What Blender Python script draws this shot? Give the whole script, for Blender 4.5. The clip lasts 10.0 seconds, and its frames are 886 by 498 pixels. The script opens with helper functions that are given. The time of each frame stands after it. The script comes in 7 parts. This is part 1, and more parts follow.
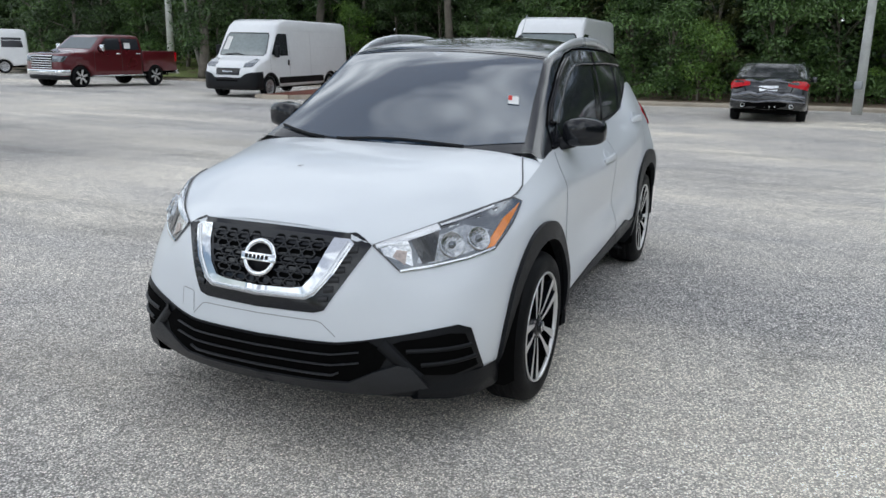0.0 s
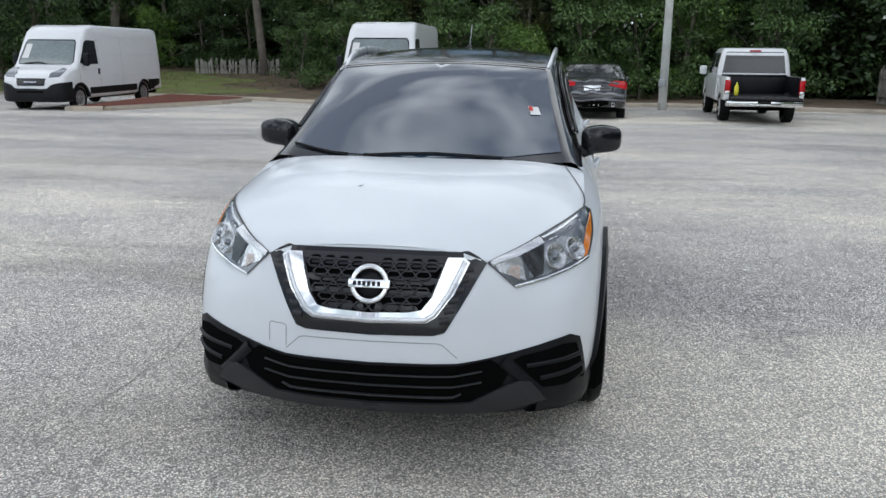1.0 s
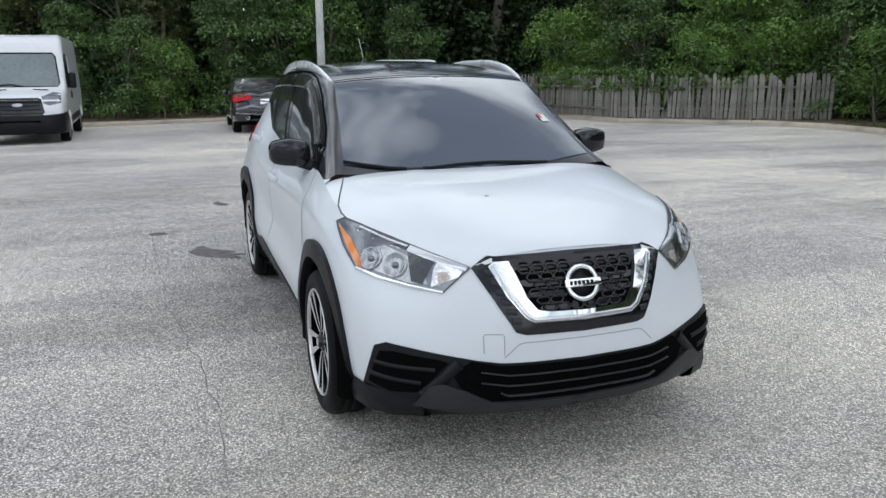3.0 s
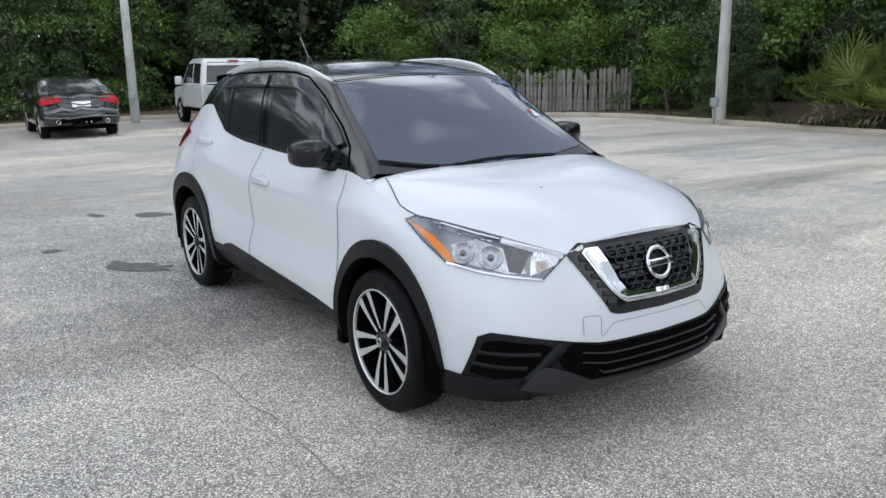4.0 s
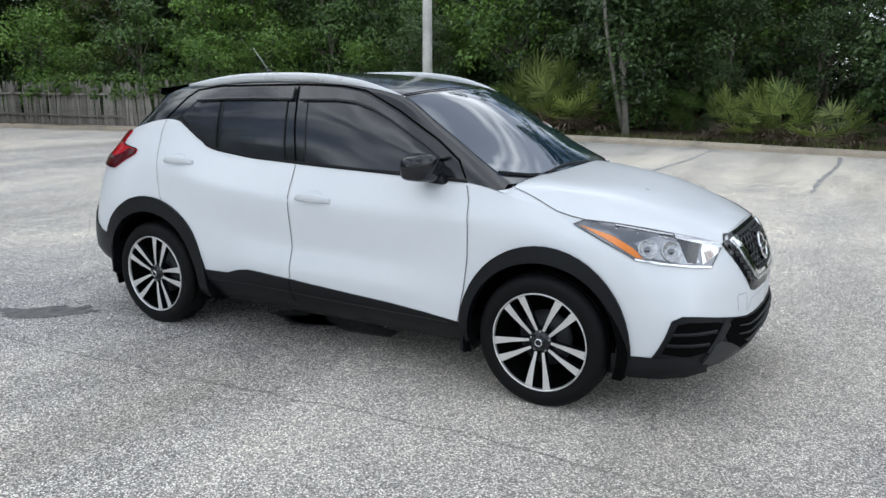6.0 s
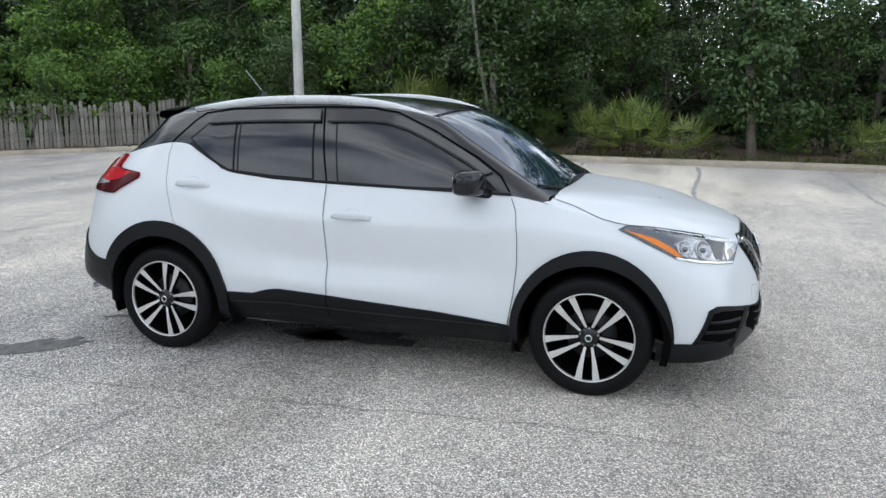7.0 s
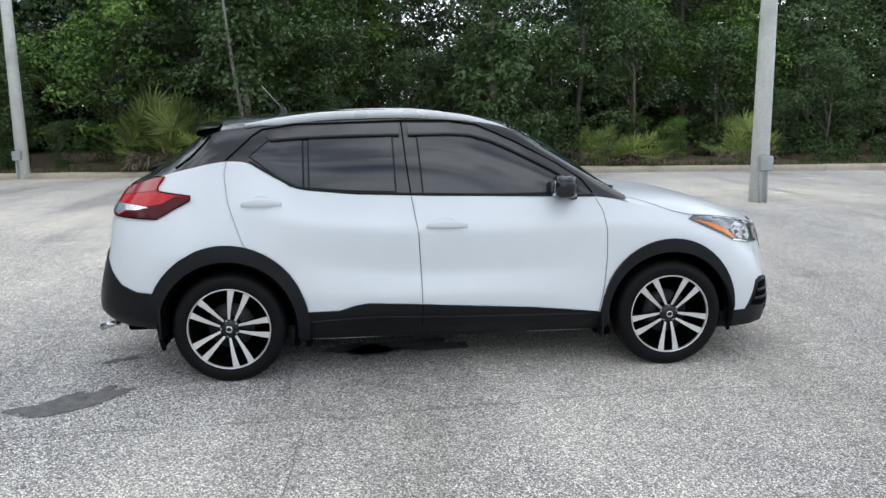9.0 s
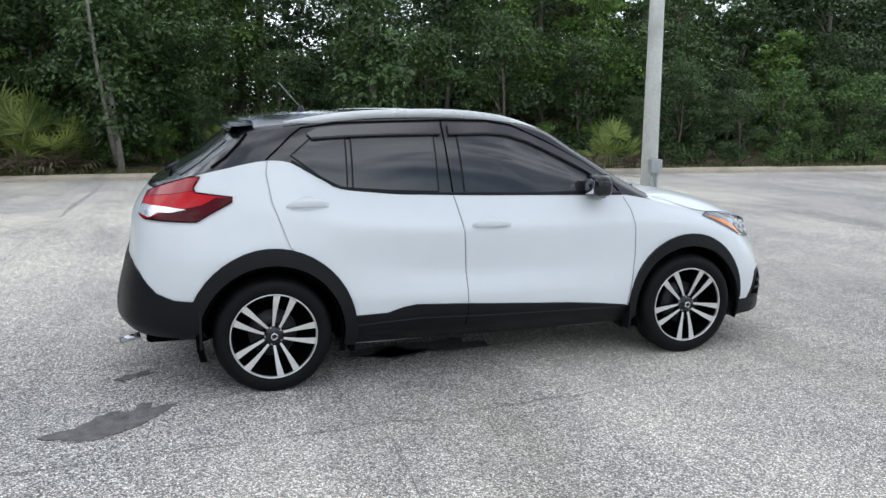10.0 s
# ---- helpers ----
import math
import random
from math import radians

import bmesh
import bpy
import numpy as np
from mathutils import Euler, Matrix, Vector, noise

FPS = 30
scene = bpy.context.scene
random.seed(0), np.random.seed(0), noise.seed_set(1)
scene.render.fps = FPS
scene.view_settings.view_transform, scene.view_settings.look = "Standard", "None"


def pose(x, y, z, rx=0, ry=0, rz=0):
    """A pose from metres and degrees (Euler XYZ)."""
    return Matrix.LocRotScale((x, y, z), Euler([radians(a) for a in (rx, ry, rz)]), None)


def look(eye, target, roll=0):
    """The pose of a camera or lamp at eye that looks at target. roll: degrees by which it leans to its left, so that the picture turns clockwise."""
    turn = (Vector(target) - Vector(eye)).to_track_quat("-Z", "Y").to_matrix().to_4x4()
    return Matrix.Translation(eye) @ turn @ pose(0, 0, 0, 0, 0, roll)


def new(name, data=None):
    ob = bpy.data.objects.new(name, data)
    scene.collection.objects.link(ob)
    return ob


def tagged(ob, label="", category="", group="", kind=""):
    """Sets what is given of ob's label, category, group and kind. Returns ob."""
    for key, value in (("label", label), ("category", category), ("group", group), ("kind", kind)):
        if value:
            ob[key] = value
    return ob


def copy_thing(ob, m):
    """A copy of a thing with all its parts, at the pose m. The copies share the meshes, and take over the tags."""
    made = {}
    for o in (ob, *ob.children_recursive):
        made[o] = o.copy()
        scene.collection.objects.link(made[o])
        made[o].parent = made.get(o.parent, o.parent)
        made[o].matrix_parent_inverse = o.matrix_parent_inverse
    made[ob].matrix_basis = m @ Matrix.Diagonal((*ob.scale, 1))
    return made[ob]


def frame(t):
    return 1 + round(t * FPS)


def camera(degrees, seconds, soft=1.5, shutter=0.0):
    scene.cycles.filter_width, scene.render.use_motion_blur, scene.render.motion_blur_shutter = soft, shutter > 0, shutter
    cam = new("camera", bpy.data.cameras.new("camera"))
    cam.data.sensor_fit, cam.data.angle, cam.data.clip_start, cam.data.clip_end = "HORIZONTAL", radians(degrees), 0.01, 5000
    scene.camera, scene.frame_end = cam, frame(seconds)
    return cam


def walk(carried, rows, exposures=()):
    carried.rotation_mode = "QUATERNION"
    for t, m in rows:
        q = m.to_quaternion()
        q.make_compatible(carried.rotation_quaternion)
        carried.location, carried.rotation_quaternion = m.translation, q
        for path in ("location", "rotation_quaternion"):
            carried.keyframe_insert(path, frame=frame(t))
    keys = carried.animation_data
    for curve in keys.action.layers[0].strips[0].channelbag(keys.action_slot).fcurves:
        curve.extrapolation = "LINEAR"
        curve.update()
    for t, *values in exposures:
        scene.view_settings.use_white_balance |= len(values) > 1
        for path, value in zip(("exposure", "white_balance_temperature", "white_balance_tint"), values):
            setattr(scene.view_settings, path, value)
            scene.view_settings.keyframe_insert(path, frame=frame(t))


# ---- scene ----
cam = camera(57.7, 10.0)
PATH = [
    (0, (1.72, -4.523, 1.481), (0.977, -2.73, 0.995), 1.2),
    (0.5, (1.204, -4.725, 1.5), (0.683, -2.855, 1.019), 0.9),
    (1, (0.66, -4.807, 1.512), (0.374, -2.884, 1.04), 0.5),
    (1.5, (0.1, -4.919, 1.513), (0.058, -2.975, 1.048), 0.2),
    (2, (-0.423, -4.867, 1.494), (-0.226, -2.93, 1.036), 0.2),
    (2.5, (-0.953, -4.816, 1.474), (-0.529, -2.914, 1.022), 0.2),
    (2.7, (-1.147, -4.788, 1.486), (-0.638, -2.906, 1.041), -0.1),
    (3.8, (-2.344, -4.396, 1.546), (-1.327, -2.734, 1.094), -0.7),
    (4, (-2.528, -4.29, 1.53), (-1.435, -2.677, 1.077), -0.9),
    (4.5, (-2.934, -3.926, 1.54), (-1.66, -2.452, 1.091), -0.8),
    (5, (-3.357, -3.557, 1.545), (-1.926, -2.23, 1.107), -0.5),
    (5.5, (-3.78, -3.15, 1.558), (-2.208, -1.989, 1.134), 0.0),
    (5.7, (-3.965, -2.976, 1.571), (-2.342, -1.89, 1.138), -0.0),
    (6.8, (-4.725, -2.063, 1.556), (-2.895, -1.357, 1.161), -0.1),
    (7, (-4.894, -1.869, 1.594), (-3.034, -1.245, 1.202), -0.2),
    (7.5, (-5.171, -1.323, 1.599), (-3.254, -0.9, 1.214), -0.7),
    (8, (-5.366, -0.761, 1.601), (-3.415, -0.536, 1.219), -1.1),
    (8.5, (-5.418, -0.164, 1.599), (-3.453, -0.137, 1.228), -1.0),
    (9, (-5.443, 0.456, 1.601), (-3.484, 0.288, 1.24), -0.7),
    (9.5, (-5.355, 1.065, 1.589), (-3.421, 0.697, 1.235), -0.2),
    (10, (-5.225, 1.67, 1.576), (-3.342, 1.096, 1.225), 0.2),
]
walk(cam, [(t, look(eye, target, roll)) for t, eye, target, roll in PATH], [(0.0, -0.03), (2.5, 0.0), (4.5, 0.12), (7.0, 0.19), (10.0, 0.22)])

# ---- world and sun ----
world = bpy.data.worlds.new("world")
scene.world = world
world.use_nodes = True
wn = world.node_tree.nodes
wl = world.node_tree.links
bg = wn["Background"]
sky = wn.new("ShaderNodeTexSky")
sky.sky_type = "NISHITA"
sky.sun_disc = False
sky.sun_elevation = radians(79)
sky.sun_rotation = radians(170)
sky.dust_density = 0.4
sky.ozone_density = 2.5
sky_gain = wn.new("ShaderNodeVectorMath")
sky_gain.operation = "SCALE"
sky_gain.inputs["Scale"].default_value = 0.075
wl.new(sky.outputs[0], sky_gain.inputs[0])
# a broken cloud deck over the whole sky
wc = wn.new("ShaderNodeTexCoord")
cloud = wn.new("ShaderNodeTexNoise")
cloud.inputs["Scale"].default_value = 1.15
cloud.inputs["Detail"].default_value = 3.5
cloud.inputs["Roughness"].default_value = 0.56
cloud.inputs["Distortion"].default_value = 0.5
# the clouds lie on a flat deck overhead
wsep = wn.new("ShaderNodeSeparateXYZ")
wl.new(wc.outputs["Generated"], wsep.inputs[0])
wup = wn.new("ShaderNodeMath")
wup.operation = "MAXIMUM"
wup.inputs[1].default_value = 0.38
wl.new(wsep.outputs["Z"], wup.inputs[0])
wdeck = wn.new("ShaderNodeVectorMath")
wdeck.operation = "DIVIDE"
wl.new(wc.outputs["Generated"], wdeck.inputs[0])
wl.new(wup.outputs[0], wdeck.inputs[1])
wl.new(wdeck.outputs[0], cloud.inputs["Vector"])
cover = wn.new("ShaderNodeValToRGB")
cover.color_ramp.elements[0].position = 0.44
cover.color_ramp.elements[0].color = (0.05, 0.05, 0.05, 1)
cover.color_ramp.elements[1].position = 0.60
cover.color_ramp.elements[1].color = (1, 1, 1, 1)
wl.new(cloud.outputs["Fac"], cover.inputs[0])
mixsky = wn.new("ShaderNodeMix")
mixsky.data_type = "RGBA"
wl.new(cover.outputs[0], mixsky.inputs["Factor"])
wl.new(sky_gain.outputs[0], mixsky.inputs["A"])
mixsky.inputs["B"].default_value = (1.40, 1.54, 1.68, 1)
wl.new(mixsky.outputs["Result"], bg.inputs["Color"])
bg.inputs["Strength"].default_value = 1.0

sun = new("sun", bpy.data.lights.new("sun", "SUN"))
sun.data.energy = 0.92
sun.data.angle = radians(140)
sun.data.color = (1.0, 0.965, 0.90)
sun.matrix_world = look((-0.2, -2.6, 14), (0, 0, 0))


# ---- materials ----
def mk(name, base, rough=0.5, metal=0.0, spec=0.5, var=0.12, s1=2.0, s2=40.0, bump=0.0, bs=150.0, coat=0.0, trans=0.0, ior=1.5, dirt=None, rand=0.0):
    """A surface with two scales of variation in colour and gloss, and a fine relief."""
    m = bpy.data.materials.new(name)
    m.use_nodes = True
    n, l = m.node_tree.nodes, m.node_tree.links
    p = n["Principled BSDF"]
    p.inputs["Roughness"].default_value = rough
    p.inputs["Metallic"].default_value = metal
    p.inputs["Specular IOR Level"].default_value = spec
    p.inputs["IOR"].default_value = ior
    p.inputs["Transmission Weight"].default_value = trans
    p.inputs["Coat Weight"].default_value = coat
    p.inputs["Coat Roughness"].default_value = 0.03
    tc = n.new("ShaderNodeTexCoord")
    out = None
    if var > 0:
        a = n.new("ShaderNodeTexNoise")
        a.inputs["Scale"].default_value = s1
        a.inputs["Detail"].default_value = 5
        b = n.new("ShaderNodeTexNoise")
        b.inputs["Scale"].default_value = s2
        b.inputs["Detail"].default_value = 3
        l.new(tc.outputs["Object"], a.inputs["Vector"])
        l.new(tc.outputs["Object"], b.inputs["Vector"])
        add = n.new("ShaderNodeMath")
        add.operation = "ADD"
        l.new(a.outputs["Fac"], add.inputs[0])
        l.new(b.outputs["Fac"], add.inputs[1])
        rng = n.new("ShaderNodeMapRange")
        rng.inputs["From Min"].default_value = 0.7
        rng.inputs["From Max"].default_value = 1.3
        rng.inputs["To Min"].default_value = 1 - var
        rng.inputs["To Max"].default_value = 1 + var
        l.new(add.outputs[0], rng.inputs["Value"])
        sc = n.new("ShaderNodeVectorMath")
        sc.operation = "SCALE"
        sc.inputs[0].default_value = base
        l.new(rng.outputs[0], sc.inputs["Scale"])
        out = sc.outputs[0]
        if rand > 0:
            oi = n.new("ShaderNodeObjectInfo")
            r2 = n.new("ShaderNodeMapRange")
            r2.inputs["To Min"].default_value = 1 - rand
            r2.inputs["To Max"].default_value = 1 + rand
            l.new(oi.outputs["Random"], r2.inputs["Value"])
            s3 = n.new("ShaderNodeVectorMath")
            s3.operation = "SCALE"
            l.new(out, s3.inputs[0])
            l.new(r2.outputs[0], s3.inputs["Scale"])
            out = s3.outputs[0]
        if dirt is not None:
            d = n.new("ShaderNodeTexNoise")
            d.inputs["Scale"].default_value = s1 * 0.7 + 0.4
            d.inputs["Detail"].default_value = 8
            l.new(tc.outputs["Object"], d.inputs["Vector"])
            dr = n.new("ShaderNodeValToRGB")
            dr.color_ramp.elements[0].position = 0.48
            dr.color_ramp.elements[1].position = 0.72
            l.new(d.outputs["Fac"], dr.inputs[0])
            mx = n.new("ShaderNodeMix")
            mx.data_type = "RGBA"
            l.new(dr.outputs[0], mx.inputs["Factor"])
            l.new(out, mx.inputs["A"])
            mx.inputs["B"].default_value = (*dirt, 1)
            out = mx.outputs["Result"]
        l.new(out, p.inputs["Base Color"])
        rr = n.new("ShaderNodeMapRange")
        rr.inputs["From Min"].default_value = 0.3
        rr.inputs["From Max"].default_value = 0.7
        rr.inputs["To Min"].default_value = rough * 0.85
        rr.inputs["To Max"].default_value = min(1.0, rough * 1.15)
        l.new(a.outputs["Fac"], rr.inputs["Value"])
        l.new(rr.outputs[0], p.inputs["Roughness"])
    else:
        p.inputs["Base Color"].default_value = (*base, 1)
    if bump > 0:
        c = n.new("ShaderNodeTexNoise")
        c.inputs["Scale"].default_value = bs
        c.inputs["Detail"].default_value = 3
        l.new(tc.outputs["Object"], c.inputs["Vector"])
        bm_ = n.new("ShaderNodeBump")
        bm_.inputs["Strength"].default_value = bump
        bm_.inputs["Distance"].default_value = 0.01
        l.new(c.outputs["Fac"], bm_.inputs["Height"])
        l.new(bm_.outputs[0], p.inputs["Normal"])
    return m


def leaf_mat(name, dark, light, gloss=0.35, trans=0.25):
    """Foliage: each leaf takes its own hue between two greens; thin blades let some light through."""
    m = bpy.data.materials.new(name)
    m.use_nodes = True
    n, l = m.node_tree.nodes, m.node_tree.links
    p = n["Principled BSDF"]
    geo = n.new("ShaderNodeNewGeometry")
    tc = n.new("ShaderNodeTexCoord")
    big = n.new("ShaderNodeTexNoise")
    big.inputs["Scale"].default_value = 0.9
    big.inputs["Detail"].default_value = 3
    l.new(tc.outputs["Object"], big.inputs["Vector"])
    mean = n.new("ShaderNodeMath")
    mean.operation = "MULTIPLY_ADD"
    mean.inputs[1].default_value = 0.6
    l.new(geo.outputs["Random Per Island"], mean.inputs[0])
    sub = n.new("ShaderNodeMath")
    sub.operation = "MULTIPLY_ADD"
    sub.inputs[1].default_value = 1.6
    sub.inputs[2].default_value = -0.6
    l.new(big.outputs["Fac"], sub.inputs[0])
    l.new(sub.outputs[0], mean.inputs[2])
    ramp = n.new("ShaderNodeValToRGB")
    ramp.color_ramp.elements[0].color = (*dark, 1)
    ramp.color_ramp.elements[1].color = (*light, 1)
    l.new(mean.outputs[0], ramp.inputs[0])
    oi = n.new("ShaderNodeObjectInfo")
    r2 = n.new("ShaderNodeMapRange")
    r2.inputs["To Min"].default_value = 0.75
    r2.inputs["To Max"].default_value = 1.25
    l.new(oi.outputs["Random"], r2.inputs["Value"])
    sc = n.new("ShaderNodeVectorMath")
    sc.operation = "SCALE"
    l.new(ramp.outputs[0], sc.inputs[0])
    l.new(r2.outputs[0], sc.inputs["Scale"])
    l.new(sc.outputs[0], p.inputs["Base Color"])
    p.inputs["Roughness"].default_value = gloss
    p.inputs["Specular IOR Level"].default_value = 0.35
    tr = n.new("ShaderNodeBsdfTranslucent")
    l.new(sc.outputs[0], tr.inputs["Color"])
    mixs = n.new("ShaderNodeMixShader")
    mixs.inputs[0].default_value = trans
    l.new(p.outputs[0], mixs.inputs[1])
    l.new(tr.outputs[0], mixs.inputs[2])
    l.new(mixs.outputs[0], n["Material Output"].inputs["Surface"])
    return m


M_paint = mk("white_paint", (0.735, 0.765, 0.795), 0.38, spec=0.45, var=0.015, s1=0.8, s2=6, coat=0.55)
M_roof = mk("gloss_black_roof_paint", (0.010, 0.011, 0.014), 0.15, spec=0.6, var=0.2, s1=3, s2=30, coat=0.5)
M_gloss = mk("gloss_black", (0.008, 0.009, 0.012), 0.09, spec=0.5, var=0.2, s1=3, s2=30)
M_plast = mk("black_plastic", (0.0052, 0.0060, 0.0078), 0.42, spec=0.26, var=0.25, s1=5, s2=90, bump=0.12, bs=900)
M_plast2 = mk("grey_plastic", (0.024, 0.025, 0.028), 0.42, spec=0.4, var=0.15, s1=5, s2=90, bump=0.1, bs=900)
# near-black; flat patches of it stand in for the shade inside openings
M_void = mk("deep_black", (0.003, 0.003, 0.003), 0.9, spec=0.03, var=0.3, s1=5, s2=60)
M_rubber = mk("tyre_rubber", (0.0045, 0.0047, 0.0055), 0.55, spec=0.16, var=0.3, s1=6, s2=80, bump=0.15, bs=300)
M_alloy = mk("machined_alloy", (0.78, 0.775, 0.77), 0.40, metal=0.85, var=0.06, s1=8, s2=120)
M_chrome = mk("chrome", (0.86, 0.87, 0.88), 0.07, metal=1.0, var=0.04, s1=6, s2=60)
M_satin = mk("satin_silver", (0.66, 0.67, 0.69), 0.25, metal=0.9, var=0.05, s1=6, s2=80)
M_rail = mk("silver_rail_paint", (0.74, 0.76, 0.78), 0.30, metal=0.15, var=0.012, s1=6, s2=60, coat=0.6)
M_amber = mk("amber_lens", (0.85, 0.24, 0.02), 0.12, var=0.1, s1=8, s2=120, coat=1.0)
M_red = mk("red_lens", (0.52, 0.005, 0.012), 0.10, spec=0.35, var=0.2, s1=12, s2=120)
M_midred = mk("deep_red_lens", (0.34, 0.006, 0.012), 0.08, spec=0.4, var=0.2, s1=10, s2=90, coat=0.6)
M_dred = mk("dark_red_lens", (0.075, 0.003, 0.007), 0.08, spec=0.2, var=0.15, s1=8, s2=120)
M_clear = mk("clear_lamp_lens", (0.72, 0.73, 0.75), 0.14, metal=0.75, var=0.15, s1=24, s2=90, bump=0.2, bs=60, coat=1.0)
M_lampgrey = mk("lamp_inner_grey", (0.17, 0.185, 0.205), 0.2, metal=0.75, var=0.12, s1=12, s2=60, bump=0.12, bs=40, coat=1.0)
M_tint = mk("tinted_glass", (0.028, 0.030, 0.036), 0.075, spec=0.72, var=0.1, s1=2, s2=20)
M_wind = mk("windscreen_glass", (0.008, 0.030, 0.060), 0.015, spec=0.8, var=0.1, s1=1, s2=12, coat=1.0, ior=1.75)
M_visor = mk("smoked_visor", (0.035, 0.033, 0.034), 0.1, var=0.1, s1=4, s2=40, coat=0.8)
M_paper = mk("white_paper", (0.78, 0.78, 0.76), 0.7, var=0.05, s1=6, s2=60)
M_redpaper = mk("red_print", (0.6, 0.06, 0.05), 0.7, var=0.05, s1=6, s2=60)
M_yellow = mk("yellow_tool", (0.75, 0.72, 0.05), 0.5, var=0.1, s1=6, s2=60)
M_vanwhite = mk("van_white_paint", (0.81, 0.82, 0.83), 0.35, var=0.03, s1=1, s2=8, coat=0.8)
M_redpaint = mk("red_metallic_paint", (0.11, 0.006, 0.012), 0.3, metal=0.3, var=0.06, s1=1, s2=8, coat=1.0)
M_greypaint = mk("grey_metallic_paint", (0.030, 0.032, 0.036), 0.18, metal=0.4, var=0.08, s1=1, s2=8, coat=1.0)
M_steel = mk("steel_wheel", (0.42, 0.42, 0.43), 0.4, metal=0.8, var=0.15, s1=8, s2=60)
M_pole = mk("weathered_concrete_pole", (0.70, 0.71, 0.68), 0.8, var=0.12, s1=1.2, s2=25, bump=0.25, bs=60, dirt=(0.46, 0.46, 0.43))
M_box = mk("grey_box_paint", (0.38, 0.40, 0.41), 0.5, var=0.12, s1=4, s2=50)
M_kerb = mk("weathered_kerb_concrete", (0.50, 0.435, 0.35), 0.9, var=0.2, s1=1.5, s2=30, bump=0.5, bs=50, dirt=(0.30, 0.27, 0.22), rand=0.1)
M_wood = mk("silvered_fence_wood", (0.26, 0.245, 0.22), 0.85, var=0.3, s1=3, s2=30, bump=0.4, bs=40, dirt=(0.13, 0.12, 0.10), rand=0.25)
M_bark = mk("bark", (0.16, 0.14, 0.115), 0.9, var=0.35, s1=4, s2=25, bump=0.8, bs=25)
M_barkpale = mk("pale_bark", (0.19, 0.18, 0.155), 0.9, var=0.35, s1=3, s2=25, bump=0.6, bs=25)
M_mulch = mk("red_mulch", (0.17, 0.055, 0.035), 0.95, var=0.4, s1=6, s2=40, bump=1.0, bs=40)
M_soil = mk("leaf_litter_soil", (0.15, 0.105, 0.07), 0.95, var=0.4, s1=1.5, s2=25, bump=1.0, bs=30, dirt=(0.07, 0.075, 0.03))
# near-black low ends of the first two put shade among leaves into colour
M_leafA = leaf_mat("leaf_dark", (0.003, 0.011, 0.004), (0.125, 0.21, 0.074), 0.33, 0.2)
M_leafB = leaf_mat("leaf_mid", (0.010, 0.032, 0.010), (0.18, 0.305, 0.090), 0.33, 0.22)
M_leafC = leaf_mat("leaf_bright", (0.026, 0.078, 0.016), (0.25, 0.41, 0.09), 0.35, 0.25)
M_leafD = leaf_mat("leaf_olive", (0.026, 0.038, 0.014), (0.16, 0.18, 0.06), 0.35, 0.2)
M_palm = leaf_mat("palmetto_leaf", (0.028, 0.066, 0.017), (0.37, 0.45, 0.13), 0.36, 0.25)
M_deadpalm = leaf_mat("dead_palm_leaf", (0.085, 0.062, 0.043), (0.30, 0.245, 0.18), 0.7, 0.1)
M_grass = leaf_mat("grass_blade", (0.04, 0.06, 0.015), (0.15, 0.18, 0.05), 0.6, 0.3)


# ---- building helpers ----
from mathutils.bvhtree import BVHTree


def mesh_of(bm, name, smooth=True):
    me = bpy.data.meshes.new(name)
    bm.normal_update()
    bm.to_mesh(me)
    bm.free()
    if smooth:
        for p in me.polygons:
            p.use_smooth = True
    return me


def part(name, bm, material, parent=None, label="", smooth=True):
    """Links a bmesh or mesh as one object under a thing or a part."""
    me = bm if isinstance(bm, bpy.types.Mesh) else mesh_of(bm, name, smooth)
    if not me.materials:
        me.materials.append(material)
    ob = new(name, me)
    if parent is not None:
        ob.parent = parent
    if label:
        ob["label"] = label
    return ob


def thing(name, m, label, category, group=""):
    ob = new(name)
    ob.matrix_world = m
    ob.empty_display_size = 0.1
    return tagged(ob, label, category, group)


def np_mesh(name, verts, faces, material, smooth=False):
    me = bpy.data.meshes.new(name)
    me.from_pydata(verts, [], faces)
    me.materials.append(material)
    if smooth:
        for p in me.polygons:
            p.use_smooth = True
    return me


def spline(pts, n):
    """Points along a smooth curve through the given ones, n to each stretch."""
    p = [Vector(q) for q in pts]
    out = []
    for i in range(len(p) - 1):
        a, b = p[i], p[i + 1]
        la = (b - a).length
        ta = (b - p[i - 1]) / ((b - a).length + (a - p[i - 1]).length + 1e-9) * la if i > 0 else b - a
        tb = (p[i + 2] - a) / ((p[i + 2] - b).length + (b - a).length + 1e-9) * la if i + 2 < len(p) else b - a
        for k in range(n):
            t = k / n
            h1, h2 = 2 * t**3 - 3 * t**2 + 1, t**3 - 2 * t**2 + t
            out.append(a * h1 + ta * h2 + b * (1 - h1) + tb * (t**3 - t**2))
    out.append(p[-1])
    return out


def curve_at(knots, x):
    """Smooth value through (x, value) knots."""
    xs = [k[0] for k in knots]
    if x <= xs[0]:
        return knots[0][1]
    if x >= xs[-1]:
        return knots[-1][1]
    i = max(j for j in range(len(xs) - 1) if xs[j] <= x)
    x0, y0 = knots[i]
    x1, y1 = knots[i + 1]
    s = (y1 - y0) / (x1 - x0)
    sa = s if i == 0 else (y1 - knots[i - 1][1]) / (x1 - knots[i - 1][0])
    sb = s if i + 2 >= len(knots) else (knots[i + 2][1] - y0) / (knots[i + 2][0] - x0)
    h, t = x1 - x0, (x - x0) / (x1 - x0)
    h1 = 2 * t**3 - 3 * t**2 + 1
    return y0 * h1 + sa * h * (t**3 - 2 * t**2 + t) + y1 * (1 - h1) + sb * h * (t**3 - t**2)


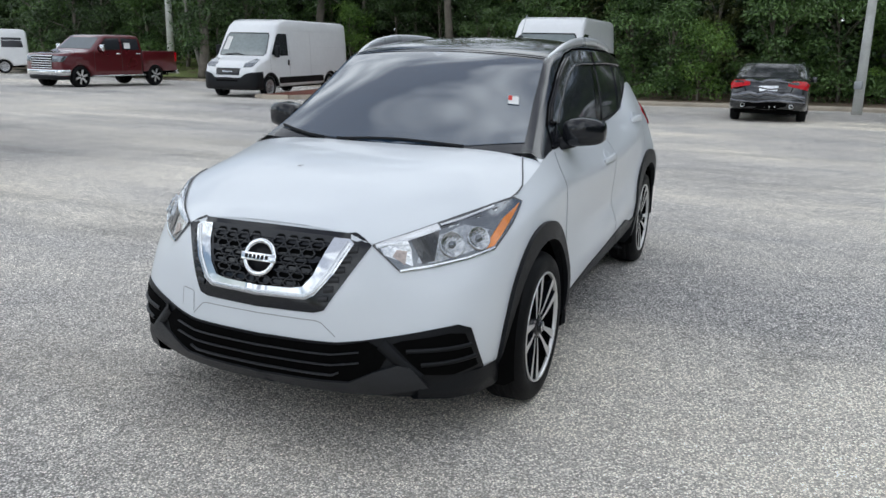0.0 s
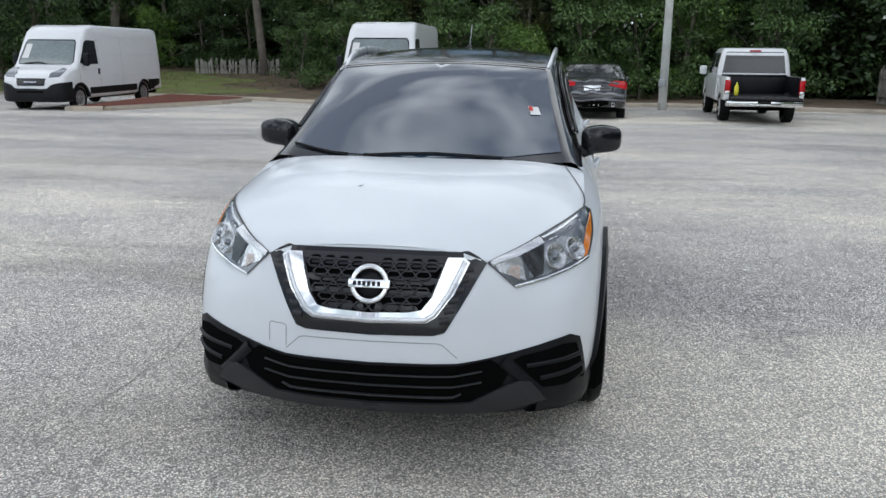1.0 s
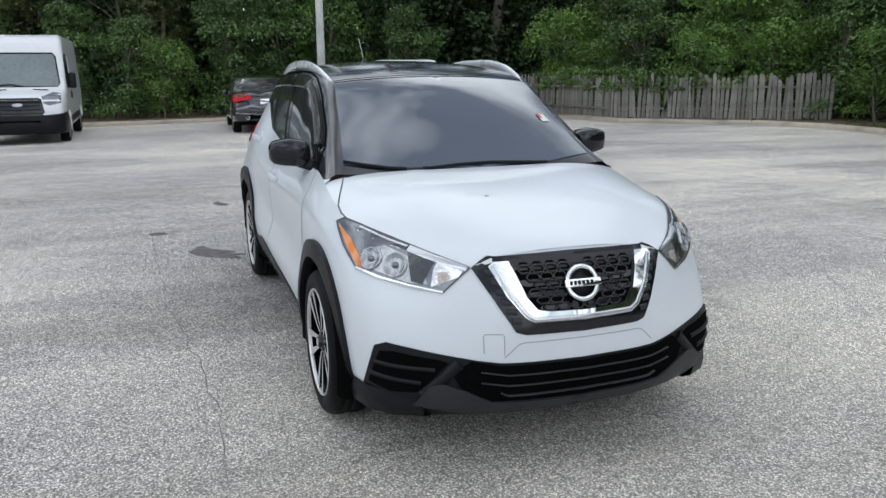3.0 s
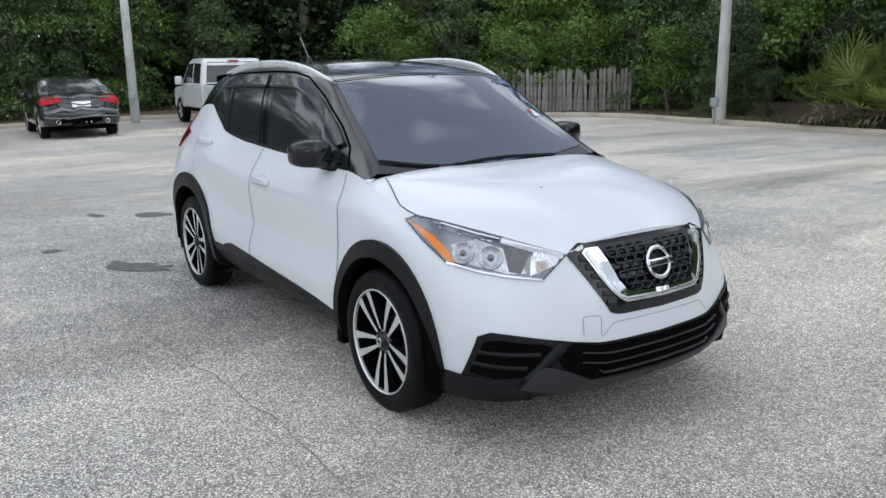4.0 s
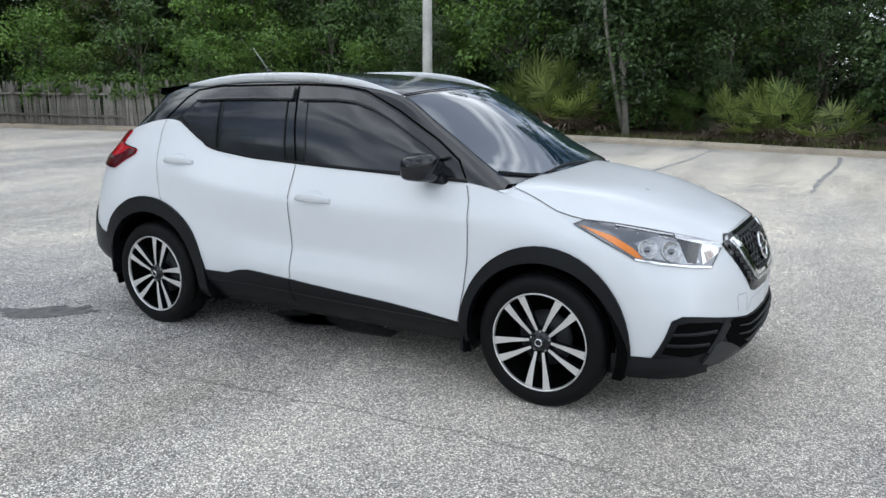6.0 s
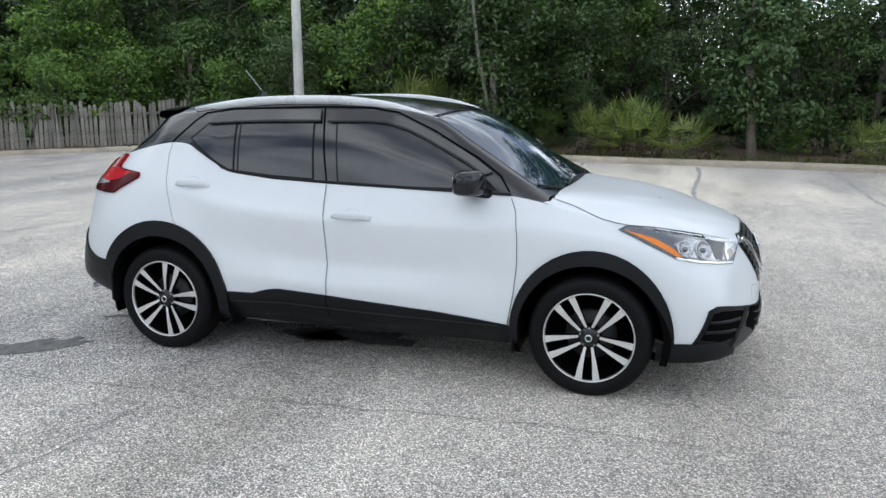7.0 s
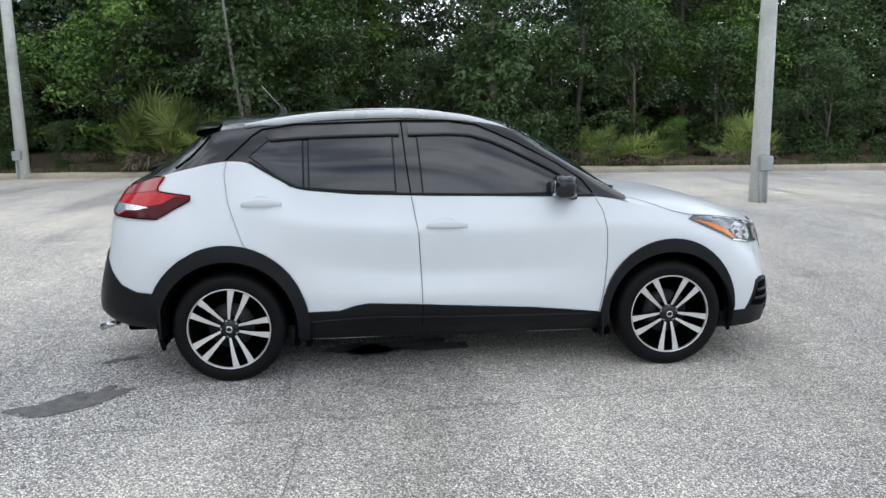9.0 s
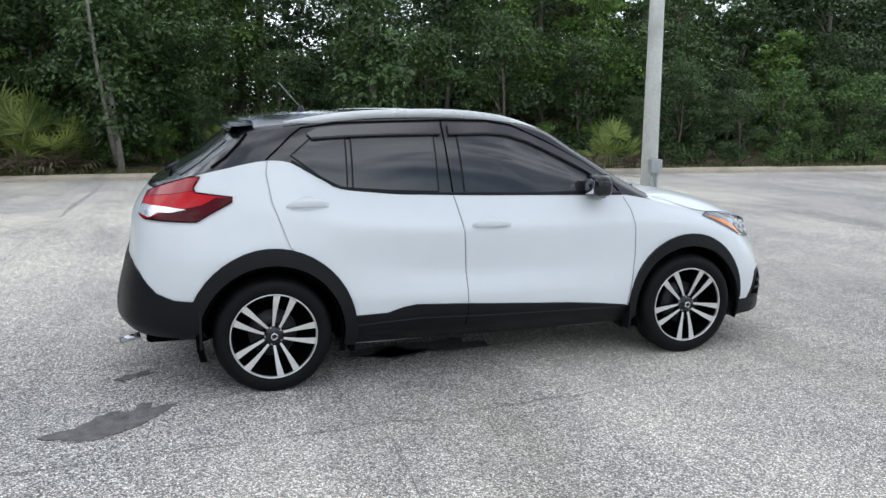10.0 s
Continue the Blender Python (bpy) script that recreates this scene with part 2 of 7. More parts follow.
def grid_bm(rows):
    """A sheet through rows of points of equal length."""
    bm = bmesh.new()
    vs = [[bm.verts.new(p) for p in row] for row in rows]
    for i in range(len(vs) - 1):
        for j in range(len(vs[0]) - 1):
            q = [vs[i][j], vs[i][j + 1], vs[i + 1][j + 1], vs[i + 1][j]]
            bm.faces.new(q)
    bmesh.ops.remove_doubles(bm, verts=bm.verts, dist=1e-5)
    bmesh.ops.dissolve_degenerate(bm, edges=bm.edges, dist=1e-6)
    return bm


def mirrored(bm):
    """A copy of a bmesh mirrored across x = 0."""
    me = bpy.data.meshes.new("tmp")
    bm.to_mesh(me)
    b2 = bmesh.new()
    b2.from_mesh(me)
    bpy.data.meshes.remove(me)
    for v in b2.verts:
        v.co.x = -v.co.x
    bmesh.ops.reverse_faces(b2, faces=b2.faces)
    return b2


def joined(*bms):
    out = bmesh.new()
    for b in bms:
        me = bpy.data.meshes.new("tmp")
        b.to_mesh(me)
        b.free()
        out.from_mesh(me)
        bpy.data.meshes.remove(me)
    return out


def chaikin(p, rounds):
    for _ in range(rounds):
        q = []
        for i in range(len(p)):
            a, b = p[i], p[(i + 1) % len(p)]
            q += [a * 0.75 + b * 0.25, a * 0.25 + b * 0.75]
        p = q
    return p


def axes_of(d):
    d = Vector(d).normalized()
    up = Vector((0, 0, 1)) if abs(d.z) < 0.9 else Vector((0, 1, 0))
    u = d.cross(up).normalized()
    return d, u, u.cross(d).normalized()


def drop(bvh, p, d, off):
    """The place and normal where p lands on the skin along d, lifted by off."""
    loc, nor, _, _ = bvh.ray_cast(p - d * 4, d)
    if loc is None:
        loc, nor, _, _ = bvh.find_nearest(p)
    if nor.dot(d) > 0:
        nor = -nor
    return loc + nor * off, nor


def patch(bvh, pts, d, off=0.003, thick=0.006, h=0.05, soft=0):
    """A panel whose outline, seen along d, is the polygon pts; it lies on the skin, off above it, with a rim thick deep."""
    d, u, v = axes_of(d)
    p2 = [Vector((Vector(p).dot(u), Vector(p).dot(v), 0)) for p in pts]
    if soft:
        p2 = chaikin(p2, soft)
    bm = bmesh.new()
    bm.faces.new([bm.verts.new(p) for p in p2])
    for ax in (0, 1):
        lo, hi = min(p[ax] for p in p2), max(p[ax] for p in p2)
        n = int((hi - lo) / h)
        no = Vector((1, 0, 0)) if ax == 0 else Vector((0, 1, 0))
        for k in range(1, n + 1):
            c = lo + (hi - lo) * k / (n + 1)
            bmesh.ops.bisect_plane(bm, geom=bm.verts[:] + bm.edges[:] + bm.faces[:], plane_co=no * c, plane_no=no)
    bmesh.ops.triangulate(bm, faces=bm.faces[:])
    nor = {}
    base = sum((Vector(p) for p in pts), Vector()) / len(pts)
    keep = d * base.dot(d)
    for w in bm.verts:
        q = u * w.co.x + v * w.co.y + keep
        w.co, nor[w] = drop(bvh, q, d, off)
    bm.normal_update()
    flip = sum(f.normal.dot(d) * f.calc_area() for f in bm.faces) > 0
    if flip:
        bmesh.ops.reverse_faces(bm, faces=bm.faces)
    if thick > 0:
        rim = [e for e in bm.edges if e.is_boundary]
        low, high = {}, {}
        for e in rim:
            for w in e.verts:
                if w not in low:
                    low[w] = bm.verts.new(w.co - nor[w] * thick)
                    high[w] = bm.verts.new(w.co)
        for e in rim:
            f = e.link_faces[0]
            a, b = e.verts
            if [w for w in f.verts][([w for w in f.verts].index(a) + 1) % len(f.verts)] != b:
                a, b = b, a
            bm.faces.new((high[b], high[a], low[a], low[b]))
    return bm


def ribbon(bvh, pts, d, width, off=0.002, h=0.03, thick=0.0, crown=0.0):
    """A narrow strip on the skin along a line of points seen along d."""
    d, u, v = axes_of(d)
    line = [Vector(p) for p in pts]
    fine = []
    for a, b in zip(line, line[1:]):
        n = max(1, int((b - a).length / h))
        fine += [a.lerp(b, k / n) for k in range(n)]
    fine.append(line[-1])
    bm = bmesh.new()
    rows = []
    for i, p in enumerate(fine):
        t = fine[min(i + 1, len(fine) - 1)] - fine[max(i - 1, 0)]
        t2 = Vector((t.dot(u), t.dot(v)))
        t2 = t2.normalized() if t2.length > 1e-9 else Vector((1, 0))
        side = u * -t2.y + v * t2.x
        row = []
        for k, o in ((-0.5, 0.0), (0.0, crown), (0.5, 0.0)):
            q, nn = drop(bvh, p + side * width * k, d, off + o)
            row.append(bm.verts.new(q))
        if thick > 0:
            q, nn = drop(bvh, p - side * width * 0.5, d, off - thick)
            row.insert(0, bm.verts.new(q))
            q, nn = drop(bvh, p + side * width * 0.5, d, off - thick)
            row.append(bm.verts.new(q))
        rows.append(row)
    for r, s in zip(rows, rows[1:]):
        for j in range(len(r) - 1):
            bm.faces.new((r[j], r[j + 1], s[j + 1], s[j]))
    bm.normal_update()
    if sum(f.normal.dot(d) * f.calc_area() for f in bm.faces) > 0:
        bmesh.ops.reverse_faces(bm, faces=bm.faces)
    return bm


def tube(pts, radius, n=8, taper=1.0, flat=1.0, cap=True):
    """A round bar along points; radius shrinks to radius * taper."""
    p = [Vector(q) for q in pts]
    bm = bmesh.new()
    rings = []
    side = None
    for i, q in enumerate(p):
        t = (p[min(i + 1, len(p) - 1)] - p[max(i - 1, 0)]).normalized()
        if side is None:
            side = t.orthogonal().normalized()
        side = (side - t * side.dot(t)).normalized()
        other = t.cross(side)
        r = radius * (1 + (taper - 1) * i / (len(p) - 1))
        rings.append([bm.verts.new(q + (side * math.cos(a) + other * math.sin(a) * flat) * r) for a in [2 * math.pi * k / n for k in range(n)]])
    for a, b in zip(rings, rings[1:]):
        for k in range(n):
            bm.faces.new((a[k], a[(k + 1) % n], b[(k + 1) % n], b[k]))
    if cap:
        bm.faces.new(rings[0][::-1])
        bm.faces.new(rings[-1])
    return bm


def lathe(profile, n=48, close=False):
    """Turns (radius, x) points about the x axis."""
    bm = bmesh.new()
    rings = []
    for k in range(n):
        a = 2 * math.pi * k / n
        rings.append([bm.verts.new((x, r * math.cos(a), r * math.sin(a))) for r, x in profile])
    m = len(profile)
    for k in range(n):
        a, b = rings[k], rings[(k + 1) % n]
        for j in range(m if close else m - 1):
            bm.faces.new((a[j], a[(j + 1) % m], b[(j + 1) % m], b[j]))
    bmesh.ops.remove_doubles(bm, verts=bm.verts, dist=1e-6)
    bmesh.ops.recalc_face_normals(bm, faces=bm.faces)
    return bm


def box(x0, x1, y0, y1, z0, z1, bevel=0.0, seg=2):
    bm = bmesh.new()
    bmesh.ops.create_cube(bm, size=1.0)
    for v in bm.verts:
        v.co = Vector((x0 + (v.co.x + 0.5) * (x1 - x0), y0 + (v.co.y + 0.5) * (y1 - y0), z0 + (v.co.z + 0.5) * (z1 - z0)))
    if bevel > 0:
        bmesh.ops.bevel(bm, geom=bm.edges[:], offset=bevel, segments=seg, affect="EDGES", profile=0.5)
    return bm


def prism(poly, depth, bevel=0.0, plane="yz", at=0.0):
    """A plate with the outline poly, depth thick."""
    bm = bmesh.new()
    to = {"yz": lambda p, d: (d, p[0], p[1]), "xz": lambda p, d: (p[0], d, p[1]), "xy": lambda p, d: (p[0], p[1], d)}[plane]
    a = [bm.verts.new(to(p, at)) for p in poly]
    b = [bm.verts.new(to(p, at + depth)) for p in poly]
    bm.faces.new(a)
    bm.faces.new(b[::-1])
    for i in range(len(poly)):
        j = (i + 1) % len(poly)
        bm.faces.new((a[j], a[i], b[i], b[j]))
    bmesh.ops.recalc_face_normals(bm, faces=bm.faces)
    if bevel > 0:
        bmesh.ops.bevel(bm, geom=bm.edges[:], offset=bevel, segments=2, affect="EDGES", profile=0.5)
    return bm


def moved(bm, m):
    bmesh.ops.transform(bm, matrix=m, verts=bm.verts)
    return bm


SIDE = lambda pts: [(0, y, z) for y, z in pts]
FRONT = lambda pts: [(x, 0, z) for x, z in pts]
TOPV = lambda pts: [(x, y, 0) for x, y in pts]


def both(name, bm, material, parent, label="", smooth=True):
    """The part on the one side and its mirror image on the other."""
    b2 = mirrored(bm)
    return part(name, bm, material, parent, label, smooth), part(name, b2, material, parent, label, smooth)


# ---- the lot ----
def gz(x, y):
    """The lot drains: it falls a little towards the north end and towards the east kerb."""
    west = 1.0 - 0.55 * max(0.0, min(8.0, x + 4.0)) / 8.0
    return -0.0135 * max(0.0, min(y, 60.0) - 2.0) * west - 0.011 * max(0.0, min(x, 15.0) - 5.0)


def vz(x, y):
    """The planted ground: behind the parked vans it rises as a low bank."""
    return gz(x, y) + 0.084 * max(0.0, min(y, 46.0) - 28.0) * max(0.0, min(1.0, (-3.0 - x) / 5.0))


def asphalt():
    m = bpy.data.materials.new("weathered_asphalt")
    m.use_nodes = True
    n, l = m.node_tree.nodes, m.node_tree.links
    p = n["Principled BSDF"]
    tc = n.new("ShaderNodeTexCoord")

    def noise_(scale, detail=4, rough=0.55, vec=None):
        t = n.new("ShaderNodeTexNoise")
        t.inputs["Scale"].default_value = scale
        t.inputs["Detail"].default_value = detail
        t.inputs["Roughness"].default_value = rough
        l.new(vec or tc.outputs["Object"], t.inputs["Vector"])
        return t.outputs["Fac"]

    def ramp_(fac, stops):
        r = n.new("ShaderNodeValToRGB")
        for k, (pos, c) in enumerate(stops):
            e = r.color_ramp.elements[k] if k < 2 else r.color_ramp.elements.new(pos)
            e.position = pos
            e.color = (*c, 1) if len(c) == 3 else c
        l.new(fac, r.inputs[0])
        return r.outputs[0]

    def mix_(fac, a, b, mode="MIX"):
        x = n.new("ShaderNodeMix")
        x.data_type = "RGBA"
        x.blend_type = mode
        for key, val in (("Factor", fac), ("A", a), ("B", b)):
            if isinstance(val, (int, float)):
                x.inputs[key].default_value = val
            elif isinstance(val, tuple):
                x.inputs[key].default_value = (*val, 1)
            else:
                l.new(val, x.inputs[key])
        return x.outputs["Result"]

    # exposed stones in a dark binder
    vor = n.new("ShaderNodeTexVoronoi")
    vor.inputs["Scale"].default_value = 135
    l.new(tc.outputs["Object"], vor.inputs["Vector"])
    stone = ramp_(vor.outputs["Color"], [(0.14, (0.14, 0.139, 0.137)), (0.5, (0.49, 0.483, 0.477)), (0.84, (0.97, 0.965, 0.955))])
    edge = ramp_(vor.outputs["Distance"], [(0.25, (1, 1, 1)), (0.74, (0.25, 0.25, 0.255))])
    col = mix_(1.0, stone, edge, "MULTIPLY")
    # uneven loss of the binder between the stones
    patchy = ramp_(noise_(46, 4, 0.7), [(0.32, (0.79, 0.79, 0.80)), (0.68, (1.23, 1.225, 1.22))])
    col = mix_(1.0, col, patchy, "MULTIPLY")
    scuff = ramp_(noise_(5.5, 6, 0.7), [(0.36, (0.88, 0.88, 0.89)), (0.62, (1.06, 1.06, 1.055))])
    col = mix_(1.0, col, scuff, "MULTIPLY")
    # broad worn and sandy areas
    worn = ramp_(noise_(0.16, 6, 0.6), [(0.42, (0, 0, 0)), (0.62, (1, 1, 1))])
    col = mix_(worn, col, mix_(0.22, mix_(1.0, col, (1.28, 1.25, 1.18), "MULTIPLY"), (0.63, 0.61, 0.56)))
    # long pale streaks swept across the lot
    mp = n.new("ShaderNodeMapping")
    mp.inputs["Rotation"].default_value = (0, 0, radians(8))
    mp.inputs["Scale"].default_value = (0.10, 0.42, 1)
    l.new(tc.outputs["Object"], mp.inputs["Vector"])
    streak = ramp_(noise_(1.0, 6, 0.62, mp.outputs[0]), [(0.45, (0, 0, 0)), (0.68, (1, 1, 1))])
    sand = n.new("ShaderNodeMath")
    sand.operation = "MULTIPLY"
    sand.inputs[1].default_value = 0.72
    l.new(streak, sand.inputs[0])
    col = mix_(sand.outputs[0], col, mix_(0.25, mix_(1.0, col, (1.5, 1.46, 1.36), "MULTIPLY"), (0.64, 0.615, 0.555)))
    mp2 = n.new("ShaderNodeMapping")
    mp2.inputs["Location"].default_value = (7.3, 2.1, 0)
    mp2.inputs["Rotation"].default_value = (0, 0, radians(-5))
    mp2.inputs["Scale"].default_value = (0.13, 0.70, 1)
    l.new(tc.outputs["Object"], mp2.inputs["Vector"])
    worn2 = ramp_(noise_(1.0, 7, 0.66, mp2.outputs[0]), [(0.50, (1, 1, 1)), (0.70, (0.66, 0.655, 0.64))])
    col = mix_(1.0, col, worn2, "MULTIPLY")
    # dark drips and scuffs
    dark = ramp_(noise_(0.75, 7, 0.68), [(0.58, (1, 1, 1)), (0.74, (0.70, 0.70, 0.70))])
    col = mix_(1.0, col, dark, "MULTIPLY")
    chips = n.new("ShaderNodeTexVoronoi")
    chips.inputs["Scale"].default_value = 38
    l.new(tc.outputs["Object"], chips.inputs["Vector"])
    chip = ramp_(chips.outputs["Distance"], [(0.16, (1, 1, 1)), (0.24, (0, 0, 0))])
    pick = ramp_(chips.outputs["Color"], [(0.70, (0, 0, 0)), (0.78, (1, 1, 1))])
    col = mix_(mix_(1.0, chip, pick, "MULTIPLY"), col, (0.74, 0.73, 0.70))

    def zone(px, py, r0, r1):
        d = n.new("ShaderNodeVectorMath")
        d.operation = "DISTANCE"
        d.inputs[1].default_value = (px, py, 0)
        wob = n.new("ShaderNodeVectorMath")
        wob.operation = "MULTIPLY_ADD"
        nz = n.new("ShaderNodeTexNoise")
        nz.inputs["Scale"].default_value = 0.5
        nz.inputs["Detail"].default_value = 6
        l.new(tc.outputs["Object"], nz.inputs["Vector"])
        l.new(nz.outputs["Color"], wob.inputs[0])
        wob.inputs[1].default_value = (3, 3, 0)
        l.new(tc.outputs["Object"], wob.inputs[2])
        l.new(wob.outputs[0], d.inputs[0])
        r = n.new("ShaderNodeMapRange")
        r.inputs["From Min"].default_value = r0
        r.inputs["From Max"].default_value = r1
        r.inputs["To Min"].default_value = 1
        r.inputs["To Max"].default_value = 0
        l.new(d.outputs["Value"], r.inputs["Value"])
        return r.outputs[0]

    # areas of more or less worn seal coat; the first also paints shade before the bumper, the fourth brightness beside
    # the car
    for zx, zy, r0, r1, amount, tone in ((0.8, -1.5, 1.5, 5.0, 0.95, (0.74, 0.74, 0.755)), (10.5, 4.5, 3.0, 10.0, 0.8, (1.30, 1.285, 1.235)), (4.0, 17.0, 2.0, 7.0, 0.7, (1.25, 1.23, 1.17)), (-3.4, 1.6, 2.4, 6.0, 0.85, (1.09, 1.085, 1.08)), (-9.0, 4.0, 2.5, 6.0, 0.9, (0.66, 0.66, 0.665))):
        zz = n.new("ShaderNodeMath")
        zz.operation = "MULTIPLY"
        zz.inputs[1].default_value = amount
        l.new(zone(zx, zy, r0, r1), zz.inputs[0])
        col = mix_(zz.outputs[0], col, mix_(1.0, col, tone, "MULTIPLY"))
    fine = ramp_(noise_(14, 4, 0.7), [(0.3, (1.28, 1.245, 1.20)), (0.7, (1.62, 1.575, 1.525))])
    col = mix_(1.0, col, fine, "MULTIPLY")
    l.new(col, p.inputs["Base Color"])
    p.inputs["Roughness"].default_value = 0.88
    p.inputs["Specular IOR Level"].default_value = 0.3
    b = n.new("ShaderNodeBump")
    b.inputs["Strength"].default_value = 0.9
    b.inputs["Distance"].default_value = 0.006
    inv = n.new("ShaderNodeMath")
    inv.operation = "SUBTRACT"
    inv.inputs[0].default_value = 1.0
    l.new(vor.outputs["Distance"], inv.inputs[1])
    l.new(inv.outputs[0], b.inputs["Height"])
    l.new(b.outputs[0], p.inputs["Normal"])
    return m


M_asphalt = asphalt()
M_stain = mk("oil_stain", (0.165, 0.16, 0.156), 0.85, var=0.55, s1=16, s2=140, bump=0.5, bs=120)
M_oldline = mk("blacked_out_line", (0.36, 0.352, 0.338), 0.85, var=0.45, s1=3, s2=70, dirt=(0.46, 0.445, 0.42))
M_crack = mk("crack_filler_dark", (0.21, 0.205, 0.195), 0.8, var=0.35, s1=5, s2=60)

ground = bmesh.new()
ys = [-400, -80, -20] + list(range(2, 32, 2)) + [60, 120, 500]
xs = [-500, -100, -30, -10] + list(range(-4, 5)) + [5, 10, 15, 30, 100, 500]
gv = [[ground.verts.new((x, y, gz(x, y))) for x in xs] for y in ys]
for i in range(len(ys) - 1):
    for j in range(len(xs) - 1):
        ground.faces.new((gv[i][j], gv[i][j + 1], gv[i + 1][j + 1], gv[i + 1][j]))
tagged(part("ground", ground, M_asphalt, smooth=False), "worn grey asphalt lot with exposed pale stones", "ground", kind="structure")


def flat_shape(name, pts, material, lift, label, category, kind="structure"):
    bm = bmesh.new()
    bm.faces.new([bm.verts.new((x, y, gz(x, y) + lift)) for x, y in pts])
    bmesh.ops.triangulate(bm, faces=bm.faces)
    bm.normal_update()
    if sum(f.normal.z for f in bm.faces) < 0:
        bmesh.ops.reverse_faces(bm, faces=bm.faces)
    return tagged(part(name, bm, material, smooth=False), label, category, kind=kind)


# planted ground behind the kerbs
EAST = lambda y: 13.75 + 0.14 * y
NORTH = lambda x: 23.0 - 0.11 * x
VERGE = [(EAST(-60), -60), (EAST(-20), -20), (EAST(0), 0), (EAST(12.2), 12.2), (14.8, 14.5), (11.6, 16.5), (11.0, 21.7), (0, NORTH(0)), (-9, NORTH(-9)), (-11.3, 25.4), (-14.5, 27.0), (-40, 29), (-90, 29)]
back = [(-90, 110), (110, 110), (110, -60)]


def sheet_from(pts, lift, material, name, label):
    bm = bmesh.new()
    f = bm.faces.new([bm.verts.new((x, y, 0)) for x, y in pts])
    for ax in (0, 1):
        for k in range(-12, 24):
            no = Vector((1, 0, 0)) if ax == 0 else Vector((0, 1, 0))
            bmesh.ops.bisect_plane(bm, geom=bm.verts[:] + bm.edges[:] + bm.faces[:], plane_co=no * (k * 5.0), plane_no=no)
    bmesh.ops.triangulate(bm, faces=bm.faces)
    for v in bm.verts:
        v.co.z = vz(v.co.x, v.co.y) + lift + 0.05 * noise.noise(v.co * 0.4)
    bm.normal_update()
    if sum(q.normal.z for q in bm.faces) < 0:
        bmesh.ops.reverse_faces(bm, faces=bm.faces)
    return tagged(part(name, bm, material), label, "ground", kind="structure")


sheet_from([(x + 0.1, y) if y < 13 else (x, y + 0.1) for x, y in VERGE] + back, 0.10, M_soil, "verge", "brown leaf litter and soil under the trees")


def kerb_run(name, line, label):
    """Cast kerb stones end to end along a line, each a piece with rounded shoulders and a joint."""
    root = tagged(new(name), label, "kerb", kind="structure")
    k = 0
    for a, b in zip(line, line[1:]):
        a, b = Vector(a), Vector(b)
        n = max(1, round((b - a).length / 2.4))
        for i in range(n):
            p, q = a.lerp(b, i / n), a.lerp(b, (i + 1) / n)
            L = (q - p).length
            bm = bmesh.new()
            prof = [(0.0, -0.2), (0.0, 0.075), (0.02, 0.11), (0.06, 0.125), (0.26, 0.13), (0.28, 0.11), (0.28, -0.2)]
            r0 = [bm.verts.new((0.004, w, h)) for w, h in prof]
            r1 = [bm.verts.new((L - 0.004, w, h)) for w, h in prof]
            for j in range(len(prof) - 1):
                bm.faces.new((r0[j], r0[j + 1], r1[j + 1], r1[j]))
            bm.faces.new(r0)
            bm.faces.new(r1[::-1])
            bmesh.ops.recalc_face_normals(bm, faces=bm.faces)
            st = part("kerb_stone", bm, M_kerb, root, smooth=False)
            ang = math.atan2(q.y - p.y, q.x - p.x)
            st.matrix_world = Matrix.Translation((p.x, p.y, gz(p.x, p.y) + 0.006 * math.sin(k * 2.3))) @ Matrix.Rotation(ang, 4, "Z") @ Matrix.Rotation(-math.atan2(gz(q.x, q.y) - gz(p.x, p.y), L), 4, "Y")
            k += 1
    return root


kerb_run("kerb_east", [VERGE[3], VERGE[2], VERGE[1], VERGE[0]], "weathered pale concrete kerb along the tree line")
kerb_run("kerb_north", [VERGE[i] for i in (12, 11, 10, 9, 8, 7, 6, 5, 4, 3)], "weathered pale concrete kerb behind the parked cars")


# ---- the white crossover ----
car = thing("crossover_car", Matrix(), "white compact crossover with black roof parked on the lot", "car")

# feature lines of the body side, from the middle of the nose round the corner and along to the middle of the tail
LOW = [(0, -2.07, .212), (.28, -2.06, .212), (.50, -2.01, .215), (.66, -1.94, .228), (.76, -1.74, .27), (.80, -1.31, .25), (.78, -.88, .20), (.78, -.3, .20), (.78, .3, .20), (.78, .88, .20), (.80, 1.31, .27), (.78, 1.72, .31), (.64, 1.97, .33), (.40, 2.08, .33), (0, 2.11, .33)]
SILL = [(0, -2.15, .30), (.28, -2.135, .30), (.50, -2.07, .30), (.69, -1.965, .30), (.795, -1.75, .31), (.838, -1.31, .33), (.848, -.88, .29), (.852, -.3, .29), (.852, .3, .29), (.848, .88, .29), (.838, 1.31, .36), (.825, 1.72, .38), (.70, 2.02, .40), (.43, 2.13, .42), (0, 2.16, .42)]
CREASE = [(0, -2.165, .45), (.28, -2.145, .45), (.50, -2.065, .46), (.712, -1.94, .47), (.815, -1.73, .48), (.852, -1.31, .52), (.860, -.88, .46), (.872, -.3, .48), (.876, .3, .49), (.872, .88, .50), (.862, 1.31, .54), (.85, 1.72, .54), (.715, 2.01, .54), (.45, 2.11, .55), (0, 2.14, .55)]
FLANK = [(0, -2.155, .60), (.28, -2.13, .60), (.49, -2.035, .61), (.69, -1.905, .62), (.808, -1.71, .64), (.855, -1.31, .70), (.846, -.88, .64), (.836, -.3, .62), (.836, .3, .62), (.850, .88, .70), (.868, 1.31, .77), (.845, 1.72, .76), (.70, 1.97, .75), (.42, 2.06, .76), (0, 2.08, .76)]
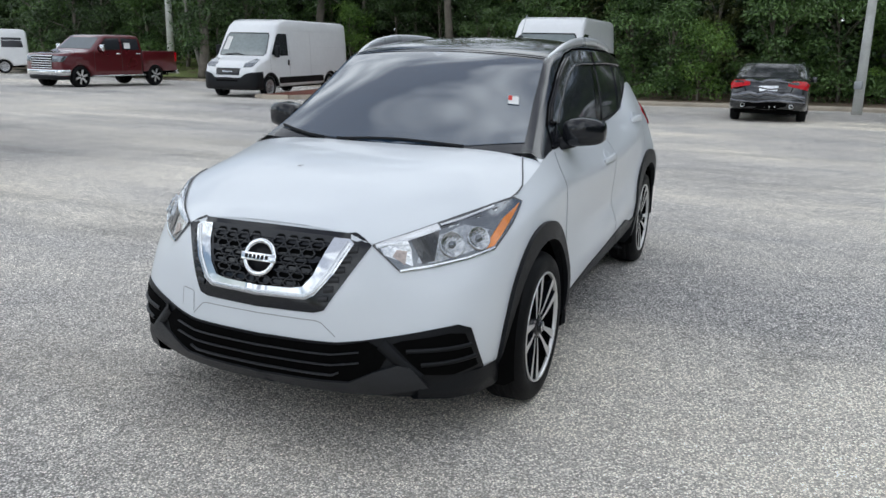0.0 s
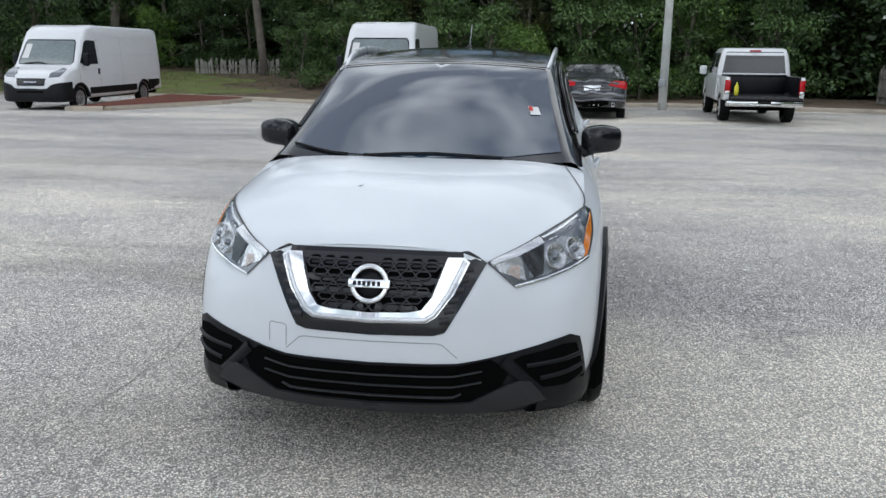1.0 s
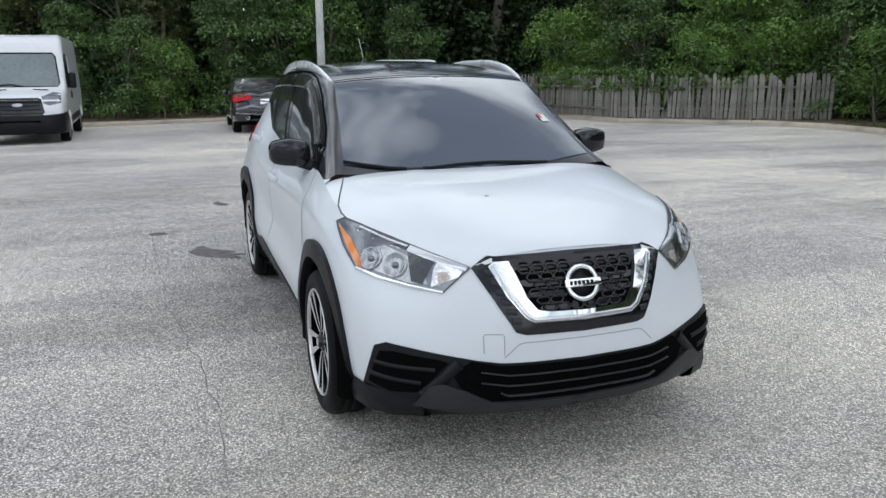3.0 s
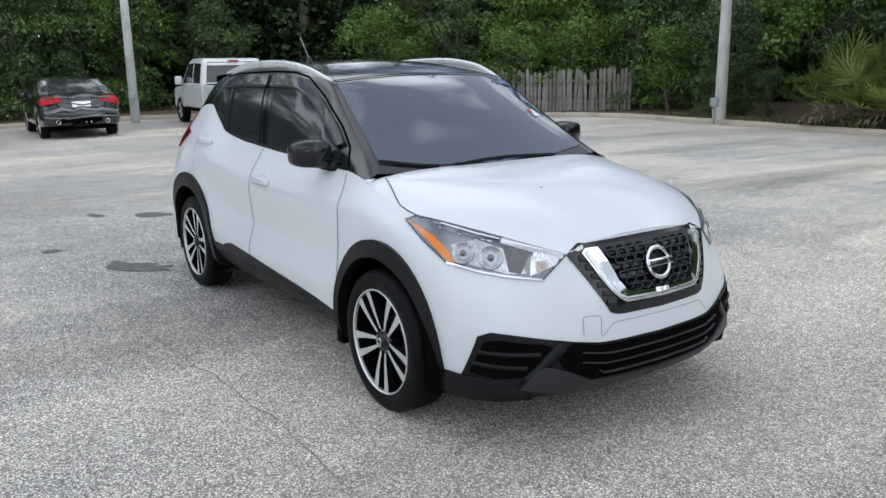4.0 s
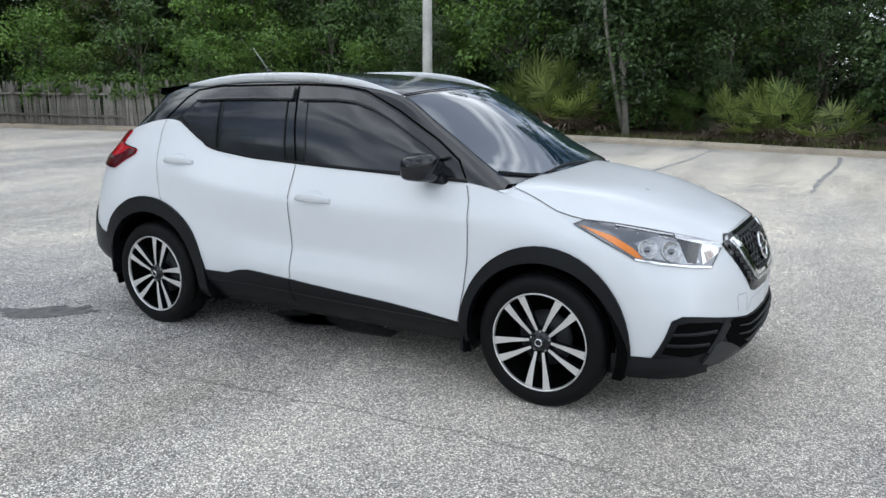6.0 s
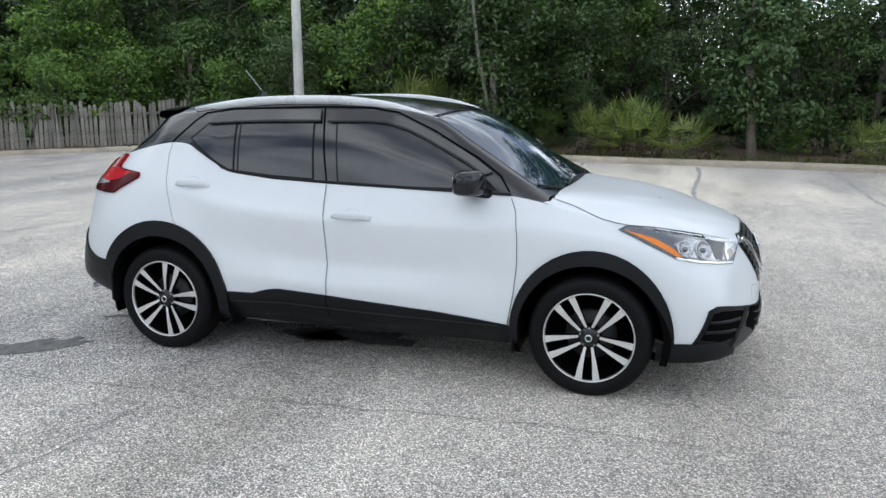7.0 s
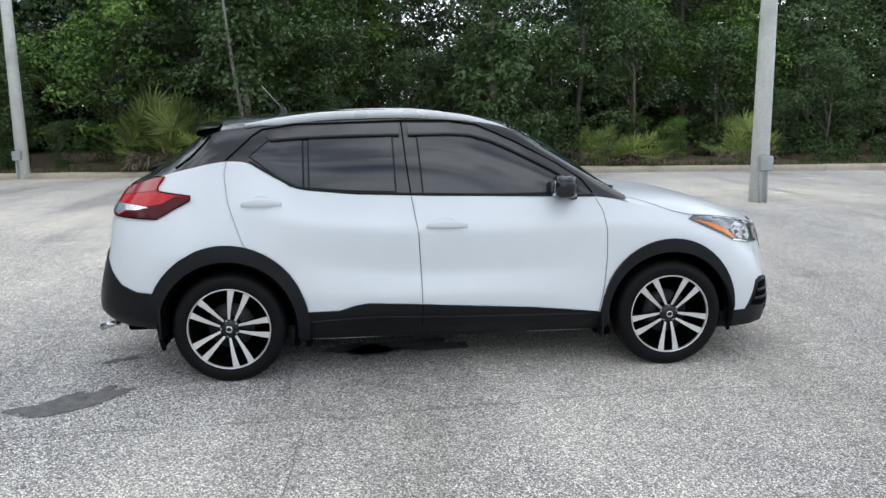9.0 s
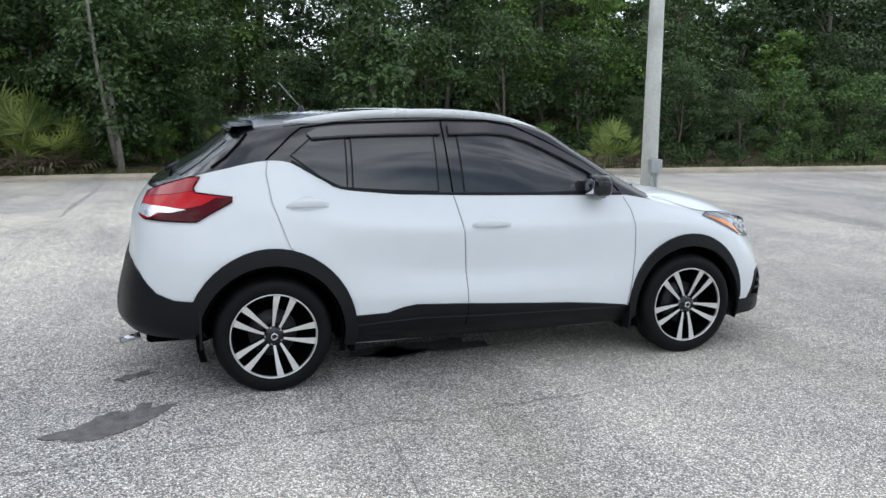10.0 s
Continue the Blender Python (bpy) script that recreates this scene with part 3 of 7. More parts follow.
SHOULDER = [(0, -2.105, .74), (.28, -2.08, .74), (.465, -2.015, .71), (.645, -1.87, .725), (.782, -1.69, .755), (.830, -1.31, .85), (.838, -.88, .87), (.845, -.3, .865), (.845, .3, .875), (.838, .88, .925), (.805, 1.31, 1.0), (.765, 1.72, .99), (.62, 1.95, .98), (.38, 2.03, .98), (0, 2.05, .98)]
BELT = [(0, -2.03, .828), (.28, -2.02, .825), (.415, -2.012, .79), (.585, -1.87, .825), (.735, -1.62, .875), (.757, -1.31, .935), (.748, -.88, 1.028), (.735, -.3, 1.043), (.722, .3, 1.060), (.712, .88, 1.105), (.680, 1.21, 1.268), (.655, 1.58, 1.22), (.53, 1.87, 1.13), (.34, 1.94, 1.12), (0, 1.96, 1.12)]

lines = [spline(c, 14) for c in (LOW, SILL, CREASE, FLANK, SHOULDER, BELT)]
rows = []
for s in range(len(lines[0])):
    soft = spline([ln[s] for ln in lines], 9)
    hard = [ln[s] for ln in lines]
    hard = [hard[k // 9].lerp(hard[k // 9 + 1], k % 9 / 9) for k in range(45)] + [hard[-1]]
    # the flanks keep a pressed crease along their feature lines
    edge = 0.62 if -0.95 < soft[20].y < 1.5 else 0.38 if soft[20].y < 1.9 and soft[20].y > 0 else 0.2
    col = [p.lerp(q, edge) for p, q in zip(soft, hard)]
    rows.append([Vector((0 if s in (0, len(lines[0]) - 1) else -p.x, p.y, p.z)) for p in col])
side_r = grid_bm(rows)
belt_line = [r[-1].copy() for r in rows]

# bonnet: rows across from the belt line to the middle
HOOD_MID = [(-2.04, .828), (-1.95, .866), (-1.87, .893), (-1.68, .952), (-1.49, .996), (-1.30, 1.022), (-1.10, 1.034), (-.9, 1.04)]
hood_rows = []
for p in belt_line:
    if p.y > -1.06:
        break
    zc = curve_at(HOOD_MID, p.y)
    row = []
    for k in range(17):
        u = k / 16
        f = 1 - (1 - u) ** (2.6 + 3.0 * max(0.0, min(1.0, (p.y + 1.9) / 0.8)))
        row.append(Vector((p.x * (1 - u), p.y - 0.012 * math.sin(u * 1.57) * min(1, abs(p.x) * 2), p.z + (zc - p.z) * f)))
    hood_rows.append(row)
hood_r = grid_bm(hood_rows)

# greenhouse: rows across from the belt to the roof's middle
EDGE_X = [(-1.06, .70), (-.88, .665), (-.6, .615), (-.37, .578), (-.1, .592), (.3, .603), (.8, .595), (1.2, .575), (1.45, .56), (1.6, .575), (1.96, .40)]
EDGE_Z = [(-1.06, 1.03), (-.88, 1.125), (-.6, 1.292), (-.37, 1.432), (-.1, 1.485), (.3, 1.502), (.8, 1.492), (1.2, 1.458), (1.42, 1.42), (1.52, 1.33), (1.7, 1.215), (1.96, 1.122)]
MID_Z = [(-1.10, .99), (-.92, 1.118), (-.7, 1.285), (-.5, 1.41), (-.38, 1.462), (-.15, 1.515), (.2, 1.547), (.7, 1.553), (1.2, 1.532), (1.46, 1.492), (1.50, 1.44), (1.62, 1.34), (1.8, 1.22), (1.96, 1.125)]
belt_xy = [(p.y, -p.x) for p in belt_line if -1.4 < p.y < 1.965]
belt_zy = [(p.y, p.z) for p in belt_line if -1.4 < p.y < 1.965]


def lin(knots, x):
    return float(np.interp(x, [k[0] for k in knots], [k[1] for k in knots]))


cab_rows = []
y = -1.06
while y < 1.955:
    bx, bz = lin(belt_xy, y), lin(belt_zy, y)
    ex, ez = curve_at(EDGE_X, y), curve_at(EDGE_Z, y)
    ex, ez = min(ex, bx - 0.01), max(ez, bz + 0.004)
    mz = curve_at(MID_Z, y)
    row = []
    for k in range(13):
        u = k / 12
        bulge = 0.022 * math.sin(math.pi * u) * min(1.0, (ez - bz) / 0.3)
        row.append(Vector((-(bx + (ex - bx) * u) - bulge, y, bz + (ez - bz) * u + bulge * 0.3)))
    for k in range(1, 15):
        u = k / 14
        row.append(Vector((-ex * (1 - u), y - 0.05 * (1 - (1 - u) ** 2) * (1 if y < -0.3 else max(0.0, (-y - 0.1) * 5) if y < -0.1 else 0), ez + (mz - ez) * (1 - (1 - u) ** 2.3))))
    cab_rows.append(row)
    y += 0.03
cab_r = grid_bm(cab_rows)

# one skin to lay panels on
whole = bmesh.new()
for b in (side_r, hood_r, cab_r):
    me_t = bpy.data.meshes.new("tmp")
    b.to_mesh(me_t)
    whole.from_mesh(me_t)
    bpy.data.meshes.remove(me_t)
bmesh.ops.recalc_face_normals(whole, faces=whole.faces)
w2 = mirrored(whole)
both_sides = joined(whole, w2)
bmesh.ops.triangulate(both_sides, faces=both_sides.faces)
SKIN = BVHTree.FromBMesh(both_sides)
both_sides.free()

WHEELS = (-1.31, 1.31)
WZ = 0.322


def cut_arches(bm):
    for w, r in zip(WHEELS, (0.392, 0.405)):
        gone = [f for f in bm.faces if abs(f.calc_center_median().x) > 0.6 and any(math.hypot(v.co.y - w, v.co.z - WZ) < r for v in f.verts)]
        bmesh.ops.delete(bm, geom=gone, context="FACES")
    return bm


def solid_half(bm):
    """Both halves welded into one shell with its normals outward."""
    b2 = mirrored(bm)
    out = joined(bm, b2)
    bmesh.ops.remove_doubles(out, verts=out.verts, dist=2e-4)
    bmesh.ops.recalc_face_normals(out, faces=out.faces)
    return out


def tucked(bm, top=.375, slope=.42):
    """The sill leans inwards under the car between the wheels."""
    for v in bm.verts:
        if v.co.x < -.5 and -.93 < v.co.y < .96:
            v.co.x += max(0.0, top - v.co.z) * slope
    return bm


part("body_shell", solid_half(tucked(cut_arches(side_r))), M_paint, car, "glossy white painted body")
part("bonnet", solid_half(hood_r), M_paint, car, "glossy white bonnet")
part("roof", solid_half(cab_r), M_roof, car, "gloss black roof and pillars")

M_seam = mk("panel_gap", (0.09, 0.09, 0.094), 0.7, var=0.2, s1=6, s2=60)
M_softseam = mk("shallow_gap", (0.34, 0.345, 0.35), 0.6, var=0.1, s1=6, s2=60)
RIGHT = (1, 0, 0)


def arc(cy, cz, a, b, d0, d1, n=26):
    return [(cy + a * math.cos(radians(d0 + (d1 - d0) * k / n)), cz + b * math.sin(radians(d0 + (d1 - d0) * k / n))) for k in range(n + 1)]


# doors, seen from the side as (y, z)
FD = [(-.866, 1.018), (-.90, .95), (-.918, .83), (-.92, .68), (-.905, .52), (-.887, .42), (-.873, .352), (-.668, .377), (-.474, .396), (.046, .427), (.176, .437), (.180, .60), (.193, .85), (.226, 1.050), (-.3, 1.034)]
RD = [(.236, 1.050), (.203, .85), (.190, .6), (.186, .44), (.50, .455), (.58, .443), (.67, .412), (.83, .408)] + arc(1.31, WZ, .467, .488, 165, 104, 10) + [(1.207, .813), (1.29, 1.05), (1.312, 1.20), (1.30, 1.252), (1.21, 1.258), (1.13, 1.215), (.92, 1.105), (.5, 1.062)]
doors = {}
for nm, poly in (("front_door", FD), ("rear_door", RD)):
    doors[nm] = both(nm, patch(SKIN, SIDE(poly), RIGHT, 0.002, 0.004, 0.03), M_paint, car)
    both("door_gap", ribbon(SKIN, SIDE(poly[:7] if nm == "front_door" else poly[:4]), RIGHT, 0.0042, 0.0032), M_seam, car, "dark panel gap")
both("door_gap", ribbon(SKIN, SIDE([(1.185, .79), (1.207, .813), (1.29, 1.05), (1.312, 1.20), (1.30, 1.275)]), RIGHT, 0.005, 0.0032), M_softseam, car, "dark panel gap")

# glass, pillars and rain visors
GLASS = {
    "front_window": [(.165, 1.068), (.195, 1.405), (-.13, 1.402), (-.357, 1.318), (-.619, 1.19), (-.775, 1.058), (-.3, 1.055)],
    "rear_window": [(.325, 1.080), (.34, 1.40), (.83, 1.392), (.83, 1.112), (.6, 1.092)],
    "quarter_window": [(.862, 1.39), (1.064, 1.385), (1.172, 1.298), (.94, 1.125), (.862, 1.116)],
}
for nm, poly in GLASS.items():
    both(nm, patch(SKIN, SIDE(poly), RIGHT, 0.003, 0.005, 0.03), M_tint, car, "dark tinted side glass")
    both("window_seal", ribbon(SKIN, SIDE(poly + [poly[0]]), RIGHT, 0.009, 0.004, crown=0.002), M_plast, car, "black rubber seal")
both("belt_moulding", ribbon(SKIN, SIDE([(-.86, 1.036), (-.3, 1.050), (.3, 1.068), (.6, 1.082), (.90, 1.116), (1.02, 1.178), (1.17, 1.268)]), RIGHT, 0.016, 0.004, crown=0.003), M_plast, car, "black belt moulding")
VIS = {
    "front": [(.250, 1.468), (.0, 1.466), (-.14, 1.446), (-.25, 1.405), (-.39, 1.342), (-.62, 1.222), (-.745, 1.142), (-.70, 1.128), (-.60, 1.190), (-.36, 1.310), (-.24, 1.362), (-.12, 1.396), (.0, 1.406), (.245, 1.404)],
    "rear": [(.300, 1.470), (.6, 1.466), (.9, 1.452), (1.02, 1.436), (1.075, 1.410), (1.05, 1.384), (.98, 1.388), (.85, 1.396), (.6, 1.404), (.298, 1.406)],
}
for nm, poly in VIS.items():
    visors = both("rain_visor", patch(SKIN, SIDE(poly), RIGHT, 0.020, 0.016, 0.03), M_visor, car, "smoked plastic rain visor")
    # black ribbon: the visor's dark edge, and its shadow line painted in
    low_edge = poly[7:] if nm == "front" else poly[5:]
    for shade, lip in zip(visors, (ribbon(SKIN, SIDE(low_edge), RIGHT, 0.012, 0.021, 0.03, 0.010, 0.004), None)):
        lip = lip or mirrored(ribbon(SKIN, SIDE(low_edge), RIGHT, 0.012, 0.021, 0.03, 0.010, 0.004))
        part("visor_lip", lip, M_gloss, shade, "dark lower edge doubling as the visor's shadow line")
both("roof_gap", ribbon(SKIN, SIDE([(1.31, 1.275), (1.23, 1.345), (1.16, 1.41), (1.10, 1.45), (.9, 1.477), (.27, 1.492), (.0, 1.487), (-.164, 1.462), (-.39, 1.362), (-.65, 1.222), (-.79, 1.13), (-.85, 1.05)]), RIGHT, 0.009, 0.003), M_void, car)
both("door_gap", ribbon(SKIN, SIDE([(.236, 1.055), (.262, 1.25), (.285, 1.485)]), RIGHT, 0.008, 0.004), M_void, car)

# lower cladding and wheel arches
clad = [(-.90, .330), (-.873, .345), (-.668, .372), (-.474, .392), (.046, .424), (.185, .434), (.50, .450), (.58, .438), (.67, .410), (.862, .405), (.90, .30), (.95, .212), (-.905, .212), (-.91, .29)]
both("sill_cladding", tucked(patch(SKIN, SIDE(clad), RIGHT, 0.010, 0.02, 0.03)), M_plast, car, "black plastic sill cladding")
both("cladding_groove", tucked(ribbon(SKIN, SIDE([(-.82, .340), (0, .352), (.48, .368), (.90, .345)]), RIGHT, 0.006, 0.0125, crown=0.003)), M_plast2, car)
both("cladding_groove", tucked(ribbon(SKIN, SIDE([(.186, .435), (.19, .30)]), RIGHT, 0.006, 0.0105)), M_void, car)
both("sill_flange", tucked(ribbon(SKIN, SIDE([(-.86, .222), (0, .221), (.88, .223)]), RIGHT, 0.004, 0.014, crown=0.003)), M_plast2, car, "weld flange under the sill")
for cy, a, b, ai in ((-1.31, .424, .458, .380), (1.31, .467, .488, .397)):
    lo, hi = (-16, 184) if cy < 0 else (-6, 196)
    ring = arc(cy, WZ, a, b, lo, hi) + arc(cy, WZ, ai, ai, hi, lo)
    both("arch_trim", patch(SKIN, SIDE(ring), RIGHT, 0.018, 0.05, 0.05), M_plast, car, "black plastic wheel arch trim")
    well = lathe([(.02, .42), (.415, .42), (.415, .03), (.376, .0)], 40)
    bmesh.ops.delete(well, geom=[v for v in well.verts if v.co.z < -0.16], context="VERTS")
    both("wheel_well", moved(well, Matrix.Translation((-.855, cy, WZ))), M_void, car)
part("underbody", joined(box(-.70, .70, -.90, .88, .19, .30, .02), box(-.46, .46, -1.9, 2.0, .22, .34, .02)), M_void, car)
for y0, zl, zh, xo in ((-.905, .185, .36, .862), (1.690, .265, .54, .866)):
    both("mud_flap", prism([(-xo, zl + .02), (-xo + .03, zl), (-.70, zl), (-.66, zh), (-xo, zh)], .014, .003, "xz", y0), M_plast, car, "black rubber mud flap")

# bonnet gaps, plate recess and tow plug
DH = (.45, .25, -.86)
both("bonnet_gap", ribbon(SKIN, [(-.682, -1.09, 1.035), (-.705, -1.18, 1.0), (-.735, -1.28, .955), (-.752, -1.34, .93), (-.757, -1.42, .915), (-.742, -1.58, .885), (-.70, -1.70, .868), (-.60, -1.85, .835), (-.50, -1.95, .81), (-.42, -2.01, .79)], DH, 0.006, 0.002), M_seam, car)
for run in ([(-.316, .458), (-.295, .478), (-.262, .508), (-.24, .513), (.24, .513), (.262, .508), (.295, .478), (.316, .458)], [(-.388, .475), (-.388, .54), (-.38, .547), (-.322, .547), (-.315, .54), (-.316, .468)]):
    part("bumper_line", ribbon(SKIN, FRONT(run), (0, 1, 0), 0.0035, 0.0015), M_softseam, car)

# grille
FR = (0, 1, 0)


def sym(half):
    """A left-right outline from its left half, given from the top middle round to the bottom middle."""
    return half + [(-x, z) for x, z in half[::-1] if abs(x) > 1e-6]


part("grille_surround", patch(SKIN, FRONT(sym([(0, .822), (-.335, .818), (-.368, .804), (-.405, .783), (-.318, .630), (-.272, .553), (-.235, .542), (0, .538)])), FR, 0.005, 0.01, 0.05), M_gloss, car, "black V-shaped grille surround")
# flat black sheet on the skin, painted as the dark behind the cells
part("grille_opening", patch(SKIN, FRONT(sym([(0, .800), (-.262, .800), (-.215, .668), (-.185, .628), (-.14, .618), (0, .615)])), FR, 0.005, 0.003, 0.05), M_void, car)
bar = patch(SKIN, FRONT(sym([(0, .806), (-.272, .803), (-.262, .782), (0, .778)])), FR, 0.008, 0.004, 0.05)
part("grille_top_bar", bar, M_plast2, car)
vee = [(-.345, .782), (-.295, .680), (-.238, .606), (-.205, .588), (0, .584), (.205, .588), (.238, .606), (.295, .680), (.345, .782), (.325, .797), (.268, .797), (.222, .672), (.188, .630), (.14, .621), (0, .617), (-.14, .621), (-.188, .630), (-.222, .672), (-.268, .797), (-.325, .797)]
part("chrome_vee", patch(SKIN, FRONT(vee), FR, 0.015, 0.012, 0.05), M_chrome, car, "chrome V-shaped grille bar")
vee_in = [(-.328, .785), (-.280, .684), (-.230, .614), (-.20, .596), (0, .592), (.20, .596), (.230, .614), (.280, .684), (.328, .785)]
part("vee_facet", ribbon(SKIN, FRONT(vee_in), FR, 0.018, 0.0160, crown=0.003), M_satin, car, "brushed satin facet")
def hexagon(x, z, a, b):
    """A flattened six-sided cell."""
    return [(x - a, z), (x - a * .55, z + b), (x + a * .55, z + b), (x + a, z), (x + a * .55, z - b), (x - a * .55, z - b)]


for r in range(6):
    z = .768 - .0262 * r
    half_w = .262 - .36 * (.80 - z)
    for k in range(-5, 6):
        x = .0535 * (k + (0.5 if r % 2 else 0.0))
        if abs(x) > half_w - .026 or math.hypot(x, (z - .712) * 1.05) < .078:
            continue
        cell = hexagon(x, z, .0275, .0125)
        part("grille_cell", ribbon(SKIN, FRONT(cell + [cell[0]]), FR, 0.0075, 0.0125, 0.03, 0.007, 0.002), M_gloss, car)
        # lighter grey strip drawn in as the glint under each cell
        part("cell_glint", ribbon(SKIN, FRONT([(x - .012, z - .0125), (x + .012, z - .0125)]), FR, 0.0045, 0.0165, 0.02, 0.002, 0.001), M_plast2, car)
# flat black hexagons give the bar its shaded holes
for k in range(-4, 5):
    if abs(k) > 0:
        part("grille_notch", patch(SKIN, FRONT(hexagon(.0535 * k, .786, .019, .006)), FR, 0.0100, 0.001, 0.05), M_void, car)
for s in (-1, 1):
    for k in range(6):
        z = .762 - .034 * k
        x0 = .372 - .44 * (.79 - z)
        part("grille_rib", ribbon(SKIN, FRONT([(s * (x0 - .035), z), (s * x0, z + .004)]), FR, 0.022, 0.008, 0.02, 0.003, 0.002), M_plast2, car)
nose = drop(SKIN, Vector((0, 0, .712)), Vector(FR), 0.0)[0]
bn = Vector((0, -.942, .336))
bt = Vector((0, .336, .942))
bm_m = Matrix((Vector((bn.x, 1, bt.x, nose.x + bn.x * .019)), Vector((bn.y, 0, bt.y, nose.y + bn.y * .019)), Vector((bn.z, 0, bt.z, nose.z + bn.z * .019)), Vector((0, 0, 0, 1))))
ring = moved(lathe([(.062 + .0095 * math.cos(a), .006 * math.sin(a)) for a in [2 * math.pi * k / 10 for k in range(10)]], 40, True), bm_m)
badge = part("badge", ring, M_chrome, car, "chrome ring badge with a bar across")
part("badge_bar", moved(box(-.006, .009, -.076, .076, -.0155, .0155, .003), bm_m), M_chrome, badge)
for bx in (-.052, -.0345, -.0175, 0, .0175, .036):
    part("badge_mark", moved(box(.0085, .0105, bx - .0055, bx + .0055, -.008, .008), bm_m), M_plast, badge, smooth=False)
part("badge_back", moved(lathe([(.0, -.006), (.056, -.006), (.056, -.02)], 32), bm_m), M_plast, badge)

# front bumper: black lower half with intake, lip and corner pockets
DC = (.38, .92, 0)
low_half = [(0.02, -2.16, .434), (-.324, -2.14, .438), (-.41, -2.09, .450), (-.53, -2.04, .470), (-.65, -1.975, .494), (-.715, -1.938, .503), (-.752, -1.905, .484), (-.790, -1.85, .302), (-.79, -1.76, .300), (-.80, -1.70, .290), (-.79, -1.70, .24), (-.72, -1.88, .228), (-.5, -2.0, .216), (0.02, -2.06, .213)]
both("lower_bumper", patch(SKIN, low_half, DC, 0.006, 0.012, 0.04), M_plast, car, "black plastic lower bumper")
# no real recess: the intake's inner shade is a flat black patch
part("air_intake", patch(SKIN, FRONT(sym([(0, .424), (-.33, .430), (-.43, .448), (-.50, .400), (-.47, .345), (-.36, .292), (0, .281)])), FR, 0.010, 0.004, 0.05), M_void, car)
for z in (.392, .352, .312):
    w = .40 if z > .33 else .33
    part("intake_slat", ribbon(SKIN, FRONT([(-w, z + .016), (-.3, z + .002), (0, z), (.3, z + .002), (w, z + .016)]), FR, 0.0045, 0.018, 0.04, 0.012, 0.002), M_plast2, car)
part("bumper_lip", patch(SKIN, FRONT(sym([(0, .280), (-.36, .291), (-.45, .334), (-.53, .362), (-.575, .352), (-.63, .280), (-.45, .236), (0, .224)])), FR, 0.018, 0.03, 0.04), M_plast2, car, "dark grey bumper lip")
chin_rows = []
for x, y, zl in ((-.806, -1.645, .205), (-.800, -1.74, .198), (-.772, -1.86, .202), (-.705, -1.96, .208), (-.60, -2.03, .214)):
    chin_rows.append([Vector((x, y, .312)), Vector((x - .004, y - .003, .265)), Vector((x + .004, y, zl + .012)), Vector((x + .03, y + .02, zl)), Vector((x + .12, y + .08, zl + .02))])
chin = grid_bm(chin_rows)
bmesh.ops.recalc_face_normals(chin, faces=chin.faces)
both("bumper_return", chin, M_plast, car)
DP = (.62, .78, 0)
# pocket depth is shade painted as a flat black patch
both("corner_pocket", patch(SKIN, [(-.738, -1.925, .468), (-.69, -1.96, .474), (-.53, -2.035, .450), (-.50, -2.05, .438), (-.555, -2.02, .372), (-.60, -1.995, .325), (-.70, -1.95, .318), (-.770, -1.87, .335)], DP, 0.009, 0.004, 0.04), M_void, car)
for pts in ([(-.748, -1.90, .424), (-.545, -2.03, .412)], [(-.760, -1.88, .376), (-.59, -2.005, .362)]):
    both("pocket_fin", ribbon(SKIN, pts, DP, 0.016, 0.013, 0.03, 0.012, 0.004), M_plast, car)
both("pocket_brace", ribbon(SKIN, [(-.462, -2.065, .438), (-.525, -2.04, .372), (-.585, -2.005, .310)], DP, 0.042, 0.013, 0.03, 0.012, 0.004), M_plast, car, "charcoal diagonal bumper brace")

# head lamps
DL = (.62, .75, -.2)
M_lampmid = mk("lamp_inner_silver", (.42, .435, .455), .2, metal=.8, var=.2, s1=14, s2=70, bump=.15, bs=50, coat=1.0)
M_lampdark = mk("lamp_inner_dark", (.055, .057, .062), .25, metal=.5, var=.3, s1=14, s2=60, coat=1.0)
lamp_o = [(-.410, -2.02, .784), (-.497, -1.985, .690), (-.60, -1.90, .703), (-.70, -1.82, .725), (-.778, -1.73, .752), (-.80, -1.60, .82), (-.797, -1.455, .888), (-.765, -1.49, .905), (-.72, -1.60, .893), (-.63, -1.76, .862), (-.52, -1.92, .822)]
lamps = both("head_lamp", patch(SKIN, lamp_o, DL, 0.004, 0.006, 0.03), M_lampgrey, car, "clear head lamp with amber corner")


def both_sub(name, bm, material, label=""):
    b2 = mirrored(bm)
    part(name, bm, material, lamps[0], label)
    part(name, b2, material, lamps[1], label)


both_sub("amber_corner", patch(SKIN, [(-.790, -1.475, .886), (-.776, -1.735, .760), (-.752, -1.768, .752), (-.757, -1.71, .797), (-.766, -1.62, .845)], DL, 0.007, 0.004, 0.03), M_amber, "amber side marker")
both_sub("clear_panel", patch(SKIN, [(-.735, -1.70, .812), (-.712, -1.79, .748), (-.60, -1.895, .712), (-.545, -1.945, .716), (-.56, -1.915, .79), (-.66, -1.77, .838)], DL, 0.006, 0.003, 0.03), M_lampmid)
both_sub("clear_end", patch(SKIN, [(-.535, -1.955, .706), (-.445, -2.005, .748), (-.430, -2.005, .772), (-.50, -1.935, .795), (-.525, -1.945, .77)], DL, 0.006, 0.003, 0.03), M_clear)
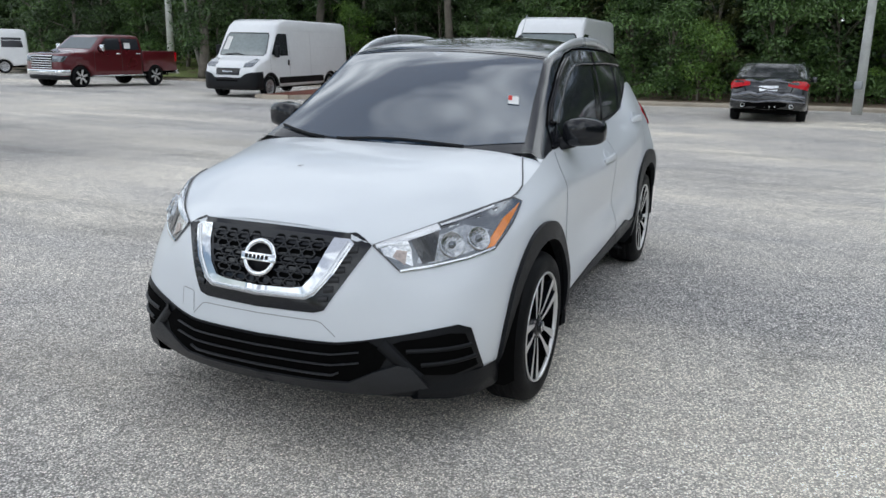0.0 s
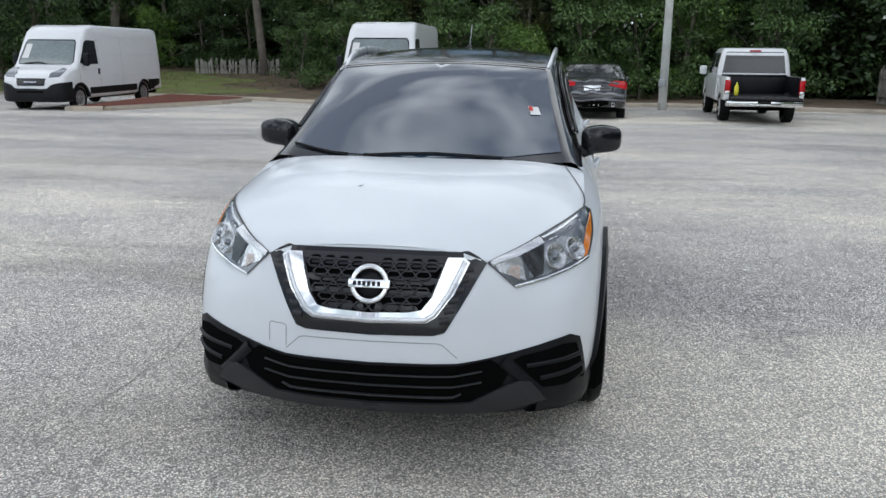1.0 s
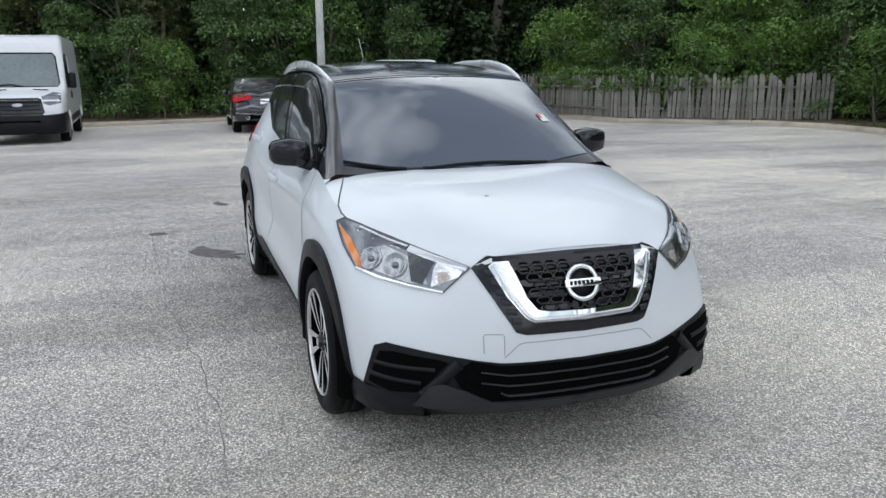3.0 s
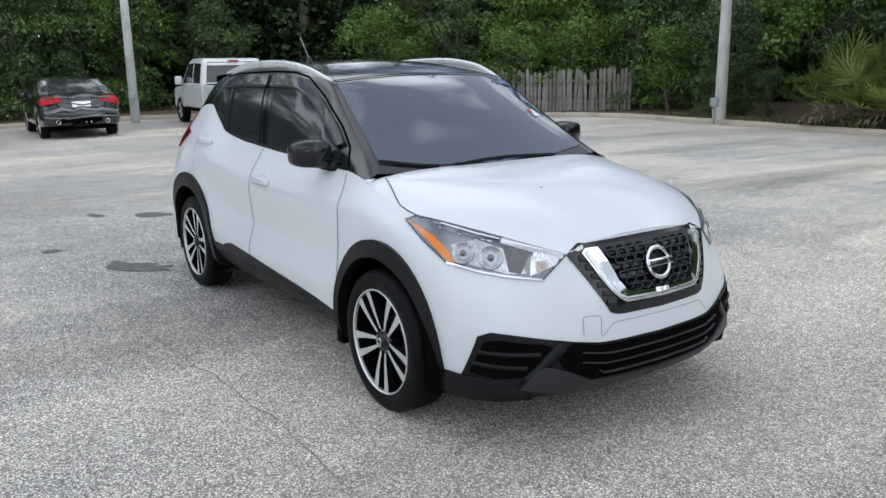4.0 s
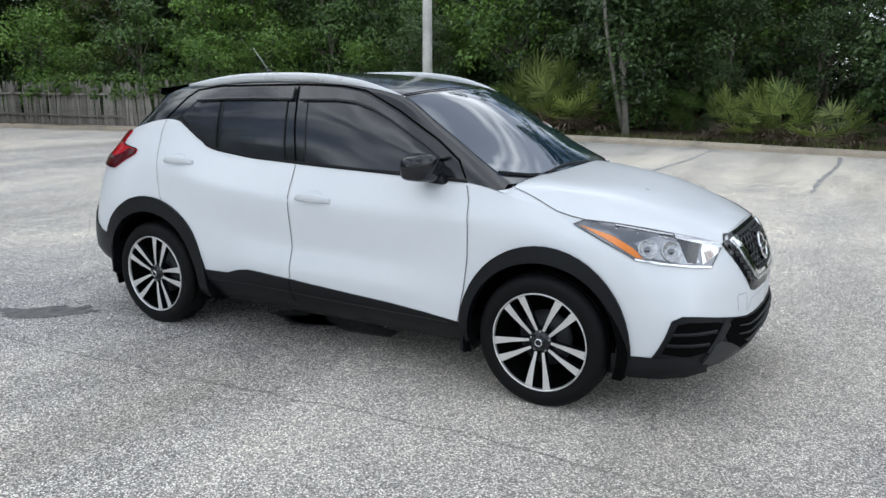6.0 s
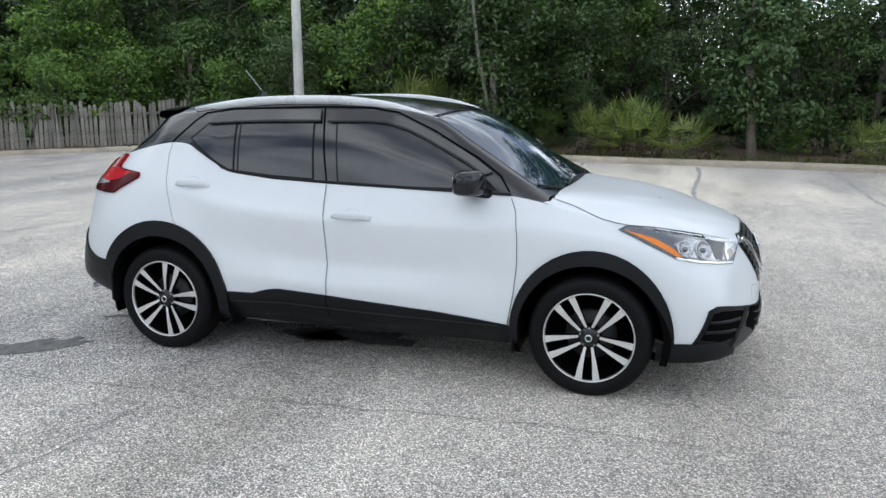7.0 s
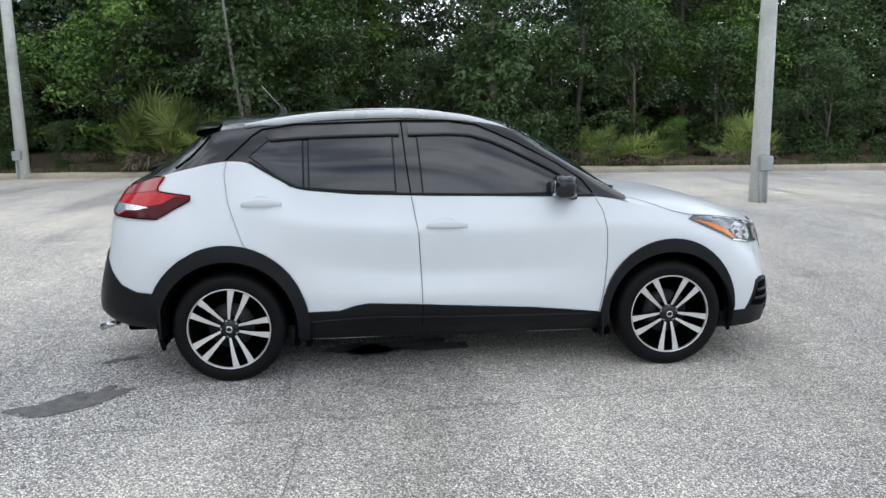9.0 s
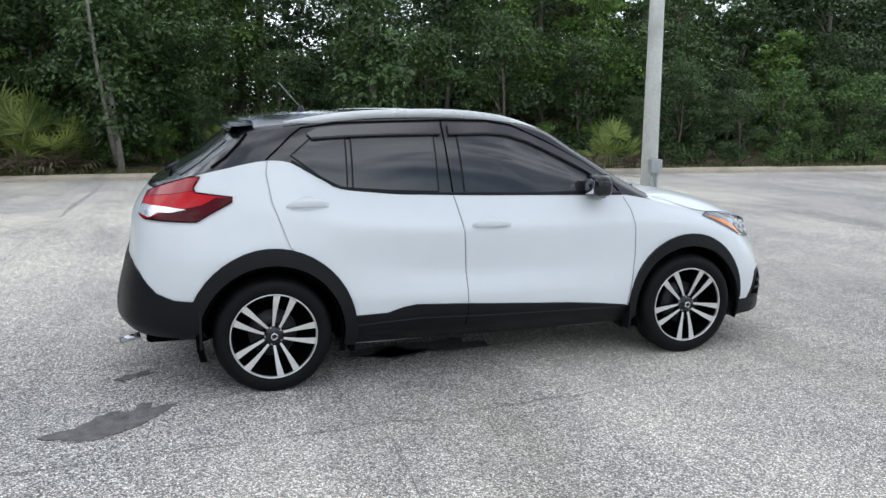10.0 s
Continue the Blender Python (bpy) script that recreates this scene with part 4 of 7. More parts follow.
for place, r in (((-.722, -1.767, .788), .043), ((-.648, -1.850, .775), .046)):
    pos, nn = drop(SKIN, Vector(place), Vector(DL).normalized(), 0.010)
    m = Matrix.Translation(pos) @ Vector((1, .0, 0)).rotation_difference(nn).to_matrix().to_4x4()
    bowl = lathe([(0, -.006)] + [(r * q, -.006 + .012 * q ** 3) for q in (.2, .3, .4, .5, .6, .7, .8, .9, 1)] + [(r * 1.05, .006), (r * 1.10, -.006)], 56)
    for v in bowl.verts:
        if .25 * r < math.hypot(v.co.y, v.co.z) < .95 * r:
            v.co.x += .0022 * math.sin(v.co.y * 620)
    both_sub("reflector_bowl", moved(bowl, m), M_lampmid, "fluted reflector bowl")
    both_sub("bulb_shield", moved(lathe([(0, .010), (r * .26, .007), (r * .32, -.006)], 16), m), M_lampgrey)
both_sub("lamp_divider", patch(SKIN, [(-.595, -1.90, .720), (-.56, -1.93, .712), (-.525, -1.945, .80), (-.60, -1.86, .825)], DL, 0.0075, 0.003, 0.03), M_lampdark)
both_sub("inner_signal", patch(SKIN, [(-.512, -1.972, .712), (-.470, -1.99, .742), (-.480, -1.975, .765), (-.512, -1.955, .760)], DL, 0.008, 0.003, 0.03), mk("signal_peach", (.55, .46, .42), .2, var=.3, s1=30, s2=120, coat=1))
both_sub("lamp_rim", ribbon(SKIN, lamp_o[1:5], DL, 0.010, 0.007, crown=0.002), M_chrome)
both_sub("lamp_strip", ribbon(SKIN, [(-.418, -2.012, .778), (-.50, -1.93, .803), (-.58, -1.83, .832)], DL, 0.020, 0.007, crown=0.002), M_satin)
both_sub("lamp_strip", ribbon(SKIN, [(-.585, -1.825, .836), (-.64, -1.75, .852), (-.72, -1.61, .884)], DL, 0.007, 0.007, crown=0.002), M_satin)
both_sub("lamp_gap", ribbon(SKIN, lamp_o + [lamp_o[0]], DL, 0.006, 0.0045), M_seam)

ft_rows = []
for k in range(13):
    y = -1.085 + .018 * k
    bx, bz = lin(belt_xy, y), lin(belt_zy, y)
    ex, ez = curve_at(EDGE_X, y), max(curve_at(EDGE_Z, y), bz + .004)
    w = max(.01, min(1.0, (-1.035 - y) / .05))
    ft_rows.append([Vector((-(bx + (ex - bx) * w * u) - .002, y, bz + (ez - bz) * w * u + .004)) for u in (0, .11, .22, .33, .44, .55)])
ft = grid_bm(ft_rows)
bmesh.ops.recalc_face_normals(ft, faces=ft.faces)
if sum(f.normal.z for f in ft.faces) < 0:
    bmesh.ops.reverse_faces(ft, faces=ft.faces)
both("fender_top", ft, M_paint, car)

# windscreen, wipers, sticker
DW = (0, .8, -.6)
ws = [(-.648, -.985, 1.06), (-.60, -.72, 1.22), (-.553, -.41, 1.425), (-.3, -.445, 1.448), (0, -.45, 1.455), (.3, -.445, 1.448), (.553, -.41, 1.425), (.60, -.72, 1.22), (.648, -.985, 1.06), (.4, -1.04, 1.03), (0, -1.07, 1.02), (-.4, -1.04, 1.03)]
part("windscreen", patch(SKIN, ws, DW, 0.004, 0.006, 0.06), M_wind, car, "windscreen reflecting a cloudy sky")
part("roof_front_gap", ribbon(SKIN, [(-.56, -.37, 1.44), (-.3, -.405, 1.46), (0, -.41, 1.465), (.3, -.405, 1.46), (.56, -.37, 1.44)], DW, 0.010, 0.005), M_void, car)
cowl = grid_bm([[Vector((x, -1.075, z)) for z in (.93, 1.0, 1.02)] + [Vector((x, -1.03, 1.035)), Vector((x, -.99, 1.05))] for x in [-.66 + 1.32 * k / 20 for k in range(21)]])
part("cowl", cowl, M_plast, car, "black plastic cowl")
for pts in ([(-.645, -.975, 1.068), (-.55, -1.012, 1.05), (-.44, -1.045, 1.034), (-.36, -1.058, 1.028)], [(-.28, -1.062, 1.022), (-.10, -1.050, 1.032), (.06, -1.046, 1.036), (.22, -1.052, 1.032), (.38, -1.056, 1.026)]):
    part("wiper", ribbon(SKIN, pts, DW, 0.011, 0.012, 0.03, 0.008, 0.004), M_plast, car, "black wiper blade")
stk = part("sticker", patch(SKIN, [(.474, -.70, 1.237), (.524, -.70, 1.24), (.541, -.74, 1.197), (.491, -.74, 1.191)], DW, 0.008, 0.001, 0.05), M_paper, car, "white paper sticker with a red corner")
part("sticker_print", patch(SKIN, [(.476, -.70, 1.236), (.494, -.70, 1.237), (.502, -.725, 1.215), (.484, -.725, 1.213)], DW, 0.0095, 0.0005, 0.05), M_redpaper, stk)

# mirrors
mir = box(-.955, -.765, -.680, -.530, 1.034, 1.172, .0)
MIR_Y = -.055
bmesh.ops.subdivide_edges(mir, edges=mir.edges[:], cuts=5, use_grid_fill=True)
for v in mir.verts:
    u = Vector(((v.co.x + .86) / .095, (v.co.y + .605) / .075, (v.co.z - 1.103) / .069))
    u = u * (max(abs(u.x), abs(u.y), abs(u.z)) / max(1e-6, (abs(u.x) ** 4.2 + abs(u.y) ** 4.2 + abs(u.z) ** 4.2) ** (1 / 4.2)))
    out = max(0, -u.x)
    v.co = Vector((-.846 + .100 * u.x, -.605 + MIR_Y + .076 * u.y * (1 - .25 * out) + .02 * out, 1.103 + .069 * u.z * (1 - .18 * max(0, -u.x) * (1 if u.z > 0 else .7)) - .012 * max(0, u.x)))
mirrors = both("door_mirror", mir, M_gloss, car, "gloss black door mirror")
foot = tube([(-.80, -.675, 1.05), (-.765, -.70, 1.045), (-.73, -.73, 1.04)], .032, 10, 1.3, 0.55)
f2 = mirrored(foot)
part("mirror_foot", foot, M_plast, mirrors[0])
part("mirror_foot", f2, M_plast, mirrors[1])
mg = prism([(-.905, 1.06), (-.91, 1.14), (-.80, 1.15), (-.80, 1.05)], .004, .001, "xz", -.533 + MIR_Y)
m2 = mirrored(mg)
part("mirror_glass", mg, M_chrome, mirrors[0])
part("mirror_glass", m2, M_chrome, mirrors[1])


# roof rails, antenna, spoiler
def sweep(path, section):
    """A section of (x, z) offsets carried along a path that runs mainly along y."""
    bm = bmesh.new()
    rows = [[bm.verts.new(Vector(p) + Vector((dx * k, 0, dz * k))) for dx, dz in section] for p, k in path]
    for a, b in zip(rows, rows[1:]):
        for i in range(len(section)):
            j = (i + 1) % len(section)
            bm.faces.new((a[i], a[j], b[j], b[i]))
    bm.faces.new(rows[0])
    bm.faces.new(rows[-1][::-1])
    bmesh.ops.recalc_face_normals(bm, faces=bm.faces)
    return bm


rail = spline([(-.552, -.385, 1.430), (-.566, -.27, 1.472), (-.578, -.10, 1.517), (-.586, .15, 1.547), (-.588, .4, 1.553), (-.584, .75, 1.543), (-.578, 1.0, 1.515), (-.572, 1.20, 1.484)], 5)
sec = [(-.010, -.045), (-.0115, -.010), (-.008, .000), (0, .004), (.008, .000), (.0115, -.010), (.010, -.045)]
both("roof_rail", sweep([(p, max(.35, min(1.0, (1.22 - p.y) / .22, (p.y + .46) / .16))) for p in rail], sec), M_rail, car, "silver roof rail")
fin = part("antenna", moved(lathe([(0, .035), (.012, .033), (.020, .018), (.026, .0)], 16), Matrix.Translation((-.03, 1.03, 1.541)) @ Matrix.Rotation(radians(-90), 4, "Y")), M_gloss, car, "short whip antenna")
part("antenna_mast", tube([(-.03, 1.035, 1.567), (-.03, 1.165, 1.717)], .003, 6), M_box, fin)
sp = grid_bm([[Vector((x, yy, zz - .035 * abs(x / .55) ** 2.5)) for yy, zz in ((1.36, 1.500), (1.48, 1.492), (1.545 - .06 * abs(x / .55) ** 3, 1.478), (1.55 - .06 * abs(x / .55) ** 3, 1.466), (1.48, 1.452), (1.38, 1.44))] for x in [-.55 + 1.1 * k / 24 for k in range(25)]])
part("spoiler", sp, M_gloss, car, "gloss black roof spoiler")

# tail
DT = (.8, -.6, 0)
tail_o = [(-.50, 1.985, 1.095), (-.575, 1.88, 1.135), (-.64, 1.73, 1.180), (-.675, 1.68, 1.185), (-.70, 1.715, 1.13), (-.70, 1.69, 1.105), (-.735, 1.61, 1.095), (-.758, 1.50, 1.082), (-.760, 1.495, 1.056), (-.79, 1.69, .957), (-.62, 1.94, .965), (-.55, 1.975, .985)]
tails = both("tail_lamp", patch(SKIN, tail_o, DT, 0.010, 0.016, 0.04), M_red, car, "red tail lamp with a clear strip")
both("tail_gap", ribbon(SKIN, tail_o + [tail_o[0]], DT, 0.007, 0.0105), M_void, car)


def tail_sub(name, bm, material):
    b2 = mirrored(bm)
    part(name, bm, material, tails[0])
    part(name, b2, material, tails[1])


tail_sub("upper_lens", patch(SKIN, [(-.505, 1.980, 1.093), (-.578, 1.878, 1.132), (-.64, 1.735, 1.176), (-.673, 1.685, 1.181), (-.697, 1.715, 1.13), (-.698, 1.70, 1.112), (-.64, 1.82, 1.092), (-.53, 1.965, 1.074)], DT, 0.0125, 0.004, 0.04), M_midred)
tail_sub("smoked_edge", patch(SKIN, [(-.752, 1.50, 1.078), (-.758, 1.497, 1.058), (-.79, 1.688, .960), (-.63, 1.93, .968), (-.69, 1.83, 1.005), (-.755, 1.66, 1.04), (-.745, 1.58, 1.08)], DT, 0.0125, 0.004, 0.04), M_dred)
tail_sub("reverse_strip", patch(SKIN, [(-.54, 1.975, 1.035), (-.69, 1.83, 1.028), (-.735, 1.73, 1.018), (-.70, 1.80, 1.0), (-.66, 1.87, 1.0), (-.63, 1.91, .975), (-.55, 1.975, .99)], DT, 0.014, 0.003, 0.04), M_clear)
DB = (.72, -.69, 0)
both("rear_bumper_corner", patch(SKIN, [(-.40, 2.07, .75), (-.55, 2.02, .735), (-.66, 1.97, .69), (-.76, 1.89, .585), (-.80, 1.80, .548), (-.858, 1.71, .538), (-.838, 1.70, .33), (-.66, 1.98, .335), (-.38, 2.09, .345)], DB, 0.012, 0.02, 0.04), M_plast, car, "black plastic rear bumper corner")
part("rear_bumper", patch(SKIN, FRONT([(-.42, .745), (.42, .745), (.42, .345), (-.42, .345)]), (0, -1, 0), 0.0125, 0.02, 0.08), M_plast, car, "black plastic rear bumper")
part("rear_screen", patch(SKIN, [(-.46, 1.53, 1.40), (.46, 1.53, 1.40), (.50, 1.78, 1.20), (0, 1.84, 1.19), (-.50, 1.78, 1.20)], (0, -.75, -.66), 0.004, 0.005, 0.06), M_tint, car, "dark rear screen")
both("rear_screen_edge", ribbon(SKIN, SIDE([(1.40, 1.42), (1.44, 1.37), (1.52, 1.29), (1.60, 1.235)]), RIGHT, 0.012, 0.003), M_void, car)
part("rear_wiper", tube([(0, 1.78, 1.23), (-.20, 1.83, 1.215), (-.30, 1.84, 1.21)], .012, 8), M_plast, car)
part("exhaust_tip", moved(lathe([(.015, -.06), (.019, -.06), (.020, .05), (.016, .05)], 20, True), Matrix.Translation((-.53, 2.085, .282)) @ Matrix.Rotation(radians(90), 4, "Z") @ Matrix.Rotation(radians(14), 4, "Y")), M_satin, car, "steel exhaust tip")

# door handles
for dn, y0, y1, z in (("front_door", -.085, .155, .888), ("rear_door", .985, 1.215, 1.032)):
    base = drop(SKIN, Vector((0, (y0 + y1) / 2, z)), Vector(RIGHT), 0)[0]
    cup = patch(SKIN, SIDE(arc((y0 + y1) / 2, z + .008, .058, .036, 0, 350, 18)), RIGHT, 0.003, 0.002, 0.04)
    c2 = mirrored(cup)
    pts = []
    for k in range(9):
        u = k / 8
        q = drop(SKIN, Vector((0, y0 + (y1 - y0) * u, z - .003)), Vector(RIGHT), 0.006 + 0.030 * math.sin(math.pi * u) ** 0.5)[0]
        pts.append(q)
    bar_ = bmesh.new()
    rr = []
    for k, q in enumerate(pts):
        hgt = .007 + .017 * math.sin(math.pi * min(1, max(0.04, k / 8))) ** 0.4
        rr.append([bar_.verts.new(q + Vector((.008 * math.cos(a) , 0, hgt * math.sin(a)))) for a in [2 * math.pi * j / 10 for j in range(10)]])
    for a, b in zip(rr, rr[1:]):
        for j in range(10):
            bar_.faces.new((a[j], a[(j + 1) % 10], b[(j + 1) % 10], b[j]))
    bar_.faces.new(rr[0])
    bar_.faces.new(rr[-1])
    bmesh.ops.recalc_face_normals(bar_, faces=bar_.faces)
    b2 = mirrored(bar_)
    for side, cc, bb in ((0, cup, bar_), (1, c2, b2)):
        part("handle_cup", cc, M_paint, doors[dn][side])
        rim_ = ribbon(SKIN, SIDE(arc((y0 + y1) / 2, z + .008, .060, .038, 5, 175, 14)), RIGHT, 0.011, 0.002, 0.02, 0.0, 0.005)
        part("cup_rim", rim_ if side == 0 else mirrored(rim_), M_paint, doors[dn][side])
        part("handle", bb, M_paint, doors[dn][side], "white body-coloured door handle")

# a bird dropping on the bonnet
part("bonnet_spot", patch(SKIN, TOPV([(-.176, -1.597), (-.17, -1.583), (-.160, -1.588), (-.154, -1.580), (-.158, -1.594), (-.168, -1.600)]), (0, 0, -1), 0.002, 0.001, 0.05), M_softseam, car)

# ---- wheels of the crossover ----
tyre_prof = [(.234, .018), (.250, .005), (.278, .0), (.302, .006), (.316, .020), (.3245, .038)]
for g in (.062, .100, .138):
    tyre_prof += [(.3265, g - .006), (.319, g - .004), (.319, g + .004), (.3265, g + .006)]
tyre_prof += [(.3245, .166), (.316, .184), (.300, .198), (.275, .204), (.230, .190)]
tyre_me = mesh_of(lathe(tyre_prof, 64), "tyre")
tyre_me.materials.append(M_rubber)
lip_me = mesh_of(lathe([(.236, .022), (.2405, .008), (.238, .003), (.233, .005), (.231, .014), (.2295, .03)], 64), "rim_lip")
lip_me.materials.append(M_alloy)
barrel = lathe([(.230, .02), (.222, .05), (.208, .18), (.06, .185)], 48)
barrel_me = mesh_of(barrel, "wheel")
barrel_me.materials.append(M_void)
disc_me = mesh_of(lathe([(.05, .10), (.135, .10), (.135, .115), (.05, .115)], 40), "brake_disc")
disc_me.materials.append(M_plast2)
hub_me = mesh_of(lathe([(0, .018), (.030, .018), (.050, .026), (.057, .04), (.062, .08)], 30), "hub")
hub_me.materials.append(M_gloss)
cap_me = mesh_of(joined(lathe([(0, .006), (.026, .008), (.029, .018)], 24)), "cap")
cap_me.materials.append(M_gloss)
capring_me = mesh_of(lathe([(.014, .0055), (.0165, .0035), (.019, .0065)], 24), "cap_ring")
capring_me.materials.append(M_chrome)
nut_me = mesh_of(lathe([(0, .012), (.008, .013), (.0095, .026)], 6), "lug_nut", False)
nut_me.materials.append(M_steel)


def spoke_mesh(side):
    a0, a1 = radians(19 * side), radians(11.5 * side)
    bm = bmesh.new()
    rows = []
    for k in range(5):
        u = k / 4
        r = .055 + (.230 - .055) * u
        a = a0 + (a1 - a0) * u ** 0.5
        w = .0068 + .0125 * u ** 1.3
        x = .026 - .016 * u ** 0.7
        t = Vector((0, -math.sin(a), math.cos(a)))
        c = Vector((x, r * math.cos(a), r * math.sin(a)))
        rows.append([c - t * w * 1.15 + Vector((.03, 0, 0)), c - t * w, c + t * w, c + t * w * 1.15 + Vector((.03, 0, 0))])
    vs = [[bm.verts.new(p) for p in r] for r in rows]
    for a, b in zip(vs, vs[1:]):
        for j in range(3):
            f = bm.faces.new((a[j], a[j + 1], b[j + 1], b[j]))
            f.material_index = 0 if j == 1 else 1
    bmesh.ops.recalc_face_normals(bm, faces=bm.faces)
    me = mesh_of(bm, "spoke", False)
    me.materials.append(M_alloy)
    me.materials.append(M_gloss)
    return me


spokes = (spoke_mesh(1), spoke_mesh(-1))
for wy in WHEELS:
    for sgn in (-1, 1):
        w = part("wheel", barrel_me, M_void, car, "black alloy wheel with five machined twin spokes")
        spin = 270 if wy < 0 else 251
        w.matrix_world = Matrix.Translation((sgn * .868, wy, WZ - .004)) @ Matrix.Rotation(0 if sgn < 0 else math.pi, 4, "Z") @ Matrix.Rotation(radians(spin if sgn < 0 else spin + 20), 4, "X")
        part("tyre", tyre_me, M_rubber, w, "black radial tyre")
        part("rim_lip", lip_me, M_alloy, w)
        part("brake_disc", disc_me, M_steel, w)
        part("hub", hub_me, M_gloss, w)
        part("hub_cap", cap_me, M_gloss, w)
        part("cap_ring", capring_me, M_chrome, w)
        for k in range(5):
            for sm in spokes:
                part("spoke", sm, M_alloy, w).matrix_local = Matrix.Rotation(radians(72 * k), 4, "X")
            a = radians(72 * k + 36)
            part("lug_nut", nut_me, M_steel, w).matrix_local = Matrix.Translation((.012, .046 * math.cos(a), .046 * math.sin(a)))


# ---- trees and plants ----
rng = np.random.default_rng(7)


def leaf_cloud(centres, radii, per, size, slim=0.5, droop=0.3, seed=0):
    """Leaves scattered through clumps: four-cornered blades, folded a little, facing mostly up and out."""
    g = np.random.default_rng(seed)
    C, R = np.repeat(np.array(centres), per, axis=0), np.repeat(np.array(radii), per)
    n = len(C)
    d = g.normal(size=(n, 3))
    d /= np.linalg.norm(d, axis=1, keepdims=True)
    d[:, 2] = np.where(g.uniform(size=n) < 0.6, np.abs(d[:, 2]), d[:, 2])
    rad = R * g.uniform(0.3, 1.0, n) ** 0.5
    P = C + d * rad[:, None] * np.array([1, 1, 0.6])
    nrm = d + g.normal(scale=0.55, size=(n, 3)) + np.array([0, 0, 0.7])
    nrm /= np.linalg.norm(nrm, axis=1, keepdims=True)
    a = np.cross(nrm, g.normal(size=(n, 3)))
    a /= np.linalg.norm(a, axis=1, keepdims=True) + 1e-9
    a[:, 2] -= droop
    a /= np.linalg.norm(a, axis=1, keepdims=True)
    b = np.cross(nrm, a)
    s = size * g.uniform(0.6, 1.35, n)[:, None]
    v = np.stack([P - a * s * 0.5, P + b * s * slim * 0.5 + nrm * s * 0.06, P + a * s * 0.5, P - b * s * slim * 0.5 + nrm * s * 0.06], 1)
    verts = v.reshape(-1, 3)
    faces = np.arange(n * 4).reshape(n, 4)
    return verts, faces


def fast_mesh(name, verts, faces, material):
    me = bpy.data.meshes.new(name)
    n, k = len(faces), faces.shape[1]
    me.vertices.add(len(verts))
    me.vertices.foreach_set("co", np.asarray(verts, np.float32).ravel())
    me.loops.add(n * k)
    me.loops.foreach_set("vertex_index", np.asarray(faces, np.int32).ravel())
    me.polygons.add(n)
    me.polygons.foreach_set("loop_start", np.arange(0, n * k, k, dtype=np.int32))
    me.update(calc_edges=True)
    me.materials.append(material)
    return me


def clumps(n, w, h, base, seed, taper=0.5):
    """Clump centres in an uneven crown: wider low down, broken at the outline."""
    g = np.random.default_rng(seed)
    out, rr = [], []
    for _ in range(n):
        u = g.uniform(0, 1)
        a = g.uniform(0, 2 * math.pi)
        wide = w * (1 - taper * u ** 1.5) * (0.55 + 0.45 * math.sin(a * 3 + u * 7 + seed)) * g.uniform(0.45, 1.0)
        out.append((wide * math.cos(a), wide * math.sin(a), base + (h - base) * u))
        rr.append(g.uniform(0.42, 1.0) * (0.7 + 0.1 * w))
    return out, rr


def tree_meshes(seed, w, h, base, n, per, size, leaf, bark, trunk_r, slim=0.5, taper=0.5):
    g = np.random.default_rng(seed)
    cc, rr = clumps(n, w, h, base, seed, taper)
    v, f = leaf_cloud(cc, rr, per, size, slim, 0.3, seed)
    crown = fast_mesh("crown", v, f, leaf)
    top = h * 0.8
    pts = [(0.12 * math.sin(z * 1.1 + seed), 0.12 * math.cos(z * 0.9 + seed * 2), z) for z in np.linspace(-0.3, top, 9)]
    parts_ = [tube(pts, trunk_r, 8, 0.3)]
    for k in range(0, len(cc), max(1, len(cc) // 16)):
        c = Vector(cc[k])
        z0 = max(0.4, c.z - g.uniform(0.6, 1.4))
        s = Vector((0.12 * math.sin(z0 * 1.1 + seed), 0.12 * math.cos(z0 * 0.9 + seed * 2), z0))
        mid = s.lerp(c, 0.5) + Vector((0, 0, 0.12))
        parts_.append(tube([s, mid, c], trunk_r * 0.32, 5, 0.3))
    trunk = mesh_of(joined(*parts_), "trunk")
    trunk.materials.append(bark)
    return trunk, crown


KINDS = {
    "shrub": [tree_meshes(11, 1.5, 3.2, 0.15, 30, 215, 0.105, M_leafB, M_bark, 0.06, 0.5, 0.45), tree_meshes(12, 1.7, 3.8, 0.1, 34, 215, 0.098, M_leafA, M_bark, 0.06, 0.5, 0.4), tree_meshes(13, 1.4, 2.6, 0.1, 30, 190, 0.10, M_leafC, M_bark, 0.05, 0.45, 0.4)],
    "tree": [tree_meshes(21, 2.4, 6.6, 1.0, 54, 165, 0.145, M_leafA, M_bark, 0.13, 0.5, 0.35), tree_meshes(22, 2.6, 7.2, 0.8, 56, 165, 0.145, M_leafB, M_bark, 0.14, 0.5, 0.3), tree_meshes(23, 2.3, 6.2, 0.9, 48, 165, 0.145, M_leafD, M_bark, 0.12, 0.42, 0.3), tree_meshes(24, 2.2, 6.0, 0.7, 48, 165, 0.14, M_leafC, M_bark, 0.12, 0.5, 0.35)],
}
LABEL = {
    "shrub": ["mid-green leafy shrub at the wood's edge", "dark green dense shrub at the wood's edge", "bright green leafy bush at the wood's edge"],
    "tree": ["dark green broadleaf tree in the wood", "mid-green broadleaf tree in the wood", "olive green slender-leaved tree in the wood", "bright green vine-hung tree in the wood"],
}
PROTO = {}


def low_stretch(x, y):
    """Stretches of the east wood where the growth is low and the sky shows over it."""
    y20 = y + (20 - x) * 0.04 * (y - 1.0)
    return x > 14 and (-2.0 < y20 < .4 or -7.0 < y20 < -5.4 or -18.6 < y20 < -17.2)


